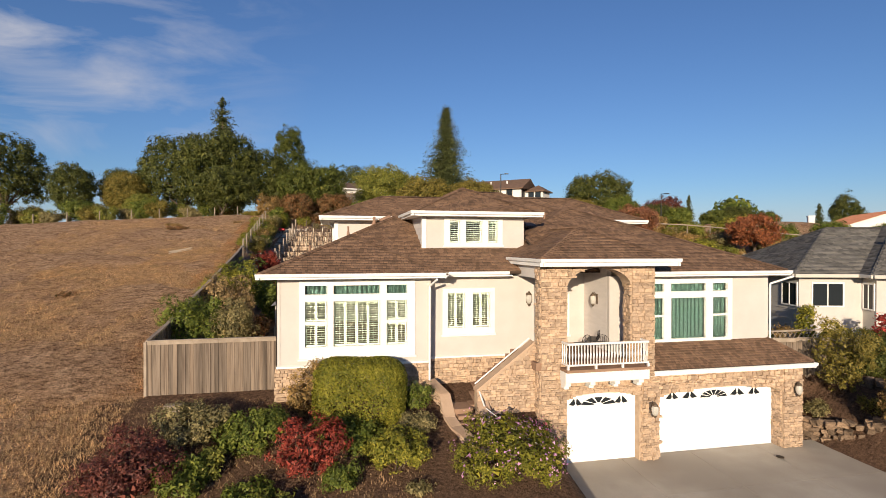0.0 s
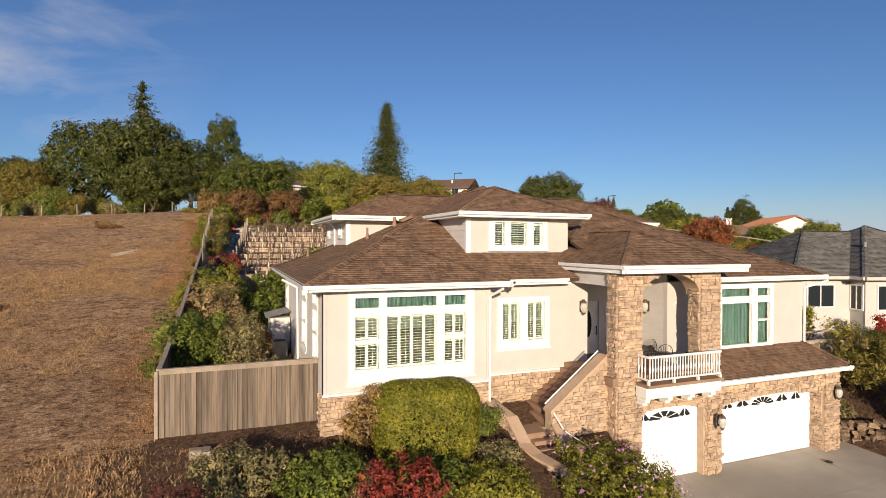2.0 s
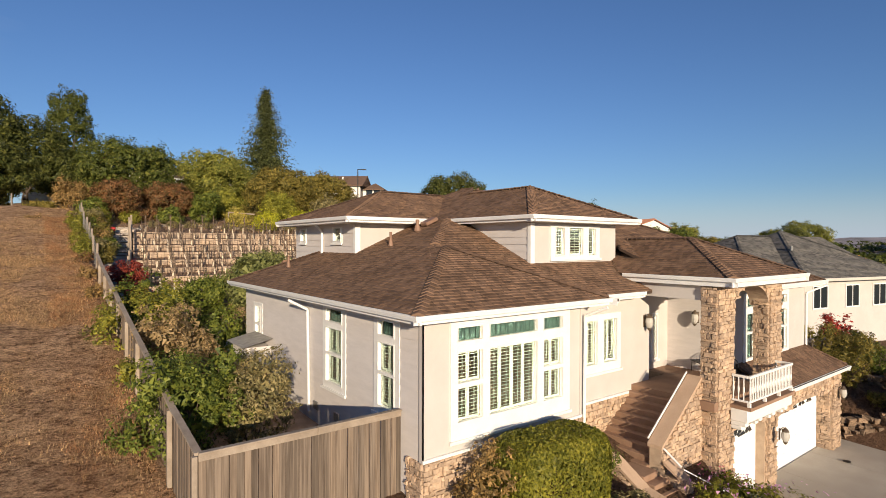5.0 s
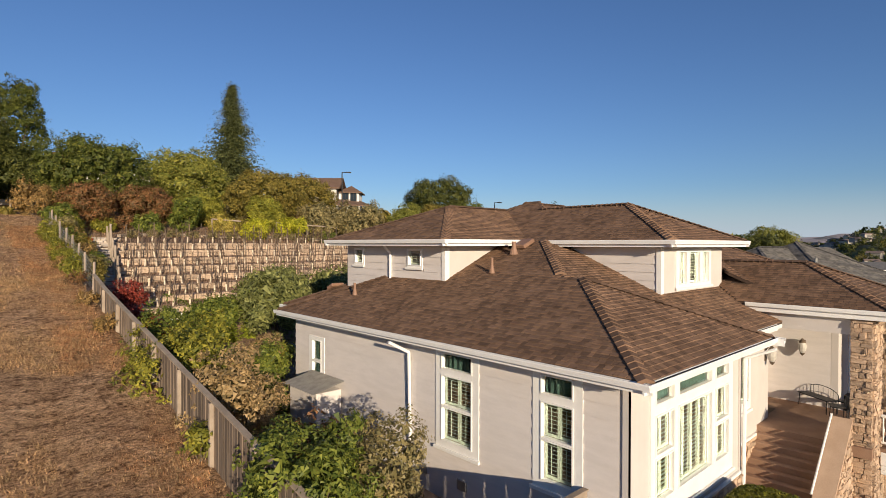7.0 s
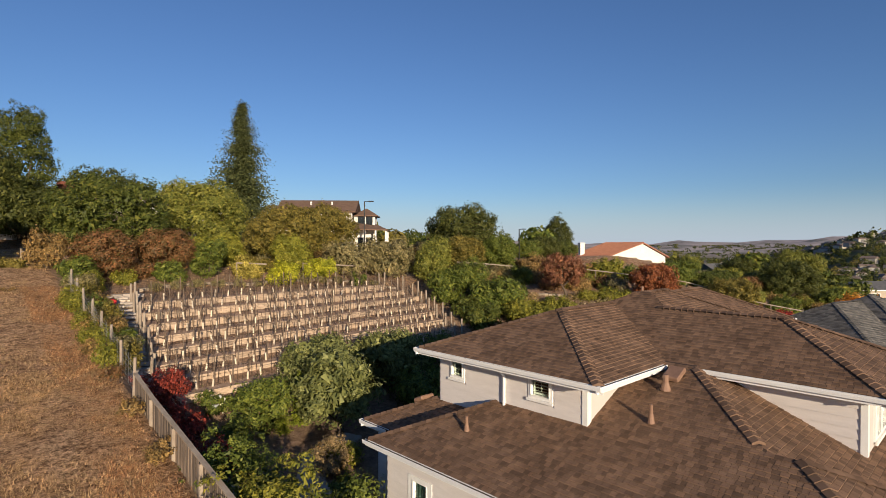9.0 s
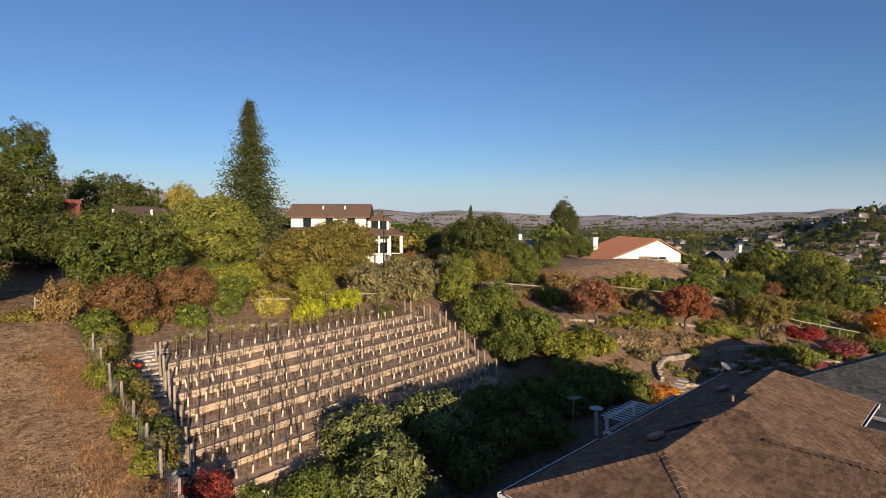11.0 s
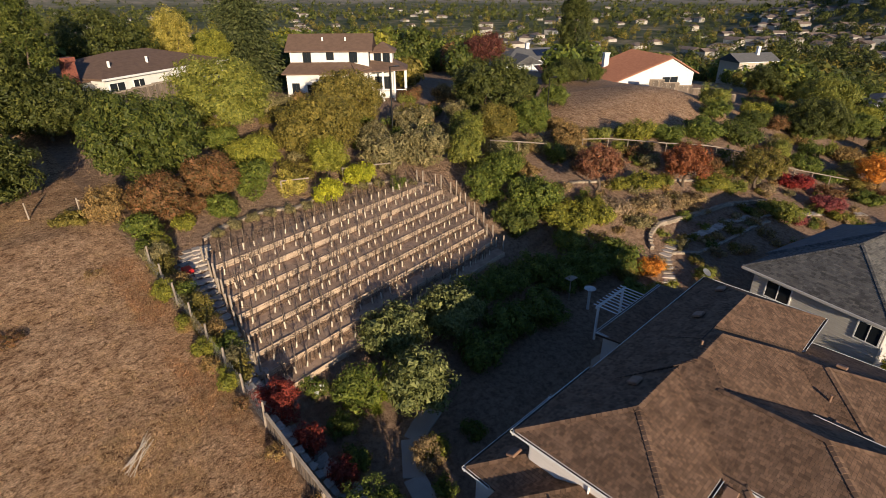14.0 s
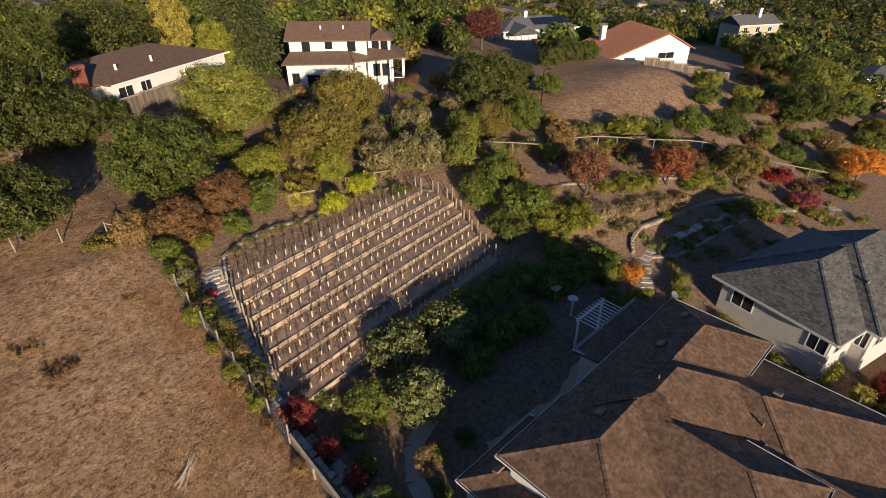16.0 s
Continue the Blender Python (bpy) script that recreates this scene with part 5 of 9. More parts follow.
# stones: low garden walls and path
GARDEN_STONE = surface("pale_garden_stone", (0.24, 0.19, 0.14), (0.44, 0.365, 0.285), 4, 0.9, 24, 0.6, 0.012, per_object=0.3)
FLAG = surface("grey_flagstone", (0.38, 0.325, 0.275), (0.60, 0.52, 0.44), 3, 0.85, 30, 0.4, 0.008, per_object=0.3)
GARDEN_BLOCKS, FLAG_MESHES = [], []
for k in range(6):
    me = rough_block(50 + k).mesh("stone")
    me.materials.append(GARDEN_STONE)
    GARDEN_BLOCKS.append(me)
    me = rough_block(70 + k).mesh("flagstone")
    me.materials.append(FLAG)
    FLAG_MESHES.append(me)


def along(pts, step):
    """Places and headings every step along a polyline."""
    out = []
    for (ax, ay), (bx, by) in zip(pts, pts[1:]):
        n = max(1, round(math.hypot(bx - ax, by - ay) / step))
        out += [(ax + (bx - ax) * (k + 0.5) / n, ay + (by - ay) * (k + 0.5) / n, math.atan2(by - ay, bx - ax)) for k in range(n)]
    return out


def stone_wall(pts, height, label, step=0.42):
    w = thing("garden_wall", label, "wall")
    rows = max(1, round(height / 0.22))
    for j in range(rows):
        for x, y, a in along(pts, step):
            ob = part("stone", GARDEN_BLOCKS[random.randrange(6)], None, w)
            ob.matrix_basis = (Matrix.Translation((x + random.uniform(-0.03, 0.03), y + random.uniform(-0.03, 0.03), gz(x, y) - 0.02 + 0.21 * (j + 0.5)))
                               @ Matrix.Rotation(a + random.uniform(-0.06, 0.06), 4, "Z") @ Matrix.Diagonal((step * random.uniform(0.85, 1.05), random.uniform(0.26, 0.34), 0.22, 1)))
    return w


stone_wall([(27.4, 40.9), (28.6, 41.8), (31.0, 42.2), (34.5, 41.6), (38.5, 41.0), (42.1, 40.4), (47.1, 38.4)], 0.42, "low curved wall of pale stacked stone in the garden")
stone_wall([(28.3, 39.6), (30.4, 38.2), (34.5, 37.6), (39, 37.2), (43, 36.6)], 0.22, "edging of pale stones beside the garden path")
stone_wall([(21.0, 52.0), (25, 51.2), (29.5, 50.4), (34, 48.2)], 0.22, "low stone edging across the garden bank")
stone_wall([(36, 47.4), (39, 46.0), (43, 44.2), (47, 42.4)], 0.22, "low stone edging across the garden bank")
stone_wall([(-2.2, 58.6), (0, 59.6), (3, 60.0), (5.5, 59.4), (8.6, 60.4), (12, 60.3), (15.5, 59.4), (18, 57.6)], 0.22, "curved edging of pale stones above the vines")
FIELD_STONE = surface("brown_field_stone", (0.12, 0.08, 0.052), (0.31, 0.22, 0.15), 4, 0.92, 20, 0.8, 0.02, per_object=0.45)
FIELD_BLOCKS = []
for k in range(6):
    me = rough_block(90 + k).mesh("stone")
    me.materials.append(FIELD_STONE)
    FIELD_BLOCKS.append(me)


def rubble_wall(pts, height, label):
    """Unsorted field stones heaped into a leaning wall."""
    w = thing("rock_wall", label, "wall")
    z = 0.0
    while z < height:
        for x, y, a in along(pts, 0.30):
            if random.random() < 0.12:
                continue
            sx, sy, sz = random.uniform(0.18, 0.46), random.uniform(0.22, 0.40), random.uniform(0.13, 0.27)
            off = 0.28 * z + random.uniform(-0.07, 0.07)
            px, py = x - math.sin(a) * -off + random.uniform(-0.1, 0.1), y - math.cos(a) * off * -1 * 0.4 + random.uniform(-0.1, 0.1)
            ob = part("stone", FIELD_BLOCKS[random.randrange(6)], None, w)
            ob.matrix_basis = (Matrix.Translation((px + off * 0.5, py, gz(x - 0.8, y) + z + random.uniform(-0.03, 0.05))) @ Euler((random.uniform(-0.25, 0.25), random.uniform(-0.25, 0.25), a + random.uniform(-0.5, 0.5))).to_matrix().to_4x4()
                               @ Matrix.Diagonal((sx, sy, sz, 1)))
        z += 0.17
    return w


rubble_wall([(19.35, 20.8), (20.0, 19.2), (20.9, 17.6), (22.2, 15.9), (24.0, 14.4)], 1.05, "heaped brown field-stone retaining wall beside the driveway")
rubble_wall([(21.5, 21.5), (22.4, 19.6), (23.6, 17.8), (25.2, 16.2)], 0.35, "row of loose brown rocks on the bank beside the driveway")
path = thing("flagstone_path", "grey flagstone path and steps climbing beside the vines", "path")
for x, y, a in along([(-4.4, 37.5), (-4.7, 41), (-5.0, 44.5), (-4.9, 48), (-4.6, 52), (-3.9, 56), (-2.8, 58)], 0.5):
    for side in (-0.72, -0.12, 0.48):
        px, py = x + side, y + random.uniform(-0.06, 0.06)
        ob = part("flagstone", FLAG_MESHES[random.randrange(6)], None, path)
        ob.matrix_basis = Matrix.Translation((px, py, gz(px, py) + 0.04)) @ Matrix.Rotation(random.uniform(-0.3, 0.3), 4, "Z") @ Matrix.Diagonal((random.uniform(0.5, 0.66), random.uniform(0.42, 0.56), 0.14, 1))
garden_path = thing("stepping_path", "tan stepping-stone path curving through the garden", "path")
for x, y, a in along([(24.2, 37.5), (27.5, 39.8), (30, 40.2), (34.5, 39.5), (39, 39.0), (44, 37.6), (50, 34.5), (56, 31)], 0.6):
    ob = part("flagstone", FLAG_MESHES[random.randrange(6)], None, garden_path)
    ob.matrix_basis = Matrix.Translation((x, y, gz(x, y) + 0.03)) @ Matrix.Rotation(a + random.uniform(-0.1, 0.1), 4, "Z") @ Matrix.Diagonal((0.52, 0.95, 0.12, 1))
# curved concrete walk behind the house
walkway = Shape()
arc = [(-2.6, 33.0), (-2.3, 35.5), (-1.6, 38.0), (-0.2, 39.8), (2.0, 40.6)]
for (ax, ay), (bx, by) in zip(arc, arc[1:]):
    n = Vector((-(by - ay), bx - ax, 0)).normalized() * 0.55
    walkway.slab([(ax - n.x, ay - n.y, gz(ax, ay) + 0.06), (bx - n.x, by - n.y, gz(bx, by) + 0.06), (bx + n.x, by + n.y, gz(bx, by) + 0.06), (ax + n.x, ay + n.y, gz(ax, ay) + 0.06)], 0.2)
tagged(part("garden_walk", walkway, CONCRETE), "curved concrete walk behind the house", "path", kind="structure")
tagged(part("patio", Shape().slab([(2.5, 34.8, 3.98), (10.2, 34.8, 3.98), (18, 36.5, 4.02), (18, 39.6, 4.12), (8, 40.2, 4.16), (4, 39, 4.12)], 0.4), TAN_CONCRETE), "tan paved patio in the shade of the house", "patio", kind="structure")
# side yard pad with air conditioner
tagged(part("side_yard", Shape().slab([(-5.9, 21.3, 3.02), (-1.9, 21.3, 3.02), (-1.9, 33, 3.45), (-5.9, 33, 3.45)], 0.3), SOIL), "bare soil strip between fence and house", "ground", kind="structure")
rk = part("rock", rough_block(99), GARDEN_STONE)
rk.matrix_basis = Matrix.Translation((-5.2, 19.95, gz(-5.2, 19.95) + 0.1)) @ Matrix.Diagonal((0.55, 0.32, 0.24, 1))
tagged(rk, "pale boulder on the mulch below the fence", "rock")


# ---- small things round the main house ----
def lantern(at, facing):
    """Carriage lantern on a scrolled bracket; facing: angle of the wall's outward normal."""
    m = Matrix.Translation(at) @ Matrix.Rotation(facing, 4, "Z")
    L = thing("wall_lantern", "bronze carriage lantern with glass panes on the wall", "lamp", "carriage lanterns")
    L.matrix_basis = m @ Matrix.Scale(1.25, 4)
    part("bracket", Shape().soft(-0.05, 0.05, -0.02, 0.0, -0.22, 0.12, 0.006).tube((0, -0.02, 0.06), (0, -0.10, 0.16), 0.012).tube((0, -0.10, 0.16), (0, -0.16, 0.13), 0.012), BRONZE, L)
    part("cap", Shape().lathe([(0.10, 0.0), (0.075, 0.05), (0.03, 0.09), (0.015, 0.12)], (0, -0.16, 0.06), 8), BRONZE, L)
    part("glass", Shape().lathe([(0.05, -0.22), (0.085, -0.17), (0.105, -0.08), (0.10, 0.0), (0.08, 0.06)], (0, -0.16, 0.0), 10), LAMP_GLASS, L, "clear lantern glass")
    part("base", Shape().lathe([(0.012, -0.30), (0.05, -0.26), (0.065, -0.22)], (0, -0.16, 0.0), 8), BRONZE, L)
    return L


BRONZE = surface("aged_bronze", (0.10, 0.075, 0.055), (0.19, 0.145, 0.105), 6, 0.5, 50, 0.1, 0.002, metal=0.5)
LAMP_GLASS = surface("frosted_lamp_glass", (0.42, 0.40, 0.36), (0.55, 0.53, 0.48), 4, 0.25, 40, 0.02, 0.001)
lantern((8.04, 20.9, 6.12), 0)
lantern((11.0, 20.55, 6.05), radians(-90))
lantern((8.42, 18.40, 2.0), 0)
lantern((11.95, 18.10, 2.15), 0)
lantern((18.6, 18.33, 2.5), 0)

# air conditioner and its screen by the side wall
unit = thing("air_conditioner", "grey outdoor air conditioner on a pad beside the wall", "air conditioner")
part("cabinet", Shape().soft(-2.75, -2.05, 28.9, 29.6, 3.2, 4.0, 0.03), GALVANISED, unit)
for k in range(9):
    part("louvre", Shape().soft(-2.78, -2.755, 28.94, 29.56, 3.28 + 0.075 * k, 3.32 + 0.075 * k, 0.004), BLACK_METAL, unit)
part("fan_grille", Shape().lathe([(0.28, 0), (0.28, 0.02), (0.08, 0.05)], (-2.4, 29.25, 4.0), 14), BLACK_METAL, unit)
shed = thing("tool_cupboard", "weathered garden cupboard with corrugated roof against the wall", "shed")
part("body", Shape().soft(-2.75, -1.86, 29.9, 31.6, 3.2, 4.95, 0.02), SIDING, shed)
part("cupboard_door", Shape().soft(-2.79, -2.755, 30.05, 30.7, 3.35, 4.85, 0.01), SIDING, shed)
cr = Shape()
for k in range(18):
    cr.add([(-2.95, 29.75 + 0.11 * k, 4.98), (-2.95, 29.75 + 0.11 * (k + 0.5), 5.02), (-2.95, 29.75 + 0.11 * (k + 1), 4.98),
            (-1.86, 29.75 + 0.11 * k, 5.22), (-1.86, 29.75 + 0.11 * (k + 0.5), 5.26), (-1.86, 29.75 + 0.11 * (k + 1), 5.22)], [(0, 1, 4, 3), (1, 2, 5, 4)])
part("corrugated_roof", cr.weld(), GALVANISED, shed, "ribbed pale grey roof sheet")

# porch bench and bistro chairs
for cx, cy, yaw, nm, lab in ((10.55, 20.05, radians(55), "garden_bench", "dark wrought-iron bench on the porch"), (9.7, 19.3, 0.4, "bistro_chair", "dark wire bistro chair on the balcony"), (10.5, 19.2, -0.5, "bistro_chair", "dark wire bistro chair on the balcony")):
    w = 0.6 if nm == "garden_bench" else 0.24
    o = thing(nm, lab, "chair" if w < 0.5 else "bench")
    o.matrix_basis = Matrix.Translation((cx, cy, 3.98)) @ Matrix.Rotation(yaw, 4, "Z")
    part("seat", Shape().soft(-w, w, -0.22, 0.22, 0.42, 0.45, 0.008), BLACK_METAL, o)
    for sx in (-1, 1):
        for sy in (-1, 1):
            part("leg", Shape().tube((sx * (w - 0.03), sy * 0.19, 0), (sx * (w - 0.05), sy * 0.17, 0.42), 0.012, n=6), BLACK_METAL, o)
    bk = Shape()
    pts = [Vector((w * math.cos(a), -0.22, 0.58 + 0.2 * math.sin(a))) for a in np.linspace(0, math.pi, 13)]
    for a, b in zip(pts, pts[1:]):
        bk.tube(a, b, 0.012, n=6)
    bk.tube((-w, -0.22, 0.42), (-w, -0.22, 0.6), 0.012, n=6).tube((w, -0.22, 0.42), (w, -0.22, 0.6), 0.012, n=6)
    for k in range(-2, 3):
        bk.tube((k * w / 3, -0.22, 0.45), (k * w / 3, -0.22, 0.74), 0.007, n=5)
    part("backrest", bk, BLACK_METAL, o)
mat = thing("doormat", "brown doormat before the front door", "doormat")
part("mat", Shape().soft(8.55, 9.5, 21.0, 21.65, 3.982, 4.0, 0.004), surface("coir_mat", (0.14, 0.09, 0.05), (0.22, 0.15, 0.09), 20, 0.95, 90, 0.6, 0.006), mat)

# slatted patio cover and bird bath behind the house
cover = thing("patio_cover", "white slatted patio cover on posts behind the house", "pergola")
for x in (14.4, 17.5):
    part("post", Shape().soft(x - 0.07, x + 0.07, 38.1, 38.24, 4.0, 6.65, 0.01), WHITE, cover)
for y in (36.5, 38.17):
    part("beam", Shape().soft(14.1, 17.8, y - 0.05, y + 0.05, 6.65, 6.82, 0.01), WHITE, cover)
for k in range(10):
    part("slat", Shape().soft(14.2 + 0.37 * k, 14.27 + 0.37 * k, 36.4, 38.45, 6.83, 6.88, 0.006), WHITE, cover)
bath = thing("bird_bath", "pale stone bird bath on a pedestal in the yard", "bird bath")
part("bowl", Shape().lathe([(0.10, 0), (0.34, 0.10), (0.42, 0.16), (0.38, 0.16), (0.2, 0.10)], (17.1, 40.4, 5.85), 18), surface("pale_cast_stone", (0.5, 0.48, 0.44), (0.64, 0.62, 0.58), 4, 0.8, 40, 0.2, 0.004), bath)
part("pedestal", Shape().lathe([(0.2, 0), (0.12, 0.12), (0.09, 0.7), (0.13, 1.75)], (17.1, 40.4, 4.15), 14), bath.children[0].data.materials[0], bath)
feeder = thing("bird_table", "pale flat bird table on a post in the yard", "bird table")
part("tray", Shape().soft(16.5, 17.3, 41.6, 42.2, 6.3, 6.36, 0.01), RAIL_WOOD, feeder)
part("post", Shape().tube((16.9, 41.9, 4.2), (16.9, 41.9, 6.3), 0.05), RAIL_WOOD, feeder)
dish = thing("satellite_dish", "small grey satellite dish on the roof corner", "satellite dish")
part("reflector", Shape().lathe([(0.02, 0.0), (0.15, 0.03), (0.27, 0.09), (0.28, 0.09), (0.02, 0.02)], (0, 0, 0), 16), GALVANISED, dish)
part("arm", Shape().tube((0, 0, -0.35), (0, 0, 0.02), 0.02).tube((0, 0, 0), (0.0, 0.12, 0.28), 0.01), GALVANISED, dish)
dish.matrix_basis = Matrix.Translation((17.3, 33.2, 10.0)) @ Matrix.Rotation(radians(35), 4, "X")
pot = thing("planter", "grey bowl planter on the path by the vines", "planter")
part("bowl", Shape().lathe([(0.16, 0), (0.3, 0.25), (0.33, 0.36), (0.29, 0.36), (0.25, 0.28)], (-4.3, 47.2, gz(-4.3, 47.2)), 14), FLAG, pot)
cart = thing("wheelbarrow", "red garden cart parked at the top of the path", "cart")
part("tub", Shape().soft(-4.75, -4.2, 55.1, 55.9, gz(-4.5, 55.5) + 0.35, gz(-4.5, 55.5) + 0.62, 0.06), surface("red_enamel", (0.42, 0.02, 0.02), (0.52, 0.03, 0.03), 5, 0.4, 40, 0.05, 0.002), cart)
part("wheel", Shape().tube((-4.52, 56.05, gz(-4.5, 55.5) + 0.18), (-4.42, 56.05, gz(-4.5, 55.5) + 0.18), 0.18, n=14), BLACK_METAL, cart)
for x in (-4.7, -4.25):
    part("leg", Shape().tube((x, 55.3, gz(-4.5, 55.5)), (x, 55.3, gz(-4.5, 55.5) + 0.36), 0.02), BLACK_METAL, cart)


# cut sticks lying on the hill
sticks = thing("stick_pile", "loose pile of pale cut sticks on the dry grass", "sticks")
r6 = random.Random(6)
for k in range(12):
    a = 0.75 + r6.uniform(-0.22, 0.22)
    x, y, ln = -11.15 + r6.uniform(-0.25, 0.25), 44.4 + r6.uniform(-0.3, 0.3), r6.uniform(0.5, 0.95)
    p, q = (x - ln * math.cos(a), y - ln * math.sin(a)), (x + ln * math.cos(a), y + ln * math.sin(a))
    part("stick", Shape().tube((*p, gz(*p) + 0.08 + 0.01 * k), (*q, gz(*q) + 0.08 + 0.01 * k), 0.016, 0.011, 5), TUBE_PAINT, sticks)


# ---- neighbouring houses ----
WHITE_WALL = surface("white_far_wall", (0.70, 0.68, 0.63), (0.78, 0.76, 0.71), 1.5, 0.85, 40, 0.1, 0.003)
GREY_WALL = surface("warm_grey_siding", (0.50, 0.47, 0.42), (0.58, 0.55, 0.49), 1.5, 0.8, 40, 0.1, 0.003)
BROWN_ROOF = surface("brown_far_roof", (0.13, 0.08, 0.055), (0.20, 0.125, 0.085), 2, 0.9, 30, 0.2, 0.01)
TILE_ROOF = surface("terracotta_tile", (0.27, 0.115, 0.07), (0.38, 0.17, 0.105), 2, 0.85, 14, 0.4, 0.02)
SLATE_ROOF = surface("grey_far_roof", (0.10, 0.10, 0.10), (0.17, 0.165, 0.16), 2, 0.9, 30, 0.2, 0.01)
BLUE_WALL = surface("pale_blue_wall", (0.48, 0.52, 0.55), (0.58, 0.61, 0.63), 2, 0.8, 30, 0.1, 0.003)
TAN_WALL = surface("tan_far_wall", (0.42, 0.35, 0.27), (0.52, 0.44, 0.35), 2, 0.85, 30, 0.1, 0.003)
BRICK = surface("red_brick", (0.20, 0.06, 0.04), (0.32, 0.11, 0.07), 6, 0.9, 40, 0.5, 0.01)
SOLAR = surface("solar_panel", (0.012, 0.016, 0.035), (0.02, 0.028, 0.055), 2, 0.2, 20, 0.02, 0.001)


def local(origin, yaw):
    return Matrix.Translation(origin) @ Matrix.Rotation(radians(yaw), 4, "Z")


def add_window(parent, m, x, z, w, h, y=0.0, split=True, frame_mat=None):
    """A framed window on the face y of the local frame m."""
    f = Shape()
    for a, b, c, d in ((x - w / 2 - 0.08, x - w / 2, z - 0.08, z + h + 0.08), (x + w / 2, x + w / 2 + 0.08, z - 0.08, z + h + 0.08), (x - w / 2, x + w / 2, z - 0.08, z), (x - w / 2, x + w / 2, z + h, z + h + 0.08)):
        f.box(a, b, y - 0.07, y + 0.02, c, d, m)
    if split:
        f.box(x - 0.03, x + 0.03, y - 0.06, y, z, z + h, m)
    win = part("window", f, frame_mat or WHITE, parent)
    part("pane", Shape().box(x - w / 2, x + w / 2, y - 0.035, y - 0.005, z, z + h, m), DARK_GLASS, win)
    return win


def hip_top(s, m, x0, x1, y0, y1, z, p, over=0.5, gable=False):
    """Roof over a rectangle, ridge along the longer x side."""
    x0, x1, y0, y1 = x0 - over, x1 + over, y0 - over, y1 + over
    hd = (y1 - y0) / 2
    r0, r1 = (x0, x1) if gable else (x0 + hd, x1 - hd)
    if r1 < r0:
        r0 = r1 = (x0 + x1) / 2
    ym, top = (y0 + y1) / 2, z + hd * p
    pts = [(x0, y0, z), (x1, y0, z), (x1, y1, z), (x0, y1, z), (r0, ym, top), (r1, ym, top)]
    low = [(a, b, c - 0.16) for a, b, c in pts]
    s.add([m @ Vector(q) for q in pts + low], [(0, 1, 5, 4), (2, 3, 4, 5), (1, 2, 5), (3, 0, 4), (6, 10, 11, 7), (8, 11, 10, 9), (7, 11, 8), (9, 10, 6),
                                             (0, 6, 7, 1), (1, 7, 8, 2), (2, 8, 9, 3), (3, 9, 6, 0)])
    return top


def simple_house(name, label, origin, yaw, length, depth, high, pitch, wall_mat, roof_mat, gable=False, windows=(), side=(), chimney=None, storeys=None):
    h = thing(name, label, "house")
    m = local(origin, yaw)
    part("wall", Shape().box(0, length, 0, depth, -1.5, high, m), wall_mat, h)
    rf = Shape()
    top = hip_top(rf, m, 0, length, 0, depth, high, pitch, gable=gable)
    part("roof", rf, roof_mat, h)
    if gable:
        g = Shape()
        for x in (0.0, length):
            g.add([m @ Vector(q) for q in ((x, 0, high - 0.1), (x, depth, high - 0.1), (x, depth / 2, top - 0.3))], [(0, 1, 2)])
        part("gable", g, wall_mat, h)
    fs = Shape().box(-0.5, length + 0.5, -0.56, -0.5, high - 0.18, high + 0.02, m)
    part("fascia", fs, WHITE, h)
    for x, z, w, hh in windows:
        add_window(h, m, x, z, w, hh)
    ml = m @ Matrix.Rotation(radians(-90), 4, "Z")
    for y, z, w, hh in side:
        add_window(h, ml, -y, z, w, hh)
    if chimney:
        cx, cy, ct, mat = chimney
        part("chimney", Shape().soft(cx - 0.45, cx + 0.45, cy - 0.4, cy + 0.4, high, ct, 0.03, m).soft(cx - 0.52, cx + 0.52, cy - 0.47, cy + 0.47, ct - 0.2, ct, 0.03, m), mat, h)
    return h, m


# grey-roofed house next door
NX = local((24.6, 24.3, 0), -14)
next_house = thing("neighbour_house", "grey-shingled single-storey house with cream walls next door", "house")
part("wall", Shape().box(0.6, 14, 0.6, 9.1, 1.5, 6.5, NX), GREY_WALL, next_house)
part("wall", Shape().box(4.0, 14, -0.4, 0.6, 1.5, 6.5, NX), GREY_WALL, next_house)
part("wall", Shape().box(0.58, 4.0, 0.56, 0.6, 1.5, 6.45, NX), STUCCO, next_house)
part("wall", Shape().box(3.98, 14.0, -0.44, -0.4, 1.5, 6.45, NX), STUCCO, next_house)
nr = part("roof", Shape(), None, next_house, "grey asphalt-shingle hip roof")
NB_ROOF = [((0, 0, 6.7), (14, 0, 6.7), (14, 4.9, 9.35), (4.9, 4.9, 9.35)), ((0, 9.8, 6.7), (0, 0, 6.7), (4.9, 4.9, 9.35)), ((14, 9.8, 6.7), (0, 9.8, 6.7), (4.9, 4.9, 9.35), (14, 4.9, 9.35)),
           ((3.4, -1.0, 6.7), (14.6, -1.0, 6.7), (9.0, 4.6, 9.73)), ((3.4, 10.2, 6.7), (3.4, -1.0, 6.7), (9.0, 4.6, 9.73)), ((14.6, -1.0, 6.7), (14.6, 10.2, 6.7), (9.0, 4.6, 9.73)), ((14.6, 10.2, 6.7), (3.4, 10.2, 6.7), (9.0, 4.6, 9.73))]
for q in NB_ROOF:
    part("roof_deck", Shape().slab([NX @ Vector(p) for p in q], 0.1), SLATE_ROOF, nr)
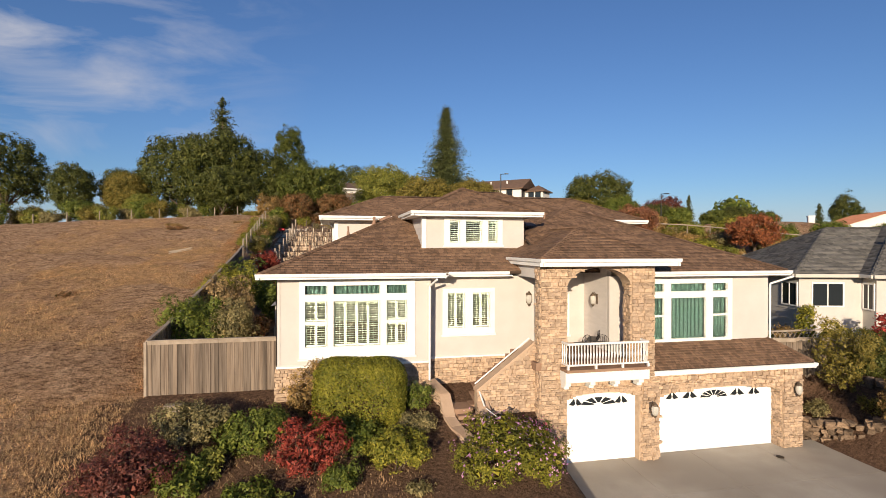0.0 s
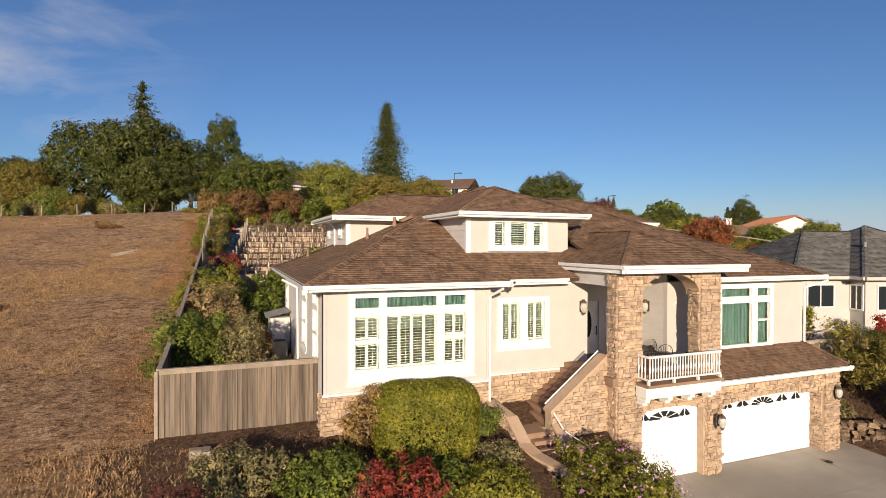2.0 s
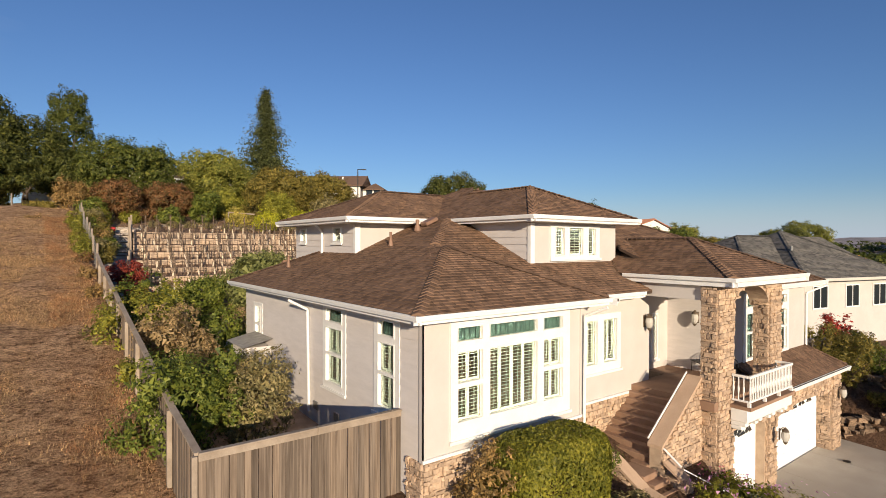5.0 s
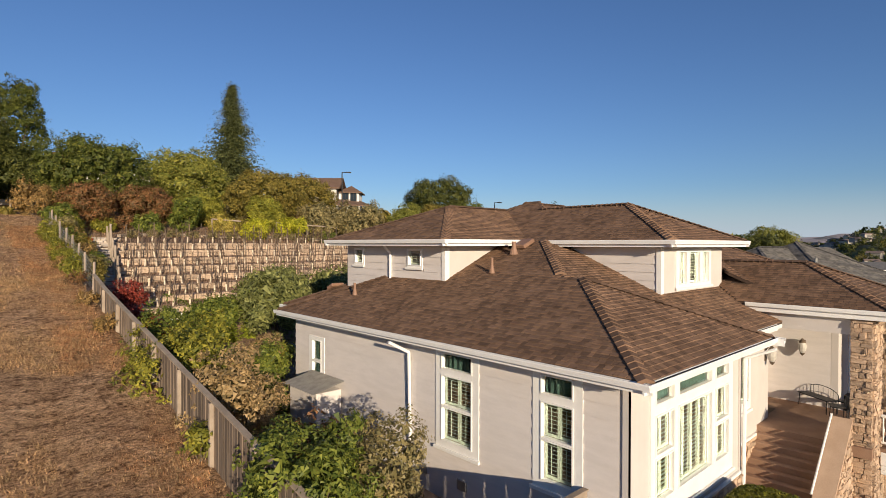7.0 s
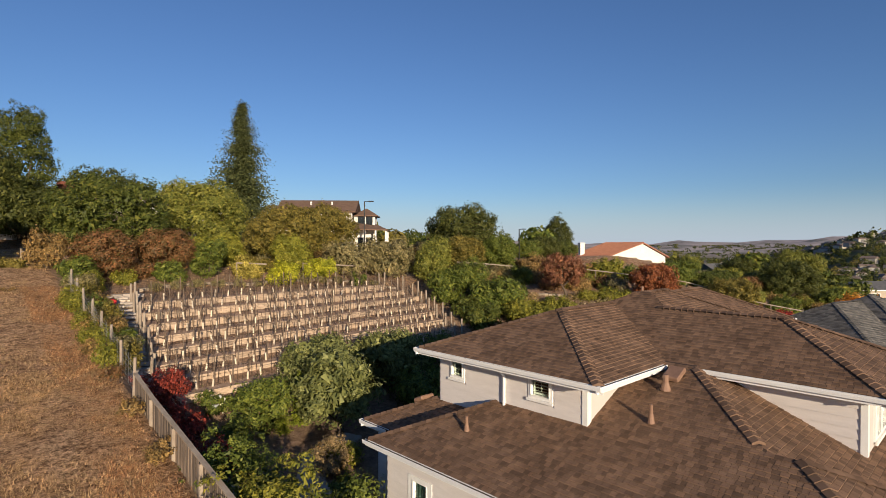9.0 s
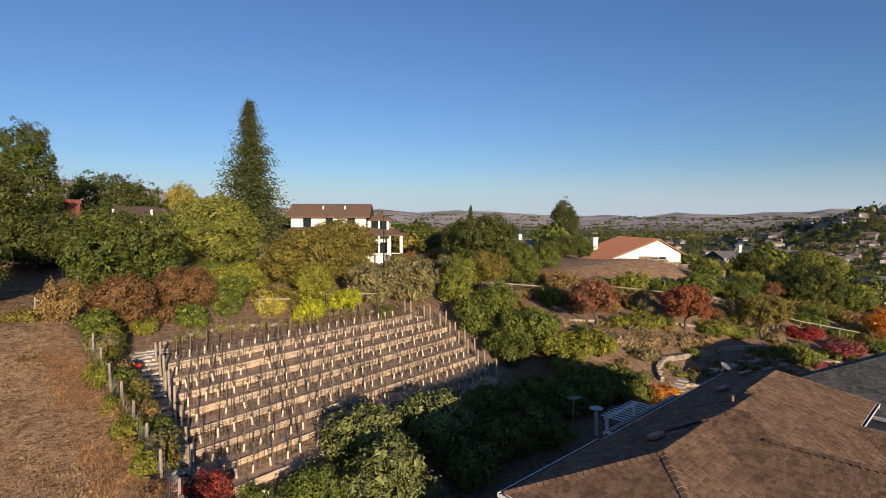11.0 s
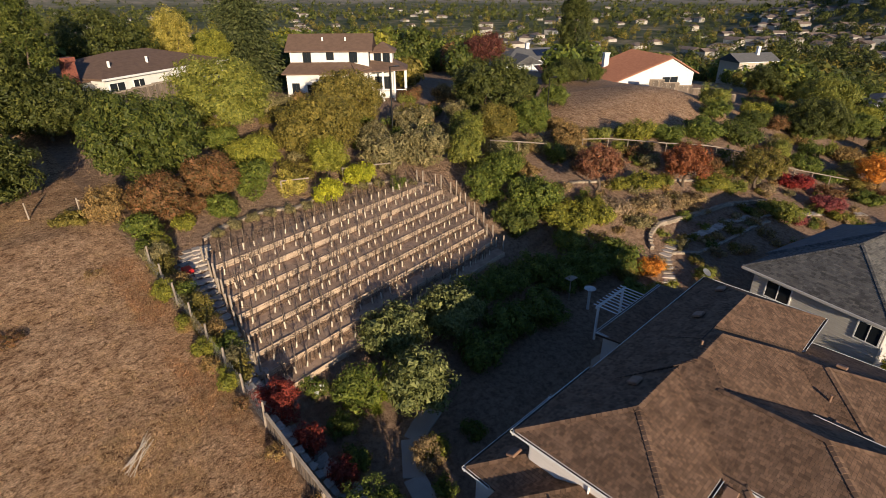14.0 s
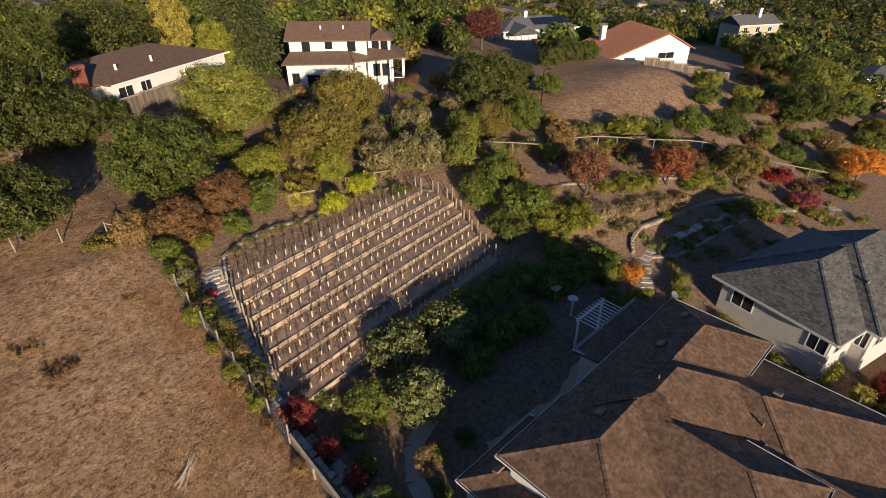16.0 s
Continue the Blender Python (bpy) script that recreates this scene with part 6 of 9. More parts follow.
for a, b, out in (((0, 0), (3.4, 0), (0, -1)), ((0, 0), (0, 9.8), (-1, 0)), ((3.4, -1), (14.6, -1), (0, -1)), ((3.4, -1), (3.4, -0.1), (-1, 0))):
    o0, o1 = (out[0] * 0.12, out[1] * 0.12)
    part("gutter", Shape().soft(min(a[0], b[0], a[0] + o0), max(a[0], b[0], a[0] + o0), min(a[1], b[1], a[1] + o1), max(a[1], b[1], a[1] + o1), 6.52, 6.71, 0.02, NX), GREY_WALL, next_house)
for x, w in ((2.1, 1.6),):
    add_window(next_house, NX, x, 4.95, w, 1.2, 0.56)
for x in (5.4, 8.6, 11.5):
    add_window(next_house, NX, x, 4.85, 1.3, 1.3, -0.44)
NL = NX @ Matrix.Translation((0.6, 0, 0)) @ Matrix.Rotation(radians(-90), 4, "Z")
for y, w in ((1.4, 1.3), (7.2, 1.7)):
    add_window(next_house, NL, -y, 4.95, w, 1.2, 0.0)
N2 = NX @ Matrix.Translation((4.0, 0, 0)) @ Matrix.Rotation(radians(-90), 4, "Z")
add_window(next_house, N2, -0.1, 4.85, 0.7, 1.3, 0.0)
nl = Shape()
for k in range(12):
    z = 3.0 + 0.28 * k
    nl.box(0.575, 0.6, 0.62, 9.1, z, z + 0.03, NX)
part("lap_siding", nl, GREY_WALL, next_house)
part("roof_vent", Shape().tube(NX @ Vector((6.4, 2.0, 8.2)), NX @ Vector((6.4, 2.0, 8.65)), 0.09), GALVANISED, nr)
# lattice screen and fence between the houses
lat = thing("lattice_screen", "brown timber lattice screen between the houses", "fence")
for k in range(14):
    for sgn in (-1, 1):
        x = 19.6 + 0.28 * k
        part("lath", Shape().box(-0.012, 0.012, 21.96 + 0.012 * sgn, 21.97 + 0.012 * sgn, 0, 1.45, Matrix.Translation((x + (0.5 if sgn < 0 else -0.5), 0, 2.9)) @ Matrix.Rotation(sgn * radians(-38), 4, "Y")), RAIL_WOOD, lat)
part("rail", Shape().soft(19.0, 23.9, 21.93, 22.01, 4.05, 4.13, 0.006).soft(19.0, 23.9, 21.93, 22.01, 2.85, 2.93, 0.006), RAIL_WOOD, lat)
board_fence("screen_fence", (19.0, 21.6), (24.0, 20.2), ([0, 1], [3.9, 4.0]), "short weathered board fence between the houses")

# white two-storey house on the hill
A = local((23.0, 90.9, 12.4), -41.7)
white_house = thing("white_house", "white two-storey hilltop house with brown roof and porch", "house")
part("wall", Shape().box(0.4, 10.6, 0.4, 6.6, -2, 5.4, A), WHITE_WALL, white_house)
part("wall", Shape().box(0.2, 8.2, -2.0, 0.4, -2, 3.0, A), WHITE_WALL, white_house)
part("wall", Shape().box(10.6, 13.6, 2.6, 6.2, -2, 5.0, A), WHITE_WALL, white_house)
rf = Shape()
top = hip_top(rf, A, 0.4, 10.6, 0.4, 6.6, 5.4, 0.5, 0.55, True)
part("roof", rf, BROWN_ROOF, white_house)
part("gable", Shape().add([A @ Vector(q) for q in ((10.6, 0.4, 5.3), (10.6, 6.6, 5.3), (10.6, 3.5, 6.85))], [(0, 1, 2)]), WHITE_WALL, white_house)
rf = Shape()
hip_top(rf, A, 10.9, 13.6, 2.6, 6.2, 5.0, 0.5, 0.45)
part("roof", rf, BROWN_ROOF, white_house)
part("porch_roof", Shape().slab([A @ Vector(q) for q in ((-0.3, -2.5, 2.9), (9.0, -2.5, 2.9), (8.2, 0.4, 3.95), (0.4, 0.4, 3.95))], 0.14), BROWN_ROOF, white_house)
part("porch_roof", Shape().slab([A @ Vector(q) for q in ((8.4, -1.6, 2.9), (15.6, 1.0, 2.9), (13.6, 3.4, 3.8), (10.6, 2.4, 3.9))], 0.14), BROWN_ROOF, white_house)
part("porch_roof", Shape().slab([A @ Vector(q) for q in ((15.6, 1.0, 2.9), (15.6, 5.8, 2.9), (13.6, 5.4, 3.8), (13.6, 3.4, 3.8))], 0.14), BROWN_ROOF, white_house)
part("porch_roof", Shape().slab([A @ Vector(q) for q in ((8.2, 0.4, 3.95), (9.0, -1.8, 3.05), (10.9, 0.4, 3.3), (10.6, 2.4, 3.9))], 0.14), BROWN_ROOF, white_house)
for x, y in ((9.2, -1.1), (10.8, -0.5), (12.4, 0.1), (13.9, 0.6), (15.3, 1.3), (15.3, 3.3), (15.3, 5.4)):
    part("porch_post", Shape().soft(x - 0.12, x + 0.12, y - 0.12, y + 0.12, -1.5, 2.85, 0.02, A), WHITE, white_house)
part("porch_rail", Shape().box(9.2, 15.3, 0.55, 0.61, 0.3, 0.4, A).box(15.27, 15.33, 0.6, 5.4, 0.3, 0.4, A).box(15.27, 15.33, 0.6, 5.4, -0.6, -0.5, A), WHITE, white_house)
for x, w in ((2.6, 0.9), (5.6, 0.8), (8.6, 0.9)):
    add_window(white_house, A, x, 3.95 + (0.35 if w < 0.9 else 0), w, 1.35 if w > 0.8 else 1.0, 0.4, frame_mat=BLACK_METAL)
for x, w, z, h in ((1.3, 0.8, 0.4, 1.2), (3.8, 1.9, -1.2, 2.6), (6.3, 1.1, 0.2, 1.4)):
    add_window(white_house, A, x, z, w, h, -2.0, frame_mat=BLACK_METAL)
AR = A @ Matrix.Translation((10.6, 0, 0)) @ Matrix.Rotation(radians(90), 4, "Z")
add_window(white_house, AR, 1.5, 3.6, 0.9, 1.5, 0, frame_mat=BLACK_METAL)
for x in (11.6, 12.8):
    add_window(white_house, A, x, 3.6, 0.8, 1.2, 2.6, frame_mat=BLACK_METAL)
    add_window(white_house, A, x, 0.2, 0.8, 1.5, 2.6, frame_mat=BLACK_METAL)
for x in (4.5, 7.5):
    part("vent_pipe", Shape().tube(A @ Vector((x, 2.0, 6.0)), A @ Vector((x, 2.0, 6.9)), 0.12), WHITE, white_house)

# the other hill houses
hb, mb = simple_house("ranch_house", "low brown-roofed ranch house with brick chimney behind trees", (0.4, 85.7, 14.3), 25, 16.5, 11.4, 3.0, 0.27, WHITE_WALL, BROWN_ROOF, windows=((1.4, 0.9, 1.7, 1.5), (4.0, 1.1, 1.3, 1.3), (10.5, 0.9, 1.6, 1.3)))
part("wing_wall", Shape().box(-6.5, -0.01, 2.2, 9.4, -1.8, 2.8, mb), WHITE_WALL, hb)
wing = Shape()
hip_top(wing, mb, -6.5, 1.2, 2.2, 9.4, 2.78, 0.3)
part("wing_roof", wing, BROWN_ROOF, hb)
part("chimney", Shape().soft(-2.35, -1.3, 1.35, 2.19, -1.8, 4.95, 0.03, mb).soft(-2.43, -1.22, 1.27, 2.26, 4.7, 5.1, 0.03, mb), BRICK, hb)
for vx, vy in ((2.6, 2.0), (7.2, 1.9)):
    part("vent_pipe", Shape().tube(mb @ Vector((vx, vy, 3.4)), mb @ Vector((vx, vy, 4.25)), 0.14), WHITE, hb)
board_fence("yard_fence", (0.2, 83.5), (8.4, 86.8), ([0, 1], [16.25, 16.6]), "dark board fence below the ranch house", 0.28)
# white gabled house with tile roof; its gable looks at the vineyard
D = local((75.6, 75.0, 7.8), -30)
tile_house = thing("tile_roof_house", "white stucco house with terracotta tile roof beyond the mound", "house")
part("wall", Shape().box(0.5, 18.0, 0, 13, -2.5, 1.5, D), WHITE_WALL, tile_house)
part("gable", Shape().add([D @ Vector(q) for q in ((0.5, 0, 1.4), (18.0, 0, 1.4), (18.0, 0, 3.2), (13.0, 0, 5.7), (0.5, 13, 1.4), (18.0, 13, 1.4), (18.0, 13, 3.2), (13.0, 13, 5.7))],
                          [(0, 1, 2, 3), (7, 6, 5, 4), (0, 3, 7, 4), (1, 5, 6, 2), (3, 2, 6, 7)]), WHITE_WALL, tile_house)
part("roof", Shape().slab([D @ Vector(q) for q in ((-0.6, -0.5, 1.25), (-0.6, 13.5, 1.25), (13.0, 13.5, 5.95), (13.0, -0.5, 5.95))][::-1], 0.2), TILE_ROOF, tile_house)
part("roof", Shape().slab([D @ Vector(q) for q in ((13.0, -0.5, 5.95), (13.0, 13.5, 5.95), (18.8, 13.5, 3.05), (18.8, -0.5, 3.05))][::-1], 0.2), TILE_ROOF, tile_house)
ribs = Shape()
for k in range(35):
    y = -0.4 + 0.4 * k
    ribs.add([D @ Vector(q) for q in ((-0.6, y, 1.26), (-0.6, y + 0.1, 1.38), (-0.6, y + 0.2, 1.26), (13.0, y, 5.96), (13.0, y + 0.1, 6.08), (13.0, y + 0.2, 5.96))], [(0, 3, 4, 1), (1, 4, 5, 2)])
tagged(part("tile_ribs", ribs, TILE_ROOF, tile_house), kind="stuff")
part("roof", Shape().slab([D @ Vector(q) for q in ((-8.0, 6.0, 1.6), (0.6, 6.0, 1.6), (0.6, 13.0, 3.6), (-8.0, 13.0, 3.6))], 0.2), TILE_ROOF, tile_house)
part("wall", Shape().box(-7.6, 0, 6.5, 13, -2, 1.7, D), WHITE_WALL, tile_house)
add_window(tile_house, D, 13.2, 1.5, 3.2, 1.0, 0.0)
part("gable_vent", Shape().box(12.7, 13.3, -0.04, 0.0, 3.9, 4.7, D), WHITE, tile_house)
part("door", Shape().box(3.4, 4.2, -0.04, 0.0, -1.2, 0.8, D), DARK_GLASS, tile_house)
part("chimney", Shape().soft(5.0, 6.0, 9.6, 10.5, 2.5, 5.9, 0.04, D).soft(4.9, 6.1, 9.5, 10.6, 5.7, 5.92, 0.03, D), WHITE_WALL, tile_house)
board_fence("yard_fence", (77.6, 67.6), (87.0, 56.5), ([0, 1], [gz(77.6, 67.6) + 1.5, gz(87, 56.5) + 1.5]), "pale board fence along the far edge of the mound", 0.35)
hc, mc = simple_house("solar_house", "pale blue house with solar panels and white gabled porch", (81.0, 102.2, 7.2), -24, 18, 9, 3.4, 0.42, BLUE_WALL, SLATE_ROOF, windows=((9, 1, 1.6, 1.4), (13, 1, 1.6, 1.4), (16, 1, 1.2, 1.4)))
for k in range(6):
    part("solar_panel", Shape().slab([mc @ Vector(q) for q in ((8.0 + 1.45 * k, 1.0, 4.22), (9.35 + 1.45 * k, 1.0, 4.22), (9.35 + 1.45 * k, 3.4, 5.22), (8.0 + 1.45 * k, 3.4, 5.22))], 0.06), SOLAR, hc)
pr = Shape()
hip_top(pr, mc @ Matrix.Rotation(radians(90), 4, "Z"), -3.2, 2.5, -6.6, -1.0, 3.2, 0.5, 0.4, True)
part("porch_roof", pr, SLATE_ROOF, hc)
part("gable", Shape().add([mc @ Vector(q) for q in ((1.0, -3.2, 3.1), (6.6, -3.2, 3.1), (3.8, -3.2, 4.5))], [(0, 1, 2)]), WHITE, hc)
for x in (1.2, 3.0, 4.7, 6.4):
    part("porch_post", Shape().soft(x - 0.13, x + 0.13, -3.1, -2.84, -1, 3.1, 0.02, mc), WHITE, hc)
part("chimney", Shape().soft(6.8, 7.6, 4, 4.7, 4, 6.6, 0.03, mc), WHITE, hc)
simple_house("tan_house", "tan two-storey house with dark roof in the valley", (156, 80, 0.2), -30, 13, 8, 5.6, 0.45, TAN_WALL, SLATE_ROOF, True, windows=((2, 3.6, 1.2, 1.3), (6, 3.6, 1.2, 1.3), (10, 3.6, 1.2, 1.3), (3, 0.8, 1.2, 1.3)), chimney=(8, 3.0, 9.4, WHITE))
simple_house("dark_roof_house", "low dark-roofed house further down the slope", (120, 42, 1.5), -50, 18, 9, 3.0, 0.3, TAN_WALL, SLATE_ROOF, windows=((5, 1, 1.5, 1.2), (12, 1, 1.5, 1.2)))
simple_house("white_cottage", "white cottage with grey roof down the slope", (98, 20, 2.4), -60, 12, 8, 3.0, 0.35, WHITE_WALL, SLATE_ROOF, windows=((3, 1, 1.4, 1.2), (8, 1, 1.4, 1.2)))
simple_house("beige_house", "beige house among trees beyond the ranch house", (8, 128, 10), -35, 14, 8, 3.4, 0.4, TAN_WALL, BROWN_ROOF, windows=((4, 1, 1.5, 1.3), (9, 1, 1.5, 1.3)))


def street_lamp(x, y, top):
    L = thing("street_lamp", "tall dark street lamp with a flat arm", "street lamp", "street lamps")
    z = gz(x, y)
    part("pole", Shape().tube((x, y, z - 0.2), (x, y, top), 0.09, 0.06, 8), BLACK_METAL, L)
    part("arm", Shape().tube((x, y, top - 0.05), (x + 0.9, y - 0.3, top), 0.04, 0.04, 6), BLACK_METAL, L)
    part("head", Shape().soft(0, 0.6, -0.14, 0.14, -0.06, 0.05, 0.02, local((x + 0.4, y - 0.15, top), -18)), BLACK_METAL, L)


street_lamp(22.8, 69.2, 17.9)
street_lamp(43.5, 64.0, 15.2)
street_lamp(72.0, 97.0, 15.4)


# ---- plants ----
def leaf_points(rng, lobes, count, size, long=1.7, deep=0.66, clump=40):
    """Leaves in many small tufts over a set of lobes (rows of x, y, z, radius across, radius up), with larger dark leaves within."""
    lobes = np.asarray(lobes, float)
    area = lobes[:, 3] * (lobes[:, 3] + lobes[:, 4])
    tufts = max(8, count // clump)
    inner = count // 7
    which = rng.choice(len(lobes), tufts + inner, p=area / area.sum())
    d = rng.normal(size=(tufts + inner, 3))
    d /= np.linalg.norm(d, axis=1, keepdims=True)
    shell = np.concatenate([deep + (1.04 - deep) * rng.random(tufts) ** 0.45, 0.40 + 0.34 * rng.random(inner)])
    shell *= 1 + 0.12 * np.sin(5 * d[:, 0] + 7 * d[:, 2] + which) * np.cos(6 * d[:, 1] + 2 * which)
    out = np.flatnonzero(rng.random(tufts) < 0.16)
    shell[out] = rng.uniform(1.0, 1.1, len(out))
    rad = np.stack([lobes[which, 3], lobes[which, 3], lobes[which, 4]], 1)
    c = lobes[which, :3] + d * rad * shell[:, None]
    keep = np.ones(len(c), bool)
    for k in range(len(lobes)):
        q = (c - lobes[k, :3]) / np.array([lobes[k, 3], lobes[k, 3], lobes[k, 4]])
        keep &= (which == k) | ((q ** 2).sum(1) > 0.45)
    tuft = np.arange(tufts + inner) < tufts
    ct, dt, ci, di = c[keep & tuft], d[keep & tuft], c[keep & ~tuft], d[keep & ~tuft]
    # leaves of each tuft lie round its centre, flattened along the crown's surface
    n = len(ct) * clump
    ct, dt = np.repeat(ct, clump, 0), np.repeat(dt, clump, 0)
    wide = np.repeat(rng.uniform(0.7, 1.35, n // clump), clump)[:, None]
    off = rng.normal(size=(n, 3)) * size * 1.75 * wide
    off -= dt * (off * dt).sum(1, keepdims=True) * 0.4
    c, d = np.concatenate([ct + off, ci]), np.concatenate([dt + off / (size * 3.0), di])
    n, big = len(c), np.arange(len(c)) >= n
    nrm = d * 0.9 + rng.normal(size=(n, 3)) * 0.5 + np.array([0, 0, 0.3])
    nrm /= np.linalg.norm(nrm, axis=1, keepdims=True)
    t = np.cross(nrm, rng.normal(size=(n, 3)))
    t /= np.linalg.norm(t, axis=1, keepdims=True)
    b = np.cross(nrm, t)
    s = size * rng.uniform(0.6, 1.35, n) * np.where(big, 1.9, 1)
    L, W = (t * (s * long / 2)[:, None]), (b * (s / 2)[:, None])
    lean = W * rng.uniform(-0.7, 0.7, n)[:, None]
    return np.stack([c - L + W * 0.9, c + L + lean, c - L - W * 0.9], 1).reshape(-1, 3)


def leaf_mesh(name, *form, **more):
    v = leaf_points(*form, **more)
    return fast_mesh(name, v, np.arange(len(v)).reshape(-1, 3))


LEAF = {
    "oak": foliage("oak_leaf", (0.018, 0.028, 0.009), (0.041, 0.055, 0.017), (0.078, 0.092, 0.028)),
    "green": foliage("garden_leaf", (0.030, 0.050, 0.012), (0.066, 0.095, 0.022), (0.12, 0.15, 0.035)),
    "lightgreen": foliage("light_leaf", (0.05, 0.068, 0.016), (0.10, 0.122, 0.03), (0.17, 0.185, 0.05)),
    "lime": foliage("lime_leaf", (0.06, 0.078, 0.014), (0.125, 0.145, 0.026), (0.20, 0.21, 0.045)),
    "chartreuse": foliage("chartreuse_leaf", (0.10, 0.125, 0.012), (0.20, 0.235, 0.022), (0.31, 0.335, 0.04)),
    "yellow": foliage("yellow_leaf", (0.10, 0.105, 0.028), (0.20, 0.195, 0.055), (0.31, 0.29, 0.09)),
    "yellowgreen": foliage("yellow_green_leaf", (0.05, 0.065, 0.014), (0.11, 0.125, 0.024), (0.20, 0.205, 0.040)),
    "rust": foliage("rust_leaf", (0.045, 0.042, 0.021), (0.098, 0.063, 0.034), (0.16, 0.083, 0.049)),
    "orange": foliage("orange_leaf", (0.19, 0.085, 0.018), (0.34, 0.15, 0.03), (0.44, 0.23, 0.05)),
    "redmaple": foliage("red_maple_leaf", (0.075, 0.036, 0.020), (0.14, 0.054, 0.032), (0.22, 0.09, 0.046)),
    "redgrey": foliage("dull_red_leaf", (0.07, 0.045, 0.030), (0.135, 0.064, 0.046), (0.20, 0.10, 0.07)),
    "burgundy": foliage("burgundy_leaf", (0.06, 0.012, 0.014), (0.16, 0.024, 0.026), (0.27, 0.045, 0.042)),
    "redbush": foliage("red_shrub_leaf", (0.05, 0.013, 0.013), (0.125, 0.026, 0.024), (0.22, 0.05, 0.042)),
    "crimson": foliage("crimson_leaf", (0.08, 0.026, 0.034), (0.15, 0.042, 0.055), (0.22, 0.075, 0.085)),
    "smoke": foliage("smoke_bush_leaf", (0.03, 0.014, 0.016), (0.075, 0.030, 0.032), (0.14, 0.055, 0.05)),
    "olive": foliage("olive_leaf", (0.045, 0.060, 0.026), (0.092, 0.116, 0.048), (0.16, 0.19, 0.092)),
    "olivebrown": foliage("olive_brown_leaf", (0.045, 0.048, 0.014), (0.10, 0.094, 0.026), (0.16, 0.145, 0.045)),
    "greyshrub": foliage("grey_green_leaf", (0.06, 0.064, 0.036), (0.125, 0.122, 0.07), (0.20, 0.19, 0.12)),
    "drybrown": foliage("dry_leaf", (0.075, 0.06, 0.03), (0.15, 0.112, 0.055), (0.25, 0.185, 0.09)),
    "tan": foliage("tan_leaf", (0.09, 0.076, 0.046), (0.17, 0.14, 0.088), (0.26, 0.21, 0.14)),
    "lavender": foliage("lavender_leaf", (0.09, 0.08, 0.062), (0.17, 0.145, 0.115), (0.25, 0.205, 0.18)),
    "hedge": foliage("hedge_leaf", (0.044, 0.056, 0.010), (0.092, 0.106, 0.018), (0.15, 0.158, 0.028)),
    "cypress": foliage("cypress_leaf", (0.045, 0.068, 0.010), (0.10, 0.135, 0.018), (0.16, 0.20, 0.03)),
    "conifer": foliage("conifer_needle", (0.018, 0.028, 0.013), (0.044, 0.060, 0.028), (0.084, 0.104, 0.050)),
    "purple_flower": foliage("purple_petal", (0.20, 0.11, 0.30), (0.34, 0.20, 0.46), (0.46, 0.32, 0.56)),
    "pink_flower": foliage("pink_petal", (0.42, 0.06, 0.18), (0.60, 0.14, 0.30), (0.72, 0.30, 0.42)),
    "white_flower": foliage("white_petal", (0.55, 0.52, 0.38), (0.70, 0.68, 0.55), (0.8, 0.78, 0.7)),
    "liveoak": foliage("live_oak_leaf", (0.021, 0.034, 0.009), (0.045, 0.065, 0.016), (0.088, 0.105, 0.029)),
    "stem": BARK,
}


def trunk_shape(rng, h, r, tips, split):
    """A tapered, slightly bent trunk that divides towards the given tips."""
    s = Shape()
    p, n = Vector((0, 0, -0.3)), 4
    bend = Vector((rng.uniform(-1, 1), rng.uniform(-1, 1), 0)) * 0.06 * h
    prev = r
    for k in range(n):
        q = Vector((0, 0, split * (k + 1) / n)) + bend * math.sin(math.pi * (k + 1) / n)
        rr = r * (1 - 0.35 * (k + 1) / n)
        s.tube(p, q, prev, rr, 8, False)
        p, prev = q, rr
    for t in tips:
        t = Vector(t)
        mid = p.lerp(t, 0.5) + Vector((rng.uniform(-1, 1), rng.uniform(-1, 1), 0)) * 0.05 * h
        s.tube(p, mid, prev * 0.6, prev * 0.4, 6, False)
        s.tube(mid, t, prev * 0.4, prev * 0.12, 6, False)
    return s


PLANT_SEED = [100]


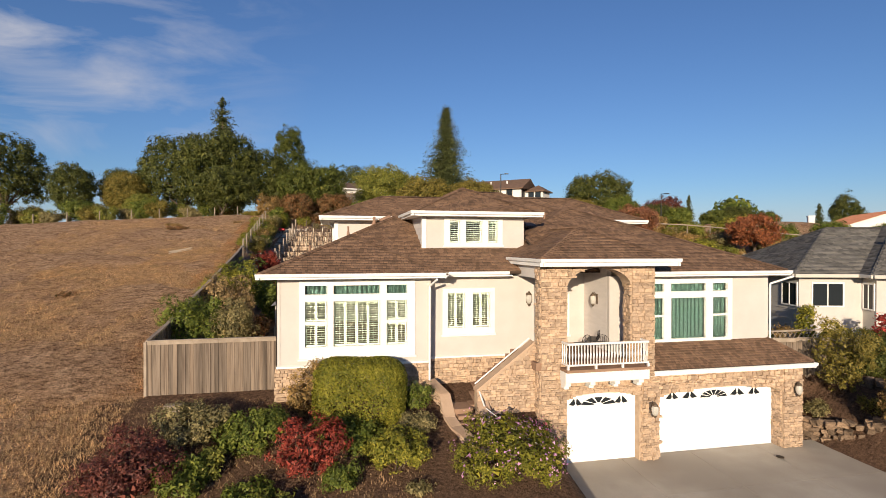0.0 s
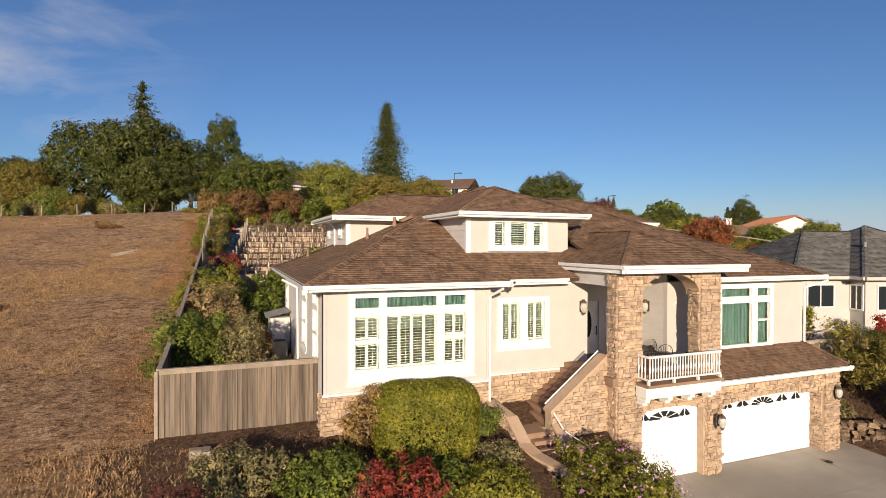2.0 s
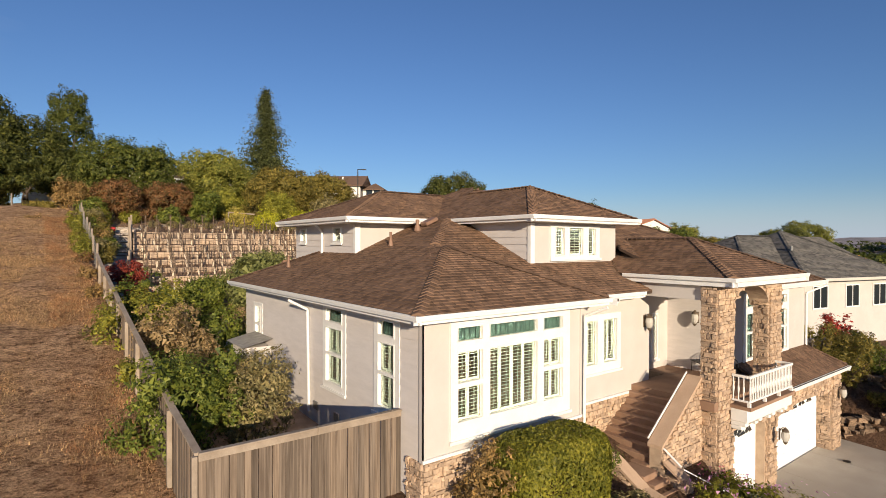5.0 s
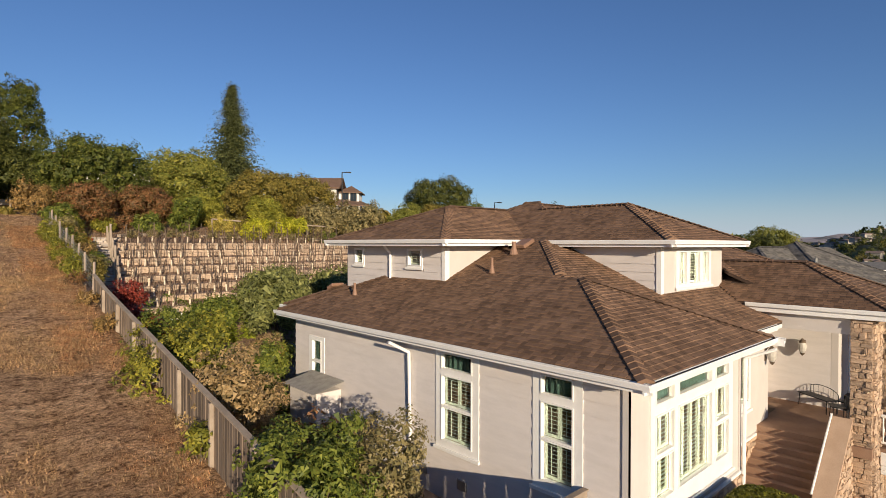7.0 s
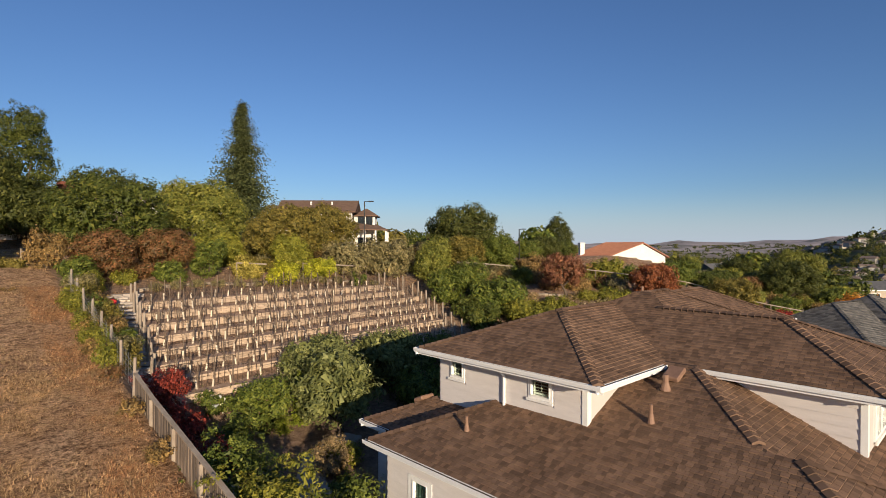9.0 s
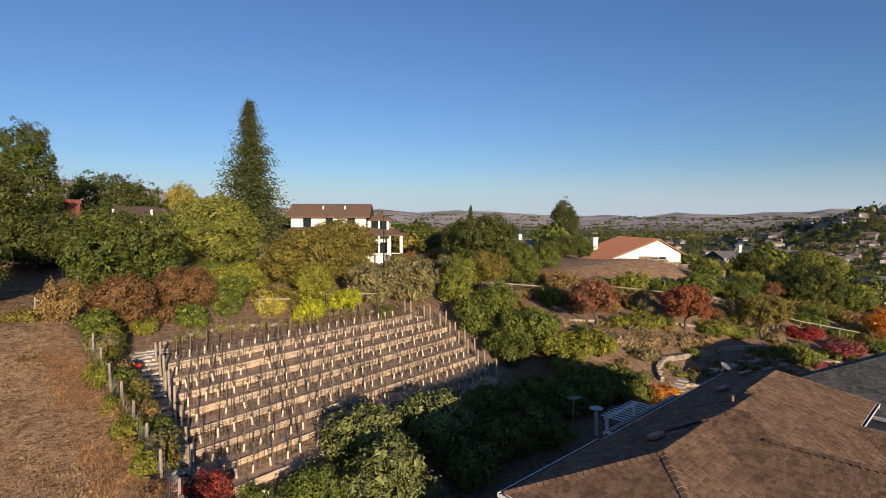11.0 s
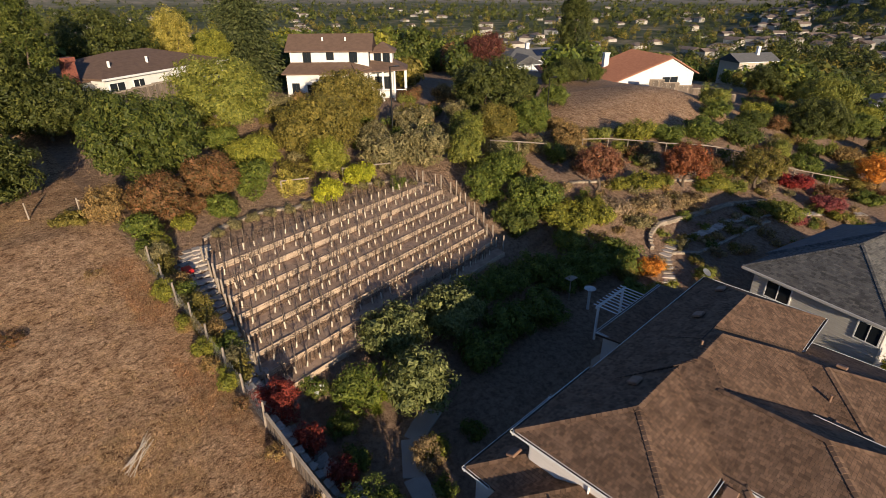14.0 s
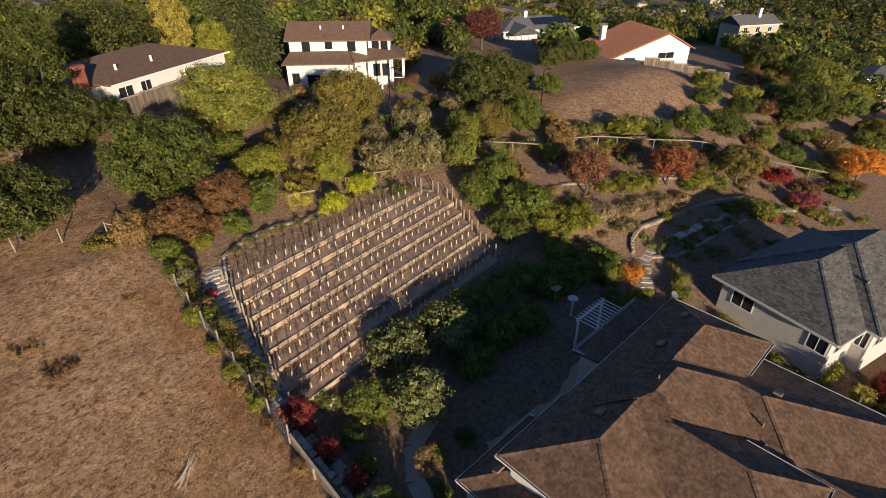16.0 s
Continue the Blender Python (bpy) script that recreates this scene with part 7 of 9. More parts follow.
def tree(kind, label, x, y, r, h, leaf=None, clear=0.22, density=1.0, group="", name="tree", z=None):
    """Trunk, limbs and a lobed crown of many leaves. r: crown radius, h: full height."""
    PLANT_SEED[0] += 1
    rng = np.random.default_rng(PLANT_SEED[0])
    o = thing(name, label, "tree" if name.endswith("tree") else "shrub", group, (x, y, gz(x, y) - 0.05 if z is None else z))
    leaf = leaf or float(np.clip(0.015 * r + 0.068, 0.085, 0.155))
    ch = h * (1 - clear)
    lobes = [(0, 0, h * clear + ch * 0.5, r * 0.80, ch * 0.45)]
    m = 15 + int(2 * r)
    for k in range(m):
        a = 2.39996 * k + rng.uniform(-0.25, 0.25)
        up = (k + 0.5) / m * 1.7 - 0.75
        ring = math.sqrt(max(0.05, 1 - up * up)) if up > -0.6 else 0.75
        lr = r * rng.uniform(0.24, 0.40)
        lobes.append((r * 0.72 * ring * math.cos(a) * rng.uniform(0.86, 1.08), r * 0.72 * ring * math.sin(a) * rng.uniform(0.86, 1.08), h * clear + ch * (0.5 + 0.40 * up), lr, lr * min(1.0, ch / (2 * r)) * rng.uniform(0.8, 1.05)))
    surf = sum(4 * math.pi * l[3] * (l[3] + l[4]) / 2 for l in lobes) * 0.42
    count = int(np.clip(density * surf / (leaf * leaf * 0.42), 900, 24000))
    part("crown", leaf_mesh("crown", rng, lobes, count, leaf), LEAF[kind], o)
    tips = [tuple(0.8 * q for q in l[:2]) + (l[2],) for l in lobes[1:14:2]]
    part("trunk", trunk_shape(rng, h, max(0.04, 0.028 * h + 0.02 * r), tips, h * max(clear, 0.12)), BARK, o, smooth=True)
    return o


def shrub(kind, label, x, y, r, h, leaf=None, density=1.0, flowers=None, group="", name="shrub", z=None, long=1.7):
    """A low many-stemmed bush with leaves to the ground."""
    PLANT_SEED[0] += 1
    rng = np.random.default_rng(PLANT_SEED[0])
    o = thing(name, label, "shrub", group, (x, y, gz(x, y) - 0.06 if z is None else z))
    leaf = leaf or float(np.clip(0.036 * r + 0.042, 0.05, 0.14))
    lobes = [(0, 0, h * 0.42, r * 0.7, h * 0.44)]
    m = 6 + int(2 * r)
    for k in range(m):
        a = 2 * math.pi * (k + rng.uniform(-0.35, 0.35)) / m
        up = rng.uniform(0.25, 0.75)
        lr = rng.uniform(0.30, 0.48)
        lobes.append((r * 0.58 * math.cos(a), r * 0.58 * math.sin(a), h * up, r * lr, h * 0.5 * rng.uniform(0.38, 0.6)))
    surf = sum(4 * math.pi * l[3] * (l[3] + l[4]) / 2 for l in lobes) * 0.5
    count = int(np.clip(0.72 * density * surf / (leaf * leaf * 0.42), 500, 11000))
    part("foliage", leaf_mesh("foliage", rng, lobes, count, leaf, long=long), LEAF[kind], o)
    st = Shape()
    for k in range(7):
        a = rng.uniform(0, 6.28)
        l = lobes[rng.integers(len(lobes))]
        st.tube((0.1 * r * math.cos(a), 0.1 * r * math.sin(a), -0.1), (l[0] * 0.9, l[1] * 0.9, l[2]), 0.012 + 0.01 * r, 0.006, 5, False)
    part("branchwork", st, BARK, o)
    if flowers:
        top = [(a, b, c + e * 0.25, d * 1.02, e * 0.9) for a, b, c, d, e in lobes]
        tagged(part("flowers", leaf_mesh("flowers", rng, top, flowers[1], flowers[2], long=1.1, deep=0.98, clump=3), LEAF[flowers[0]], o), kind="stuff")
    return o


def scrub(kind, label, places, leaf=0.09, density=0.6):
    """Many low bushes that nobody could count, as one object. Places: rows of x, y, radius, height."""
    PLANT_SEED[0] += 1
    rng = np.random.default_rng(PLANT_SEED[0])
    V = []
    for x, y, r, h in places:
        lobes = [(0, 0, h * 0.42, r * 0.7, h * 0.44)]
        for k in range(6):
            a = 2 * math.pi * (k + rng.uniform(-0.35, 0.35)) / 6
            lobes.append((r * 0.58 * math.cos(a), r * 0.58 * math.sin(a), h * rng.uniform(0.25, 0.75), r * rng.uniform(0.3, 0.48), h * rng.uniform(0.19, 0.3)))
        surf = sum(2 * math.pi * l[3] * (l[3] + l[4]) for l in lobes) * 0.5
        count = int(np.clip(0.72 * density * surf / (leaf * leaf * 0.42), 300, 4000))
        V.append(leaf_points(rng, lobes, count, leaf) + np.array([x, y, gz(x, y) - 0.06]))
    V = np.concatenate(V)
    me = fast_mesh("scrub", V, np.arange(len(V)).reshape(-1, 3))
    me.materials.append(LEAF[kind])
    return tagged(new("scrub", me), label, "shrubs", kind="stuff")


def conifer(label, x, y, r, h, clear=0.06, lean=0.0, kind="conifer", ragged=0.35, tiers=34, per=15, size=0.125, power=0.8):
    """Whorls of drooping branches that shorten to the tip."""
    PLANT_SEED[0] += 1
    rng = np.random.default_rng(PLANT_SEED[0])
    o = thing("conifer_tree", label, "tree", at=(x, y, gz(x, y) - 0.1))
    V, n_leaf = [], 0
    st = Shape()
    for k in range(tiers):
        f = k / (tiers - 1)
        z = h * (clear + (1 - clear) * f)
        rr = r * (1 - f) ** power * (1 if f > 0.12 else 0.75) + 0.12
        nb = int(8 + 7 * (1 - f))
        for b in range(nb):
            a = rng.uniform(0, 2 * math.pi)
            ln = rr * rng.choice((1 - ragged, 1 - 0.5 * ragged, 1.0, 1.0 + 0.35 * ragged)) * rng.uniform(0.9, 1.1)
            lift = rng.uniform(-0.9, 0.9) * h / tiers
            dirv = np.array([math.cos(a), math.sin(a), -0.18 + 0.35 * f])
            side = np.array([-math.sin(a), math.cos(a), 0.0])
            for s in range(per):
                u = (s + rng.uniform(0.2, 1)) / per
                c = np.array([0, 0, z + lift]) + dirv * ln * u + np.array([0, 0, -0.10 * ln * u * u]) + rng.normal(size=3) * 0.09 * r * 0.5
                w = size * r * (1.15 - 0.6 * u) * rng.uniform(0.7, 1.3) * (0.4 + 0.6 * (1 - f))
                t = dirv * 0.8 + side * rng.uniform(-1, 1) + np.array([0, 0, rng.uniform(-1.1, 0.2)])
                t /= np.linalg.norm(t)
                q = np.cross(t, rng.normal(size=3))
                q /= np.linalg.norm(q)
                V += [c - t * w, c + q * w * 0.46, c + t * w, c - q * w * 0.46]
                n_leaf += 1
    me = fast_mesh("needles", np.array(V), np.arange(4 * n_leaf).reshape(-1, 4))
    part("needles", me, LEAF[kind], o)
    part("trunk", st.tube((0, 0, -0.3), (0, 0, h * 0.97), 0.022 * h, 0.03, 8, False), BARK, o)
    return o


# front garden
def clipped_hedge(label, x, y, z, half_x, half_y, h):
    """A hedge sheared to a rounded block."""
    rng = np.random.default_rng(77)
    o = thing("clipped_hedge", label, "hedge", at=(x, y, z))
    n = 42000
    q = rng.uniform(-1, 1, (n, 3))
    q[np.arange(n), rng.integers(0, 3, n)] = rng.choice((-1.0, 1.0), n)
    s = q / (np.abs(q) ** 3.6).sum(1, keepdims=True) ** (1 / 3.6)
    d = s ** 3
    d /= np.linalg.norm(d, axis=1, keepdims=True)
    c = s * np.array([half_x, half_y, h / 2]) * (0.90 + 0.10 * rng.random((n, 1)) ** 0.5) + np.array([0, 0, h / 2])
    c += d * 0.05 * np.sin(2.3 * c[:, :1] + 1.7 * c[:, 2:]) 
    nrm = d + rng.normal(size=(n, 3)) * 0.5
    nrm /= np.linalg.norm(nrm, axis=1, keepdims=True)
    t = np.cross(nrm, rng.normal(size=(n, 3)))
    t /= np.linalg.norm(t, axis=1, keepdims=True)
    b = np.cross(nrm, t)
    w = rng.uniform(0.016, 0.034, (n, 1))
    v = np.stack([c - t * w * 1.5 + b * w, c + t * w * 1.5, c - t * w * 1.5 - b * w], 1).reshape(-1, 3)
    part("foliage", fast_mesh("foliage", v, np.arange(3 * n).reshape(-1, 3)), LEAF["hedge"], o)
    k = Shape()
    for i in range(8):
        a = 0.785 * i
        k.tube((0.3 * math.cos(a), 0.2 * math.sin(a), -0.2), (half_x * 0.7 * math.cos(a), half_y * 0.7 * math.sin(a), h * 0.7), 0.03, 0.01, 5, False)
    part("branchwork", k, BARK, o)
    return o


clipped_hedge("clipped rounded yellow-green hedge before the bay window", 1.08, 19.0, 1.75, 1.66, 0.95, 2.52)
shrub("drybrown", "thin dry twiggy bush beside the clipped hedge", -0.75, 19.25, 0.8, 2.0, 0.05, 0.7)
shrub("redbush", "dark red-leaved bush in the mulch bed", -0.55, 16.3, 1.2, 2.0, 0.05, 0.42)
shrub("smoke", "dark purple-brown smoke bush on the slope", -5.2, 16.1, 1.5, 1.7, 0.045, 0.5)
for x, y, r, h, k, lab in ((-2.3, 17.5, 1.15, 1.4, "green", "loose green garden bush on the slope"), (0.35, 15.4, 0.6, 0.9, "green", "small round green bush in the bed"), (-2.1, 15.4, 0.8, 0.6, "green", "low green ground bush in the bed"),
                           (3.1, 19.2, 0.6, 1.1, "green", "green bush beside the garden wall"), (2.05, 16.2, 1.05, 1.35, "yellowgreen", "yellow-green bush beside the garden wall"), (-3.3, 16.5, 0.45, 0.9, "lightgreen", "small pale upright bush in the mulch"),
                           (2.95, 17.8, 0.7, 0.8, "greyshrub", "low grey-green bush at the garden wall"), (2.5, 15.0, 0.42, 0.36, "greyshrub", "small silvery bush in the mulch"), (-4.2, 18.2, 1.15, 1.3, "greyshrub", "dusky grey-green bush on the slope")):
    shrub(k, lab, x, y, r, h, 0.05, 0.8)
shrub("green", "dark green bush in shade on the slope", -4.0, 15.9, 0.8, 1.0)
shrub("green", "round green bush low in the bed", 1.2, 17.2, 0.7, 0.9)
shrub("green", "leafy green bush under the hedge", 0.2, 17.6, 0.8, 0.9)
shrub("lightgreen", "low pale bush in the bed", -1.5, 14.6, 0.6, 0.6)
shrub("hedge", "big green bush sprinkled with purple flowers by the steps", 5.45, 15.5, 1.95, 1.6, 0.05, 1.5, flowers=("purple_flower", 480, 0.075))
shrub("green", "pink-flowering bush beside the garage", 7.0, 17.75, 0.85, 1.05, 0.045, 0.8, flowers=("pink_flower", 420, 0.065), z=1.0)
# east side of the drive
shrub("olivebrown", "large dark bush on the bank beside the driveway", 22.0, 19.1, 1.35, 3.1, 0.055, 0.55)
shrub("oak", "dark bush between the houses", 24.4, 19.8, 1.4, 2.6, 0.06)
tree("drybrown", "small thin-leaved tree on the bank beside the drive", 21.2, 15.6, 1.1, 2.6, 0.06, 0.25, 0.6, name="small_tree")
shrub("yellow", "yellow-leaved bush by the house next door", 24.6, 22.0, 0.75, 2.3, 0.08)
shrub("drybrown", "bare twiggy rose by the house next door", 22.6, 22.8, 0.8, 2.0, 0.05, 0.35)
shrub("burgundy", "dark red bush by the house next door", 26.3, 20.7, 1.0, 2.6, 0.09)
shrub("redmaple", "scarlet-leaved vine at the corner next door", 27.6, 21.2, 0.7, 2.2, 0.09)
shrub("yellowgreen", "yellow climbing bush at the wall next door", 25.0, 24.0, 0.55, 2.6, 0.08)
for k in range(7):
    shrub("lightgreen", "low green bush along the wall next door", 24.6 - 0.9 * 0.26 + 0.24 * k * 1.15, 25.0 + 1.15 * k, 0.5, 0.7, group="bushes along the wall")
for x, y, r, h, k in ((20.9, 19.4, 0.55, 0.7, "greyshrub"), (21.7, 17.6, 0.6, 0.8, "olivebrown"), (23.2, 17.0, 0.8, 1.3, "drybrown"), (22.9, 15.0, 0.7, 0.9, "greyshrub"), (24.6, 16.6, 0.9, 1.5, "olivebrown"), (20.3, 20.8, 0.5, 0.8, "green"), (25.6, 18.4, 1.0, 1.8, "green")):
    shrub(k, "scrubby bush among the rocks of the bank", x, y, r, h, 0.05, 0.7, group="rock bank bushes")
# side yard
shrub("green", "bright green spreading bush leaning over the fence", -5.75, 25.0, 1.55, 3.2, 0.06, 1.0, z=3.05)
shrub("tan", "tan-leaved bushy shrub beside the fence", -5.2, 30.3, 1.6, 3.5, 0.06, 0.9, z=3.3)
shrub("yellowgreen", "yellow-green climber spilling over the fence", -5.7, 33.4, 1.9, 3.9, 0.065, 1.0, z=3.4)
shrub("green", "loose olive-green bush behind the climber", -5.0, 36.9, 1.9, 4.1, 0.06, 1.0, z=3.9)
shrub("greyshrub", "grey-green twiggy shrub by the house wall", -4.1, 24.9, 1.15, 3.0, 0.055, 0.7, z=3.05)
shrub("rust", "rust-red low shrub under the side windows", -4.1, 27.6, 1.35, 2.5, 0.07, 1.0, z=3.1)
shrub("green", "leafy green bush at the back corner of the house", -3.1, 33.2, 1.15, 2.9, 0.08, 1.0, z=3.5)
shrub("tan", "feathery tan grass clump near the walk", -0.6, 38.2, 0.9, 1.5, 0.05, 0.6)
shrub("yellowgreen", "yellow-green tuft growing through the fence", -6.55, 28.6, 0.45, 1.1, 0.07)
for x, y, r, h in ((-4.95, 44.7, 1.25, 2.9), (-4.6, 42.2, 0.85, 2.3), (-4.4, 39.6, 0.8, 1.7)):
    shrub("redbush", "burgundy barberry bush beside the path", x, y, r, h, 0.06, 0.8, z=gz(-4.6, y) + 0.1, group="barberry bushes")
for k in range(13):
    y = 46.4 + 1.0 * k
    shrub(("olivebrown", "greyshrub", "green", "drybrown", "olivebrown")[k % 5], "scrubby green bush along the wire fence", -5.75 + 0.1 * (k % 3), y, 0.72 + 0.12 * (k % 3), 1.35 + 0.2 * (k % 2), z=gz(-6.5, y) - 0.75, group="fence bushes")
for x, y, r, h in ((-6.7, 45.5, 0.5, 1.3), (-6.65, 48.2, 0.6, 1.2), (-6.7, 50.5, 0.45, 1.0), (-6.65, 53.2, 0.6, 1.5)):
    shrub("yellowgreen", "yellow-green weed pushing through the wire fence", x, y, r, h, 0.06, group="green fence weeds")
for k in range(6):
    y = 38.0 + 3.1 * k
    shrub(("drybrown", "drybrown", "rust")[k % 3], "dry weedy tuft at the foot of the fence", -6.75, y, 0.5, 0.7, 0.05, 0.5, group="fence weeds")
# back yard
for x, y, r, h in ((3.0, 45.2, 2.0, 3.0), (7.2, 44.6, 2.3, 3.2), (1.5, 41.0, 1.75, 3.9)):
    tree("olive", "grey-green olive tree in the back yard", x, y, r, h, 0.13, 0.12, 1.0, "olive trees", "olive_tree")
shrub("green", "rounded green bush among the olives", -0.9, 43.4, 1.35, 2.4, 0.09)
for x, y, r, h in ((0.65, 42.9, 0.55, 2.5), (-0.45, 42.4, 0.38, 1.5)):
    conifer("bright green pointed cypress in the back yard", x, y, r, h, 0.02, kind="cypress", ragged=0.1, tiers=26)
shrub("green", "white rose bush at the corner of the vines", -2.4, 45.3, 0.8, 1.1, 0.06, 0.7, flowers=("white_flower", 26, 0.12))
shrub("yellowgreen", "small yellow-green bush in the yard bed", 0.1, 38.4, 0.8, 0.9)
for x, y, r, h in ((7.0, 41.6, 1.7, 2.3), (10.6, 42.2, 1.9, 2.6), (13.2, 41.6, 1.7, 2.2), (13.4, 45.2, 1.8, 2.2), (18.0, 43.6, 2.0, 2.4), (20.4, 43.0, 2.0, 2.4), (23.4, 41.8, 1.9, 2.2), (10.4, 45.4, 1.6, 2.2), (16.4, 45.2, 1.7, 2.2)):
    shrub("green", "dense dark green hedge bush behind the patio", x, y, r, h, 0.11, group="yard hedge")
for x, y, r, h in ((2.6, 38.0, 0.7, 0.6), (-1.0, 36.6, 0.6, 0.6), (-3.4, 37.8, 0.7, 0.9), (-3.2, 40.4, 0.8, 1.0), (-2.6, 42.6, 0.8, 1.1)):
    shrub("green", "low green bedding bush near the walk", x, y, r, h, group="bedding bushes")
# above the vines
for x, y, r, h, k, lab in ((0.8, 63.6, 2.2, 3.4, "rust", "rust-leaved small tree above the vines"), (-3.5, 62.3, 2.05, 3.3, "rust", "rust-leaved small tree above the vines"),
                           (5.9, 67.2, 2.4, 2.8, "lime", "lime-green small tree behind the vines"), (10.5, 62.8, 1.7, 3.5, "lime", "lime-green small tree behind the vines"), (8.2, 77.0, 4.7, 7.2, "lightgreen", "tall yellow-green tree before the hilltop houses"),
                           (15.3, 94.8, 2.3, 8.5, "lime", "tall light green tree between the hilltop houses")):
    tree(k, lab, x, y, r, h, clear=0.12)
for x, y, r, h, k, lab in ((3.4, 62.3, 1.45, 3.3, "green", "upright green bush above the vines"), (0.4, 61.0, 1.15, 1.5, "green", "low green bush above the vines"), (14.6, 58.4, 0.7, 1.3, "green", "small upright bush at the top of the vines"),
                           (6.3, 62.0, 1.4, 1.7, "yellow", "pale yellow bush above the vines"), (8.0, 59.2, 1.25, 2.0, "chartreuse", "bright chartreuse bush above the vines"), (12.0, 60.5, 1.5, 2.2, "chartreuse", "bright chartreuse bush above the vines"),
                           (16.0, 61.9, 2.4, 3.6, "greyshrub", "tall grey twiggy bush behind the vines"), (19.8, 60.8, 2.3, 3.9, "greyshrub", "tall grey twiggy bush behind the vines"), (-4.8, 58.4, 0.7, 1.5, "yellowgreen", "small bush at the top of the path"),
                           (-6.5, 62.6, 1.3, 2.6, "drybrown", "dry grey bush by the pasture corner"), (6.0, 73.3, 1.8, 2.2, "green", "low green bush behind the vines"),
                           (15.7, 81.8, 2.5, 2.3, "greyshrub", "grey scrubby bush below the white house"), (18.6, 67.2, 2.0, 2.2, "greyshrub", "grey scrubby bush behind the vines"), (17.4, 71.6, 1.8, 2.0, "drybrown", "dry brown bush on the slope below the white house"),
                           (10.2, 71.6, 1.7, 1.8, "olivebrown", "olive-brown bush on the slope"), (24.6, 68.2, 2.4, 3.0, "greyshrub", "grey scrubby bush beyond the vines"), (27.5, 71.6, 2.2, 2.6, "olivebrown", "olive-brown bush beyond the vines"), (20.6, 84.0, 1.7, 1.6, "drybrown", "dry bush before the white house"), (35.0, 80.6, 1.8, 1.8, "rust", "rusty bush beside the white house"), (38.6, 77.4, 2.0, 2.4, "drybrown", "dry bush beside the white house")):
    shrub(k, lab, x, y, r, h)
for k in range(13):
    x = -1.2 + 1.45 * k
    y = float(np.interp(x, [-2, 0, 3, 5.5, 8.6, 12, 15.5, 18], [58.2, 59.1, 59.5, 58.9, 59.9, 59.8, 58.9, 57.1]))
    shrub("greyshrub", "small clipped dome bush along the stone edging", x, y, 0.52, 0.66, 0.05, group="dome bushes")
for x, y, r, h, lab in ((12.0, 66.4, 3.9, 5.7, "broad olive-brown tree behind the vines"), (20.0, 73.2, 3.8, 6.0, "broad olive-brown tree below the white house"), (30.5, 61.4, 2.6, 4.0, "olive-brown bush by the rail fence")):
    tree("olivebrown", lab, x, y, r, h, clear=0.08)
for x, y, r, h, lab in ((-12.2, 68.2, 3.5, 5.8, "dark oak at the top of the pasture"), (-15.2, 81.5, 6.6, 12.0, "massive round oak on the hilltop"), (-9.6, 82.0, 4.6, 9.4, "dark oak on the hilltop"), (-21.5, 88.0, 6.8, 12.6, "broad dark oak behind the hilltop oak"),
                        (78.6, 42.4, 4.6, 6.2, "dense dark tree beyond the garden"), (35.8, 66.6, 4.8, 7.6, "dark round oak beyond the garden"), (47.4, 71.4, 2.6, 3.5, "dark green tree beside the mound"), (65.0, 75.5, 2.8, 4.0, "dark tree beside the tile-roofed house"), (-5.6, 82.0, 4.4, 5.6, "dark spreading oak before the ranch house"), (-1.0, 83.0, 1.7, 3.4, "dark oak beside the ranch house")):
    tree("oak", lab, x, y, r, h, 0.19 if r > 5 else None, 0.1, 1.2)
tree("liveoak", "round green oak above the vineyard", -2.0, 68.0, 4.2, 7.2, clear=0.06)
# garden bank to the east
for x, y, r, h, k, lab in ((30.1, 48.3, 2.3, 4.4, "redgrey", "dull red maple in the garden bank"), (40.2, 44.3, 2.5, 4.5, "redmaple", "red-orange maple tree in the garden bank"), (66.1, 31.7, 2.9, 4.4, "orange", "orange autumn tree at the garden edge"),
                           (50.0, 40.4, 2.9, 4.3, "olivebrown", "olive-brown tree at the rail fence"), (89.3, 44.0, 4.4, 8.6, "lightgreen", "tall light tree down the slope"), (63.9, 93.0, 3.9, 7.0, "smoke", "burgundy plum tree beyond the white house")):
    tree(k, lab, x, y, r, h, clear=0.3, density=0.55)
for x, y, r, h, k in ((43.2, 75.6, 3.2, 4.6, "lightgreen"), (60.5, 75.0, 2.2, 3.2, "liveoak"), (69.4, 74.4, 2.4, 3.4, "liveoak"), (35.3, 60.4, 2.3, 4.4, "green"), (40.6, 65.0, 1.9, 2.8, "olivebrown"), (47.6, 66.0, 2.0, 2.8, "green"), (113.3, 51.0, 5.8, 5.5, "lightgreen"), (108.3, 41.8, 3.3, 5.0, "lime")):
    tree(k, "leafy small tree along the edge of the mound", x, y, r, h, clear=0.1, group="mound trees")
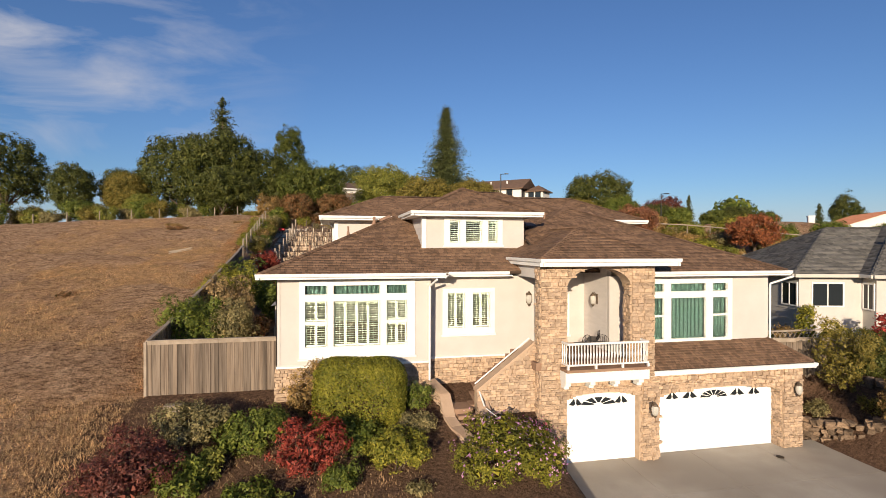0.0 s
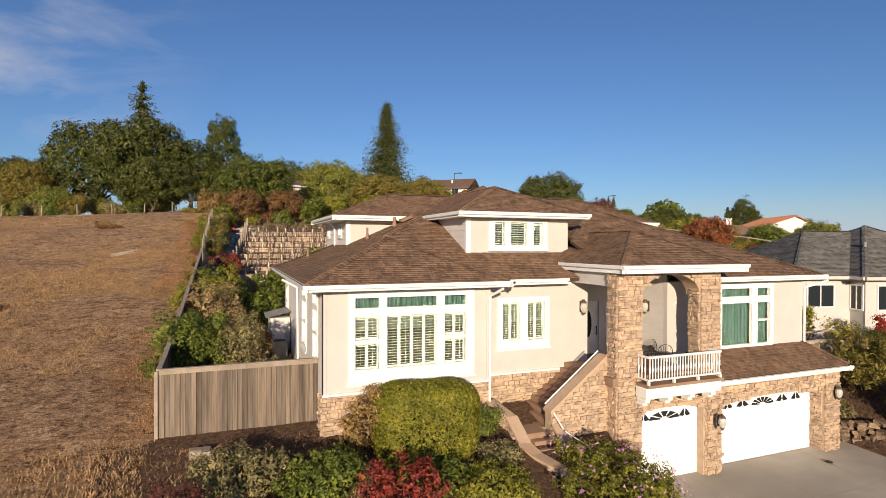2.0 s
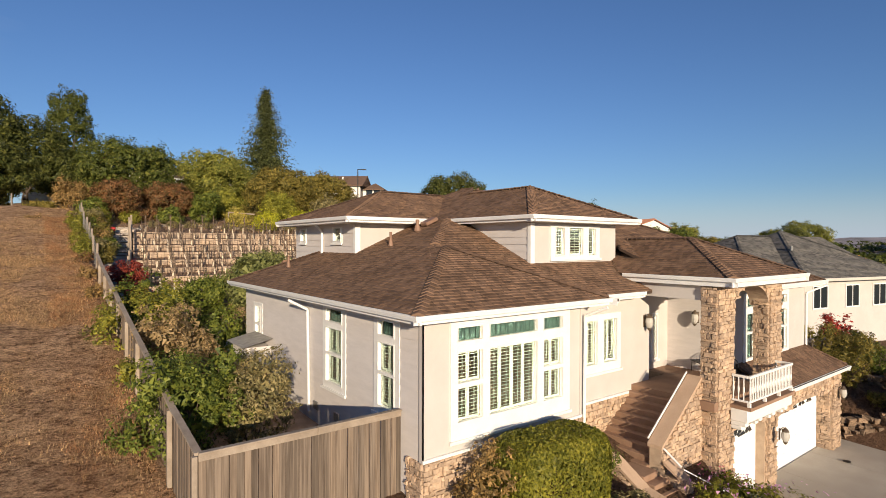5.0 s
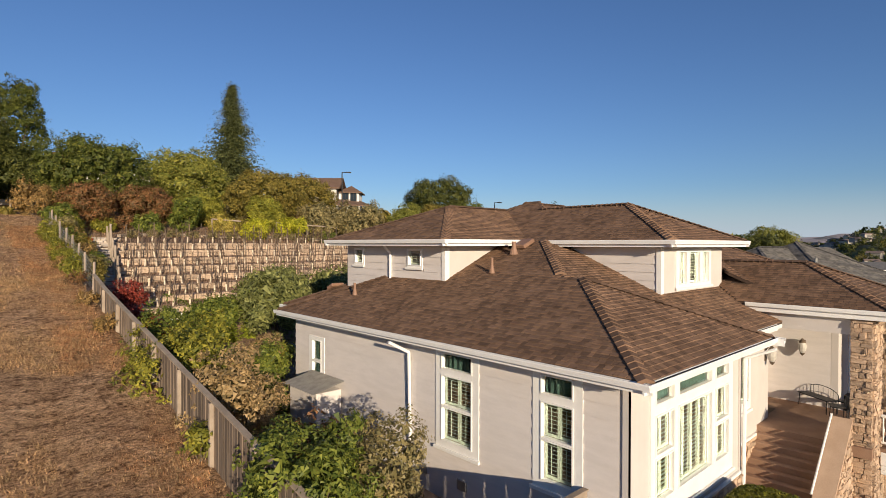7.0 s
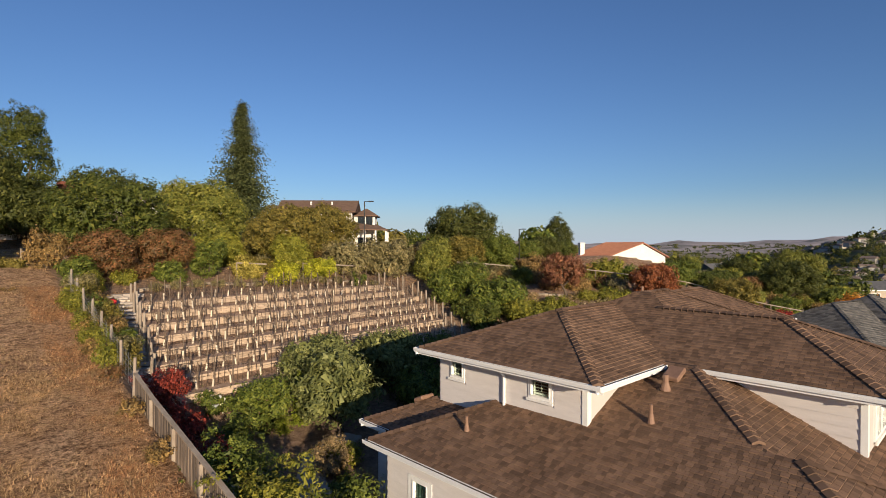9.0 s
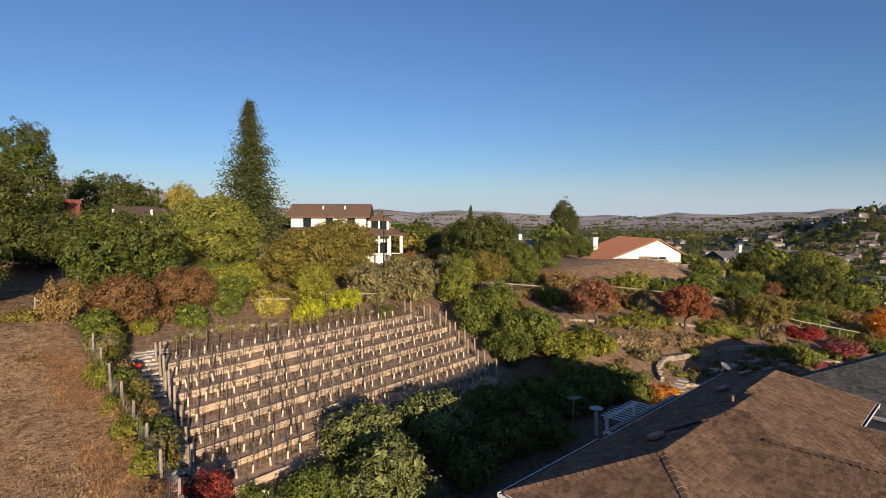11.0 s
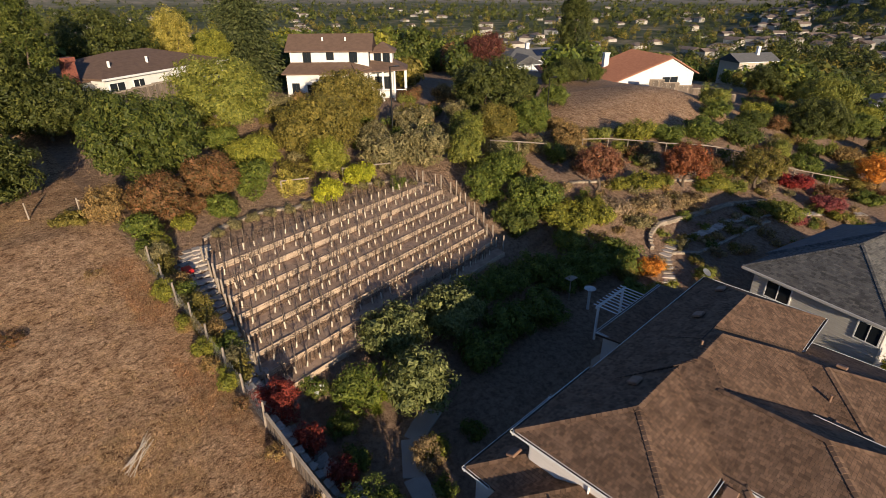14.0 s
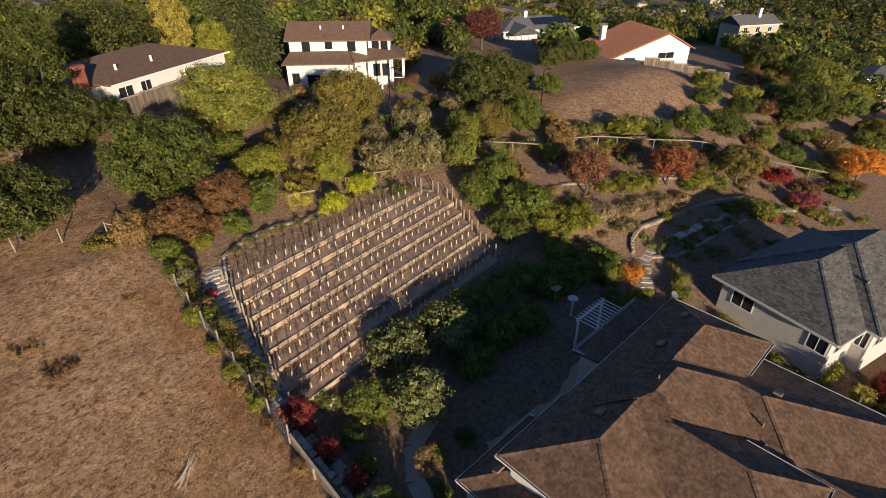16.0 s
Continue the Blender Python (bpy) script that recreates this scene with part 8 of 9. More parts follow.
for x, y, r, h, k in ((45.1, 52.9, 2.4, 2.8, "yellowgreen"), (49.3, 51.0, 2.3, 2.2, "green"), (55.0, 49.0, 2.7, 3.0, "green"), (60.8, 46.7, 3.0, 2.9, "liveoak"), (32.0, 54.4, 1.2, 2.0, "green"), (63.3, 42.5, 1.9, 2.2, "lightgreen"), (23.7, 59.0, 2.0, 4.8, "lightgreen"), (24.9, 55.2, 1.9, 3.4, "green"), (27.4, 62.6, 2.0, 3.6, "lightgreen"),
                      (23.7, 50.7, 2.6, 3.4, "green"), (21.4, 54.4, 2.0, 3.4, "green"), (20.4, 50.0, 1.9, 2.6, "liveoak"), (45.7, 36.4, 2.2, 1.7, "lightgreen"), (60.3, 31.4, 1.7, 1.3, "green"), (64.5, 39.3, 2.0, 1.4, "green"), (63.3, 36.3, 1.7, 1.0, "green"), (86.4, 33.4, 3.0, 3.0, "lightgreen"), (38.4, 57.6, 1.6, 1.6, "green"), (41.2, 55.2, 1.7, 1.9, "lightgreen")):
    shrub(k, "leafy garden bush on the bank", x, y, r, h, group="bank bushes")
for x, y, r, h, k in ((24.2, 47.4, 2.4, 2.2, "yellowgreen"), (26.4, 45.8, 1.8, 1.9, "yellowgreen"), (32.4, 47.3, 1.1, 1.3, "yellowgreen"), (35.3, 46.1, 1.8, 1.5, "yellowgreen"), (44.0, 43.2, 2.0, 1.1, "yellowgreen"), (46.4, 41.6, 1.6, 1.1, "lightgreen"), (51.2, 32.2, 1.2, 1.1, "yellowgreen"), (38.0, 45.6, 1.2, 1.0, "lightgreen"), (22.0, 45.4, 1.6, 2.0, "lightgreen")):
    shrub(k, "yellow-green bush on the garden terrace", x, y, r, h, group="terrace bushes")
for x, y, r, h, k in ((36.6, 56.0, 1.9, 3.0, "drybrown"), (36.3, 43.3, 1.8, 0.9, "tan"), (28.5, 45.4, 1.8, 1.3, "lavender"), (31.4, 44.2, 1.5, 1.2, "tan"), (29.2, 43.3, 1.4, 0.9, "greyshrub"), (34.0, 44.0, 1.4, 1.0, "lavender"), (39.4, 42.6, 1.3, 0.8, "tan"), (52.0, 33.8, 1.7, 1.9, "crimson"), (45.9, 35.0, 1.1, 0.8, "crimson"), (55.8, 38.0, 1.9, 1.4, "burgundy"), (74.9, 36.8, 1.9, 2.1, "drybrown"), (69.4, 35.5, 1.4, 1.4, "drybrown"),
                      (75.8, 31.2, 2.2, 1.7, "greyshrub"), (27.1, 54.6, 1.7, 1.3, "drybrown"), (28.5, 59.0, 1.4, 2.0, "greyshrub"), (31.5, 67.6, 1.8, 3.4, "greyshrub"), (33.0, 51.6, 1.5, 1.4, "rust"), (36.4, 50.6, 1.4, 1.3, "drybrown"), (41.0, 50.0, 1.5, 1.2, "rust"), (44.6, 47.0, 1.4, 1.2, "drybrown"), (25.9, 50.9, 1.4, 1.5, "rust"), (48.6, 44.8, 1.5, 1.3, "rust"), (40.2, 60.8, 1.6, 1.2, "drybrown"), (56.6, 34.6, 1.5, 1.5, "rust")):
    shrub(k, "dry-looking garden bush on the bank", x, y, r, h, group="dry bank bushes")
r5 = random.Random(55)
beds = {k: [] for k in ("greyshrub", "drybrown", "olivebrown", "lightgreen", "tan", "green", "lavender", "rust")}
for k in range(120):
    u, v = r5.random(), r5.random()
    beds[r5.choice(("greyshrub", "drybrown", "olivebrown", "lightgreen", "tan", "green", "lavender"))].append((23 + 34 * u, 53.5 - 17.5 * u * 0.75 - 13.5 * v, r5.uniform(0.4, 0.95), r5.uniform(0.4, 0.9)))
for k in range(60):
    x, y = r5.uniform(4, 34), r5.uniform(63, 83)
    if math.hypot(x - 29, y - 88) > 9 and abs(x - 22.8) + abs(y - 69.2) > 1.5:
        beds[r5.choice(("greyshrub", "olivebrown", "green", "drybrown", "olivebrown", "lightgreen"))].append((x, y, r5.uniform(0.8, 1.7), r5.uniform(0.9, 2.0)))
for k in range(48):
    u = r5.random()
    beds[r5.choice(("green", "olivebrown", "greyshrub", "lightgreen", "drybrown", "rust"))].append((27 + 26 * u, 62 - 17 * u + r5.uniform(-5.5, 0.5), r5.uniform(0.7, 1.4), r5.uniform(0.8, 1.8)))
for k in range(64):
    x = r5.uniform(58, 106)
    beds[r5.choice(("green", "olivebrown", "greyshrub", "lightgreen", "drybrown", "rust"))].append((x, 0.38 * (x - 58) + 42.5 - r5.uniform(0, 15), r5.uniform(0.9, 2.1), r5.uniform(0.8, 2.2)))
for kind, label in (("greyshrub", "grey-green low scrub across the garden banks"), ("drybrown", "dry brown scrub across the garden banks"), ("olivebrown", "olive-brown scrub across the garden banks"), ("lightgreen", "light green low plants across the garden banks"),
                    ("tan", "tan seed-headed plants across the garden banks"), ("green", "green low plants across the garden banks"), ("lavender", "greyish lavender plants across the garden banks"), ("rust", "rust-leaved plants below the rail fence")):
    scrub(kind, label, beds[kind])
# grey house yard
for x, y, r, h, k in ((27.4, 36.4, 0.9, 1.3, "lightgreen"), (25.4, 35.4, 0.9, 1.4, "green"), (23.4, 33.6, 1.0, 1.5, "lightgreen"), (22.6, 31.0, 0.8, 1.1, "yellowgreen"), (21.6, 28.4, 0.8, 1.2, "green"), (21.4, 25.6, 0.9, 1.4, "green"), (22.2, 37.4, 1.2, 1.8, "yellowgreen"), (24.6, 39.6, 1.1, 1.5, "orange"), (22.6, 40.6, 1.0, 1.6, "olivebrown"), (20.6, 38.8, 1.0, 1.7, "green")):
    shrub(k, "leafy bush in the yard between the houses", x, y, r, h, group="side yard bushes")
# skyline
conifer("tall dark redwood standing above the hilltop", 22.0, 99.9, 7.0, 21.8, 0.03, ragged=0.42, tiers=60, per=50, size=0.056, power=0.74)
conifer("tall dark pine rising behind the hilltop oak", -16.7, 92.6, 3.0, 19.0, 0.3, ragged=0.6, tiers=30, per=24, size=0.13, power=0.42)
tree("oak", "tall dark tree standing over the valley", 154.5, 134.1, 5.6, 25.0 - gz(154.5, 134.1), 0.24, 0.15)
conifer("dark pointed conifer beyond the garden", 88, 118, 3.0, 13, 0.05)
conifer("dark pointed conifer beyond the garden", 112, 104, 3.4, 13, 0.05)
tree("oak", "tall broad gum tree at the far side of the pasture", -44, 86, 5.6, 13.0, 0.16, 0.2, 0.5)
for x, y, r, h, k, lab in ((-35, 84, 3.0, 8.4, "oak", "dark tree along the pasture skyline"), (-28, 84, 3.2, 7.0, "olivebrown", "thin-crowned tree along the pasture skyline"), (-24, 78, 2.4, 3.6, "lightgreen", "light bush along the pasture skyline"), 
                           (-5.7, 84.2, 2.6, 13.7, "liveoak", "tall narrow dark green tree behind the oaks"), (4.6, 104.2, 6.8, 10.8, "oak", "dark oak behind the ranch house"), (15.6, 109.6, 2.8, 10.6, "yellow", "tall yellow poplar beyond the ranch house"), (13.0, 114, 3.2, 8.2, "yellowgreen", "yellow-green tree beyond the ranch house"),
                           (-30, 90, 4.0, 8.0, "oak", "dark tree along the pasture skyline"), (113, 59.2, 4.9, 6.9, "oak", "dark tree in the yards past the mound"), (113.3, 51.0, 5.0, 5.6, "liveoak", "green tree in the yards past the mound"),
                           (130, 47.3, 5.6, 7.0, "liveoak", "broad green tree in the yards past the mound"), (99.6, 40.5, 3.5, 4.6, "green", "round green tree in the yards past the mound"), (91.8, 34.2, 3.4, 3.7, "olivebrown", "olive tree in the yards past the mound")):
    tree(k, lab, x, y, r, h, clear=0.12)
for k in range(2, 24):
    x = -8.6 - 1.85 * k
    shrub(("greyshrub", "lightgreen", "olivebrown", "green")[k % 4], "scrubby bush behind the pasture fence", x, 69.2 + 1.3 * (k % 3), 1.4 + 0.3 * (k % 3), 1.5 + 0.5 * (k % 4), group="pasture scrub")
for x, y, r, h, k in ((-13.8, 54.4, 1.15, 0.42, "rust"), (-14.8, 57.1, 0.9, 0.3, "drybrown"), (-14.7, 34.4, 0.8, 0.22, "rust"), (-8.9, 57.4, 0.6, 0.3, "drybrown")):
    shrub(k, "flat dead brush patch on the dry hillside", x, y, r, h, 0.045, 0.28, group="dead brush patches")
for x, y, r, h, k in ((-5.2, 60.5, 1.2, 1.8, "green"), (-8.4, 63.9, 1.2, 0.6, "olivebrown"), (-2.6, 60.7, 0.9, 1.2, "yellowgreen"), (-1.2, 62.4, 1.0, 1.3, "rust"),
                      (66.0, 52.0, 2.0, 2.4, "green"), (70.0, 48.0, 2.2, 2.6, "liveoak"), (73.0, 55.0, 2.4, 3.0, "lightgreen"), (77.0, 50.0, 2.2, 2.6, "lime"), (74.0, 46.0, 1.8, 2.0, "rust"), (71.0, 40.5, 1.7, 1.8, "green"), (83.0, 48.5, 2.4, 3.0, "green")):
    shrub(k, "leafy bush filling the garden edge", x, y, r, h, group="edge bushes")


# ---- dry grass, far woods and the town in the valley ----
def grass_tufts(name, label, n, region, tall, mat, seed):
    """Thin bent blades in clumps, as one object."""
    rng = np.random.default_rng(seed)
    x0, x1, y0, y1 = region
    m = n // 9
    cx, cy = rng.uniform(x0, x1, m), rng.uniform(y0, y1, m)
    patch = np.sin(0.9 * cx + 0.4 * cy) + np.sin(0.5 * cy - 0.7 * cx + 1) + rng.normal(size=m) * 0.7
    cx, cy = cx[patch > -9], cy[patch > -9]
    m = len(cx)
    bx = np.repeat(cx, 9) + rng.normal(size=9 * m) * 0.10
    by = np.repeat(cy, 9) + rng.normal(size=9 * m) * 0.10
    bz = ground_height(bx, by) - 0.03
    a = rng.uniform(0, 2 * math.pi, 9 * m)
    ln = tall * rng.uniform(0.5, 1.3, 9 * m)
    tip = np.stack([np.cos(a) * ln * rng.uniform(0.3, 1.0, 9 * m), np.sin(a) * ln * rng.uniform(0.3, 1.0, 9 * m), ln * rng.uniform(0.35, 0.9, 9 * m)], 1)
    base = np.stack([bx, by, bz], 1)
    side = np.stack([-np.sin(a), np.cos(a), 0 * a], 1) * (0.008 + 0.006 * rng.random(9 * m))[:, None]
    v = np.stack([base - side, base + side, base + tip], 1).reshape(-1, 3)
    me = fast_mesh(name, v, np.arange(27 * m).reshape(-1, 3))
    me.materials.append(mat)
    return tagged(new(name, me), label, "grass", kind="stuff")


STRAW = foliage("dry_straw", (0.13, 0.093, 0.062), (0.25, 0.185, 0.125), (0.39, 0.31, 0.225), 0.8, 0.2)
RUSTY = foliage("rusty_straw", (0.12, 0.073, 0.047), (0.20, 0.122, 0.08), (0.30, 0.19, 0.13), 0.8, 0.2)
grass_tufts("dry_grass", "dry straw-coloured grass on the hillside", 175000, (-19, -6.6, 14, 46), 0.15, STRAW, 1)
grass_tufts("dry_grass", "dry straw-coloured grass higher on the hillside", 70000, (-24, -6.6, 40, 67), 0.15, STRAW, 2)
grass_tufts("dry_weeds", "rusty dry weeds along the boundary fence", 34000, (-8.3, -6.6, 21, 58), 0.15, RUSTY, 3)
grass_tufts("dry_weeds", "dry weeds among the mulch of the slope", 9000, (-8.5, 3, 13.5, 20.5), 0.16, STRAW, 4)
grass_tufts("dry_weeds", "dry weeds on the garden bank", 30000, (20, 62, 34, 60), 0.2, RUSTY, 5)
grass_tufts("dry_weeds", "dry weeds behind the vineyard", 26000, (-6, 22, 58, 82), 0.22, STRAW, 6)


def far_trees(name, label, places, mat, seed, leaves=46, fine=1.0):
    """Many distant crowns, each a cloud of large leaf clumps."""
    rng = np.random.default_rng(seed)
    V = []
    for x, y, r, h in places:
        z = gz(x, y) + float(far_rise(x, y))
        close = math.hypot(x - 5, y - 40) < 115 and leaves > 200
        leaves_here, fine_here = (leaves, fine) if not close else (760, 0.30)
        d = rng.normal(size=(leaves_here, 3))
        d /= np.linalg.norm(d, axis=1, keepdims=True)
        c = d * np.array([r, r, h * 0.5]) * (0.55 + 0.5 * rng.random((leaves_here, 1))) + np.array([x, y, z + h * 0.5])
        s = fine_here * r * rng.uniform(0.28, 0.55, (leaves_here, 1))
        nrm = d + rng.normal(size=(leaves_here, 3)) * 0.45
        nrm /= np.linalg.norm(nrm, axis=1, keepdims=True)
        t = np.cross(nrm, rng.normal(size=(leaves_here, 3)))
        t /= np.linalg.norm(t, axis=1, keepdims=True)
        b = np.cross(nrm, t)
        V.append(np.stack([c - t * s + b * s * 0.8, c + t * s, c - t * s - b * s * 0.8], 1).reshape(-1, 3))
    V = np.concatenate(V)
    me = fast_mesh(name, V, np.arange(len(V)).reshape(-1, 3))
    me.materials.append(mat)
    return tagged(new(name, me), label, "trees", kind="stuff")


def wood(n, near, far, seed, low=4.0, high=10.0, spread=(-0.12, 1.58)):
    r = random.Random(seed)
    out = []
    while len(out) < n:
        d = near * (far / near) ** r.random()
        a = r.uniform(*spread)
        x, y = 5 + d * math.sin(a), 35 + d * math.cos(a)
        if any((x - hx) ** 2 + (y - hy) ** 2 < rr * rr for hx, hy, rr in CLEAR):
            continue
        h = r.uniform(low, high)
        out.append((x, y, h * r.uniform(0.35, 0.6), h))
    return out


CLEAR = [(66, 88, 9), (73, 95, 7), (58, 82, 8), (50, 74, 7), (78, 50, 18), (95, 62, 14), (92, 40, 14), (110, 75, 12), (84, 84, 9), (20, 100, 12), (50, 80, 10), (29, 86, 11), (35, 78, 9), (4, 88, 9), (80, 70, 14), (68, 64, 13), (58, 62, 12), (72, 76, 5), (90, 100, 11), (85, 92, 8), (160, 82, 10), (104, 88, 8), (127, 40, 11), (103, 22, 10), (50, 58, 12), (40, 50, 14), (60, 40, 9), (15, 130, 9), (44, 38, 14), (66, 52, 9)]
far_trees("far_woods", "mixed green trees across the near valley", wood(240, 62, 260, 1, 3.5, 7.5), LEAF["liveoak"], 11, 440, 0.31)
far_trees("far_woods", "light green trees across the near valley", wood(170, 66, 300, 2, 3.5, 8.0), LEAF["green"], 12, 430, 0.31)
far_trees("far_woods", "olive-brown trees across the near valley", wood(120, 60, 260, 3, 3.0, 6.5), LEAF["olivebrown"], 13, 420, 0.32)
far_trees("far_woods", "autumn yellow trees across the valley", wood(46, 85, 320, 4, 4, 8), LEAF["yellowgreen"], 14, 560, 0.28)
far_trees("far_woods", "rusty autumn trees across the valley", wood(40, 80, 340, 5, 3, 6), LEAF["rust"], 15, 520, 0.28)
far_trees("far_woods", "dark trees across the distant town", wood(1700, 180, 1300, 6, 5, 11), LEAF["oak"], 16, 96, 0.42)
far_trees("far_woods", "olive trees across the distant town", wood(1300, 180, 1500, 7, 5, 10), LEAF["olivebrown"], 17, 96, 0.42)
far_trees("far_woods", "trees on the hill across the valley", wood(620, 430, 1200, 9, 6, 11, (1.3, 1.62)), LEAF["oak"], 19, 100, 0.42)
far_trees("far_woods", "far tree belts on the valley floor", wood(1500, 900, 2600, 8, 8, 15), LEAF["oak"], 18, 12)
ridge_groves = []
r9 = random.Random(9)
for k in range(170):  # groves in the folds of the far hills
    d, a = r9.uniform(2000, 2900), r9.uniform(-0.3, 1.5)
    gx, gy, along_ridge = d * math.sin(a), 40 + d * math.cos(a), r9.uniform(20, 120)
    for j in range(r9.randrange(4, 14)):
        u, w = r9.gauss(0, along_ridge), r9.gauss(0, 18)
        ridge_groves.append((gx + u * math.cos(a) + w * math.sin(a), gy - u * math.sin(a) + w * math.cos(a), r9.uniform(6, 11), r9.uniform(4, 7)))
far_trees("far_woods", "dark groves on the far rolling hills", ridge_groves, LEAF["oak"], 20, 22, 0.6)

# roofs of the town: houses too far and many to tell apart singly
r8 = random.Random(8)
walls, roofs = Shape(), Shape()
for k in range(520):
    d = 170 * (1500 / 170) ** r8.random()
    a = r8.uniform(-0.1, 1.62)
    if k > 360:  # the slope of the hill to the east is thick with houses
        d, a = r8.uniform(520, 1050), r8.uniform(1.28, 1.62)
    elif a > 1.2 and d < 340:
        continue
    x, y = 5 + d * math.sin(a), 35 + d * math.cos(a)
    z = gz(x, y) + float(far_rise(x, y)) - 0.5
    m = local((x, y, z), r8.uniform(0, 180))
    ln, dp, hi = r8.uniform(10, 18), r8.uniform(8, 11), r8.choice((3.2, 3.4, 5.8))
    walls.box(0, ln, 0, dp, 0, hi, m)
    hip_top(roofs, m, 0, ln, 0, dp, hi, 0.4, 0.4, r8.random() < 0.5)
tagged(part("town_houses", walls, surface("town_wall", (0.32, 0.29, 0.25), (0.52, 0.49, 0.44), 0.5, 0.85, 10, 0.1, 0.01, island=0.3)), "pale houses of the distant town", "houses", kind="stuff")
tagged(part("town_roofs", roofs, surface("town_roof", (0.14, 0.11, 0.095), (0.26, 0.19, 0.15), 0.5, 0.9, 10, 0.1, 0.01, island=0.4)), "brown and grey roofs of the distant town", "roofs", kind="stuff")


# ---- roof shingles ----
random.seed(5)


INDOORS = ((0.4, 8.0, 27.6, 32.9), (4.0, 8.4, 22.5, 30.0), (12.1, 16.7, 27.7, 32.7))


def roof_above(x, y, z, planes):
    if z < 9.55 and any(a < x < b and c < y < d for a, b, c, d in INDOORS):
        return True
    for pts, (c, sx, sy) in planes:
        h = c + sx * x + sy * y
        if z + 0.06 < h < z + 0.32:
            inside, k = False, len(pts)
            for i in range(k):
                xa, ya, xb, yb = *pts[i][:2], *pts[i - 1][:2]
                if (ya > y) != (yb > y) and x < (xb - xa) * (y - ya) / (yb - ya) + xa:
                    inside = not inside
            if inside:
                return True
    return False


def lay_shingles(planes, lift=0.006, course=0.145, low=0.09, high=0.19):
    """Rows of lapped shingles over each roof plane; returns vertices and faces of all, eight vertices each."""
    out = []
    for pts, (c, sx, sy) in planes:
        g = math.hypot(sx, sy)
        up = Vector((sx / g, sy / g, 0))
        along = Vector((-up.y, up.x, 0))
        pv = [(along.dot(Vector((p[0], p[1], 0))), up.dot(Vector((p[0], p[1], 0)))) for p in pts]
        v0, v1 = min(v for _, v in pv), max(v for _, v in pv)
        step = course / math.sqrt(1 + g * g)
        v = v0 - 0.01
        while v < v1 - 0.05:
            vm = v + step / 2
            xs = []
            for i in range(len(pv)):
                (ua, va), (ub, vb) = pv[i], pv[i - 1]
                if (va > vm) != (vb > vm):
                    xs.append(ua + (ub - ua) * (vm - va) / (vb - va))
            xs.sort()
            for a, b in zip(xs[::2], xs[1::2]):
                u = a - random.uniform(0, 0.25)
                while u < b:
                    w = random.uniform(low, high)
                    ua, ub = max(u, a), min(u + w, b)
                    u += w
                    if ub - ua < 0.04:
                        continue
                    q = along * ((ua + ub) / 2) + up * vm
                    zc = c + sx * q.x + sy * q.y
                    if roof_above(q.x, q.y, zc, planes):
                        continue
                    out.append((ua + 0.005, ub - 0.005, v, v + step * 0.93, along, up, c, sx, sy, lift + random.choice((0, 0.003, 0.009, 0.012))))
            v += step
    return out


def shingle_points(s):
    ua, ub, va, vb, along, up, c, sx, sy, thick = s
    p = []
    for u, v, h in ((ua, va, 0.0), (ub, va, 0.0), (ub, vb, 0.0), (ua, vb, 0.0), (ua, va, thick + 0.008), (ub, va, thick + 0.008), (ub, vb, 0.006), (ua, vb, 0.006)):
        q = along * u + up * v
        p.append((q.x, q.y, c + sx * q.x + sy * q.y + h))
    return p


SHINGLE_FACES = [(4, 5, 6, 7), (0, 1, 5, 4), (3, 0, 4, 7)]
LAID = lay_shingles(ROOF)
picked = [k for k, s in enumerate(LAID) if 24.6 < (s[4] * s[0] + s[5] * s[2]).y < 29.5 and -0.4 < (s[4] * s[0] + s[5] * s[2]).x < 1.9 and s[7] > 0.4][:290]
chosen = set(picked)
verts, faces = [], []
for k, s in enumerate(LAID):
    p = shingle_points(s)
    if k in chosen:
        o = Vector(p[0])
        me = Shape().add([Vector(q) - o for q in p], SHINGLE_FACES).mesh("shingle")
        me.materials.append(SHINGLE_PIECE)
        part("shingle", me, None, roof).location = o
    else:
        n = len(verts)
        verts += p
        faces += [tuple(n + i for i in f) for f in SHINGLE_FACES]
field = fast_mesh("shingle_field", verts, faces)
field.materials.append(SHINGLE)
tagged(part("shingle_field", field, None, roof), kind="stuff")


def ridge_cap(a, b, parent, mat, w=0.15, drop=0.0):
    """Short lapped caps along a hip or ridge, joined."""
    a, b = Vector(a) - Vector((0, 0, drop)), Vector(b) - Vector((0, 0, drop))
    if drop and b.z > a.z + 0.2:
        a += (b - a).normalized() * EAVE_IN * 1.45
    d = b - a
    n = max(1, round(d.length / 0.2))
    side = Vector((-d.y, d.x, 0)).normalized() * w
    s = Shape()
    for k in range(n):
        p, q = a + d * (k / n), a + d * ((k + 1.12) / n)
        hi, lo = Vector((0, 0, 0.070)), Vector((0, 0, 0.048))
        dn = Vector((0, 0, -0.058))
        s.add([p + side + hi + dn, p + hi, p - side + hi + dn, q + side + lo + dn, q + lo, q - side + lo + dn, p + side + dn, p, p - side + dn], [(0, 1, 4, 3), (1, 2, 5, 4), (6, 7, 1, 0), (7, 8, 2, 1)])
    return tagged(part("ridge_cap", s, mat, parent), kind="stuff")


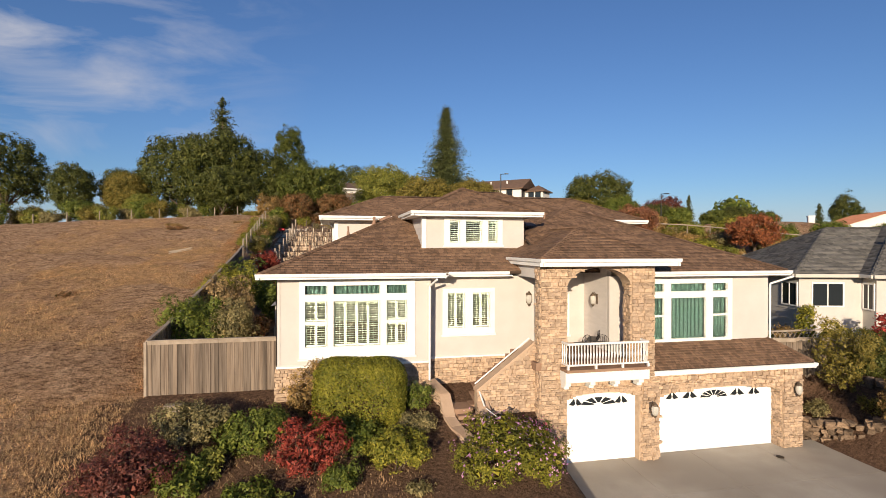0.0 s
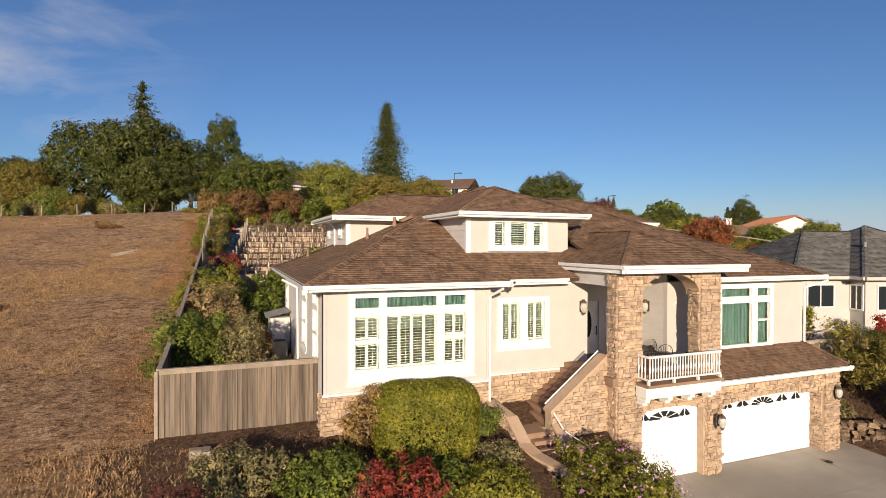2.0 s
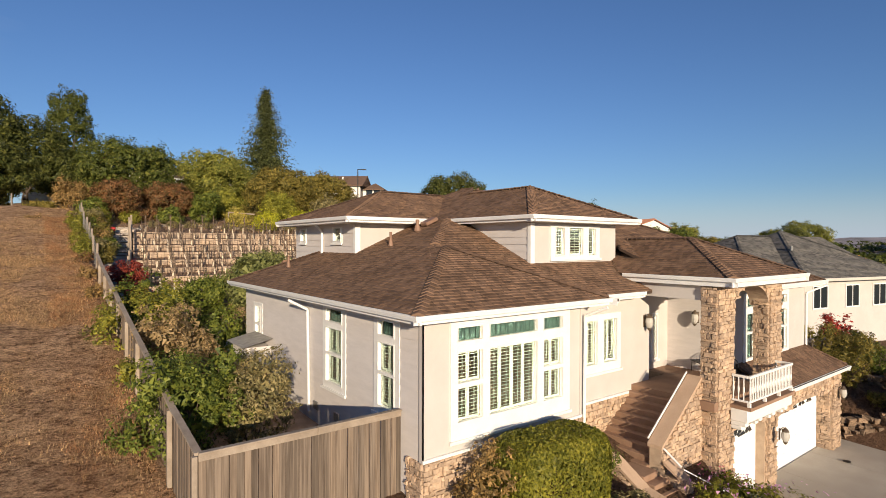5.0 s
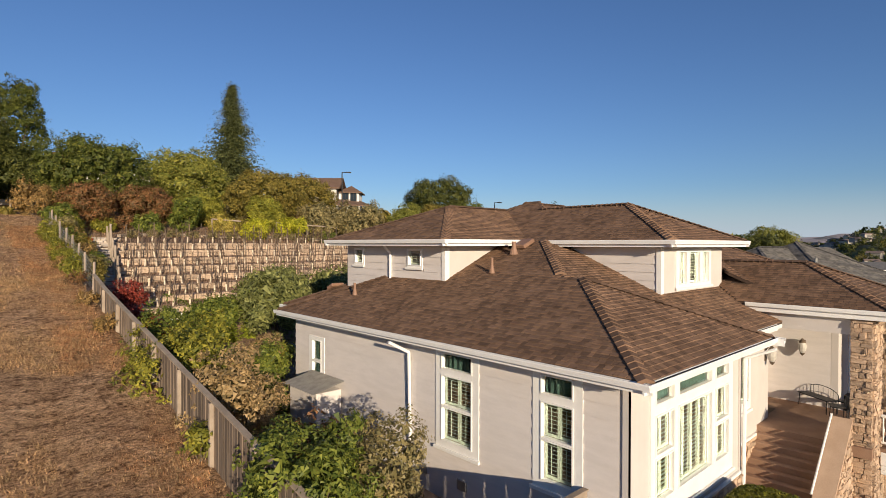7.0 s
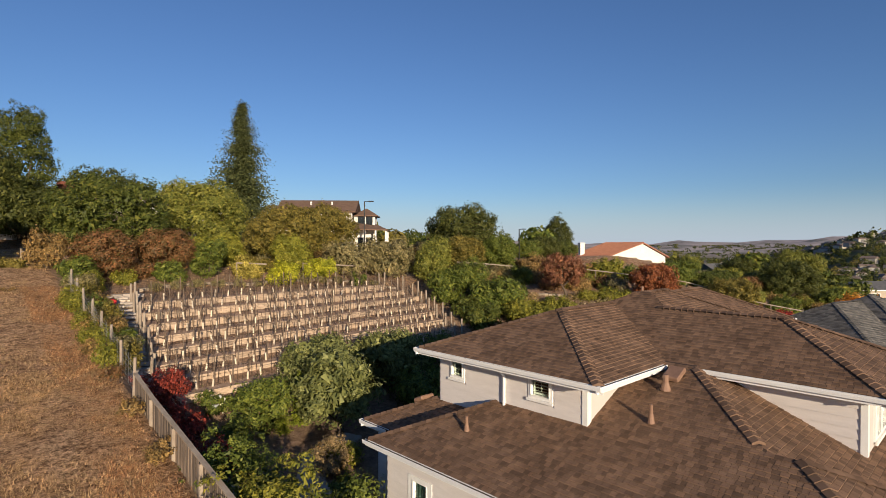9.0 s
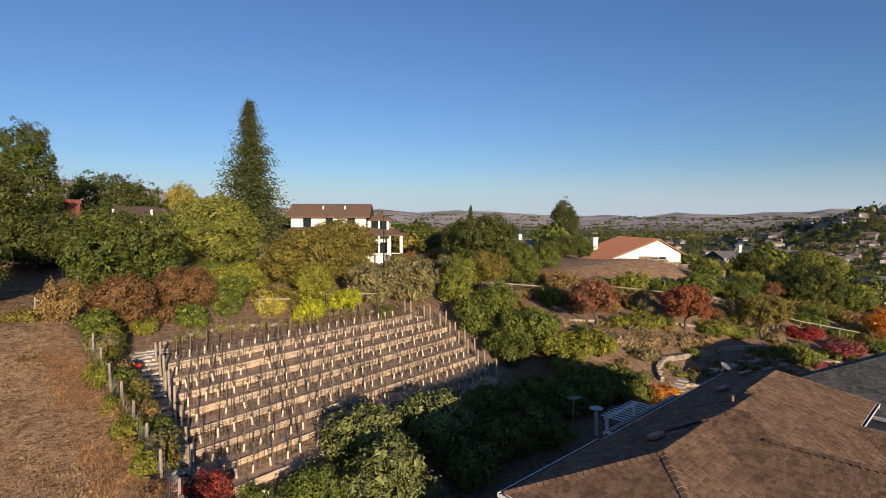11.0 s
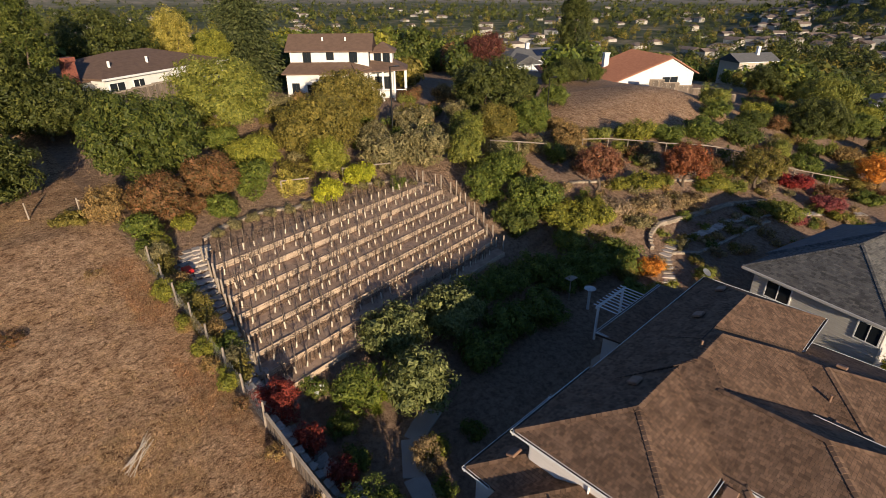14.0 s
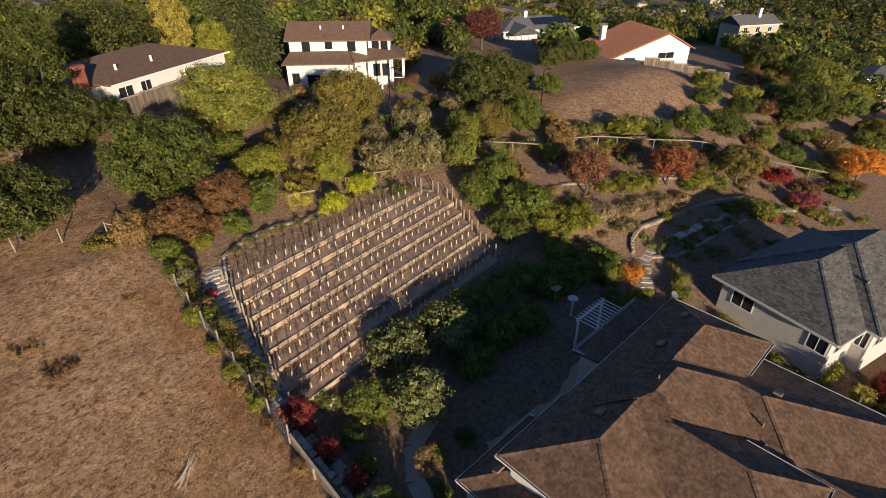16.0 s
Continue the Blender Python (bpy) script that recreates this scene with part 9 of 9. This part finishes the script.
for a, b in (((-2.55, 19.45, 7.17), (0.95, 22.95, 8.696)), ((0.95, 23.6, 8.696), (3.25, 25.9, 9.70)), ((-0.5, 26.6, 9.64), (2.95, 30.05, 10.985)), ((-0.5, 33.5, 9.64), (2.95, 30.05, 10.985)),
             ((2.95, 30.05, 10.985), (6.2, 30.05, 10.985)), ((3.24, 21.6, 9.62), (6.205, 24.565, 10.954)), ((9.17, 21.6, 9.62), (6.205, 24.565, 10.954)),
             ((6.205, 24.565, 10.954), (6.205, 28.3, 10.954))):
    ridge_cap(a, b, roof, SHINGLE, drop=0.06)
for a, b in (((6.92, 29.57, 11.299), (9.58, 29.57, 11.299)), ((9.58, 29.57, 11.299), (12.03, 27.12, 10.231)), ((19.05, 18.75, 7.17), (12.03, 25.77, 10.231)),
             ((12.03, 25.77, 10.231), (8.6, 22.34, 8.735)), ((14.33, 30.12, 11.09), (10.4, 30.12, 11.09)), ((17.6, 26.85, 9.62), (14.33, 30.12, 11.09)), ((17.6, 33.4, 9.62), (14.33, 30.12, 11.09)),
             ((7.16, 17.4, 7.72), (10.0, 20.24, 8.998)), ((12.84, 17.4, 7.72), (10.0, 20.24, 8.998)), ((10.0, 20.24, 8.998), (10.0, 23.0, 8.998)), ((4.45, 19.45, 7.17), (0.95, 22.95, 8.696)),
             ((-2.55, 33.44, 7.17), (0.35, 30.54, 8.434)), ((-1.52, 35.1, 7.15), (0.4, 33.18, 7.987)), ((19.6, 18.05, 3.43), (18.45, 19.56, 4.336))):
    ridge_cap(a, b, roof, SHINGLE, drop=0.06)


# grey shingles of the house next door
NB_PLANES = []
for q in NB_ROOF[:6]:
    pts = [tuple(NX @ Vector(p)) for p in q]
    a, b, c = Vector(pts[0]), Vector(pts[1]), Vector(pts[2])
    nrm = (b - a).cross(c - a)
    sx, sy = -nrm.x / nrm.z, -nrm.y / nrm.z
    NB_PLANES.append((pts, (a.z - sx * a.x - sy * a.y, sx, sy)))
verts, faces = [], []
for s in lay_shingles(NB_PLANES, 0.012, 0.15, 0.16, 0.38):
    n = len(verts)
    verts += shingle_points(s)
    faces += [tuple(n + i for i in f) for f in SHINGLE_FACES]
field = fast_mesh("shingle_field", verts, faces)
field.materials.append(GREY_SHINGLE)
tagged(part("shingle_field", field, None, nr), kind="stuff")
for a, b in (((0, 0, 6.7), (4.9, 4.9, 9.35)), ((0, 9.8, 6.7), (4.9, 4.9, 9.35)), ((3.4, -1.0, 6.7), (9.0, 4.6, 9.73)), ((4.9, 4.9, 9.35), (8.3, 4.9, 9.35)), ((14.6, -1.0, 6.7), (9.0, 4.6, 9.73))):
    ridge_cap(NX @ Vector(a), NX @ Vector(b), nr, GREY_SHINGLE)
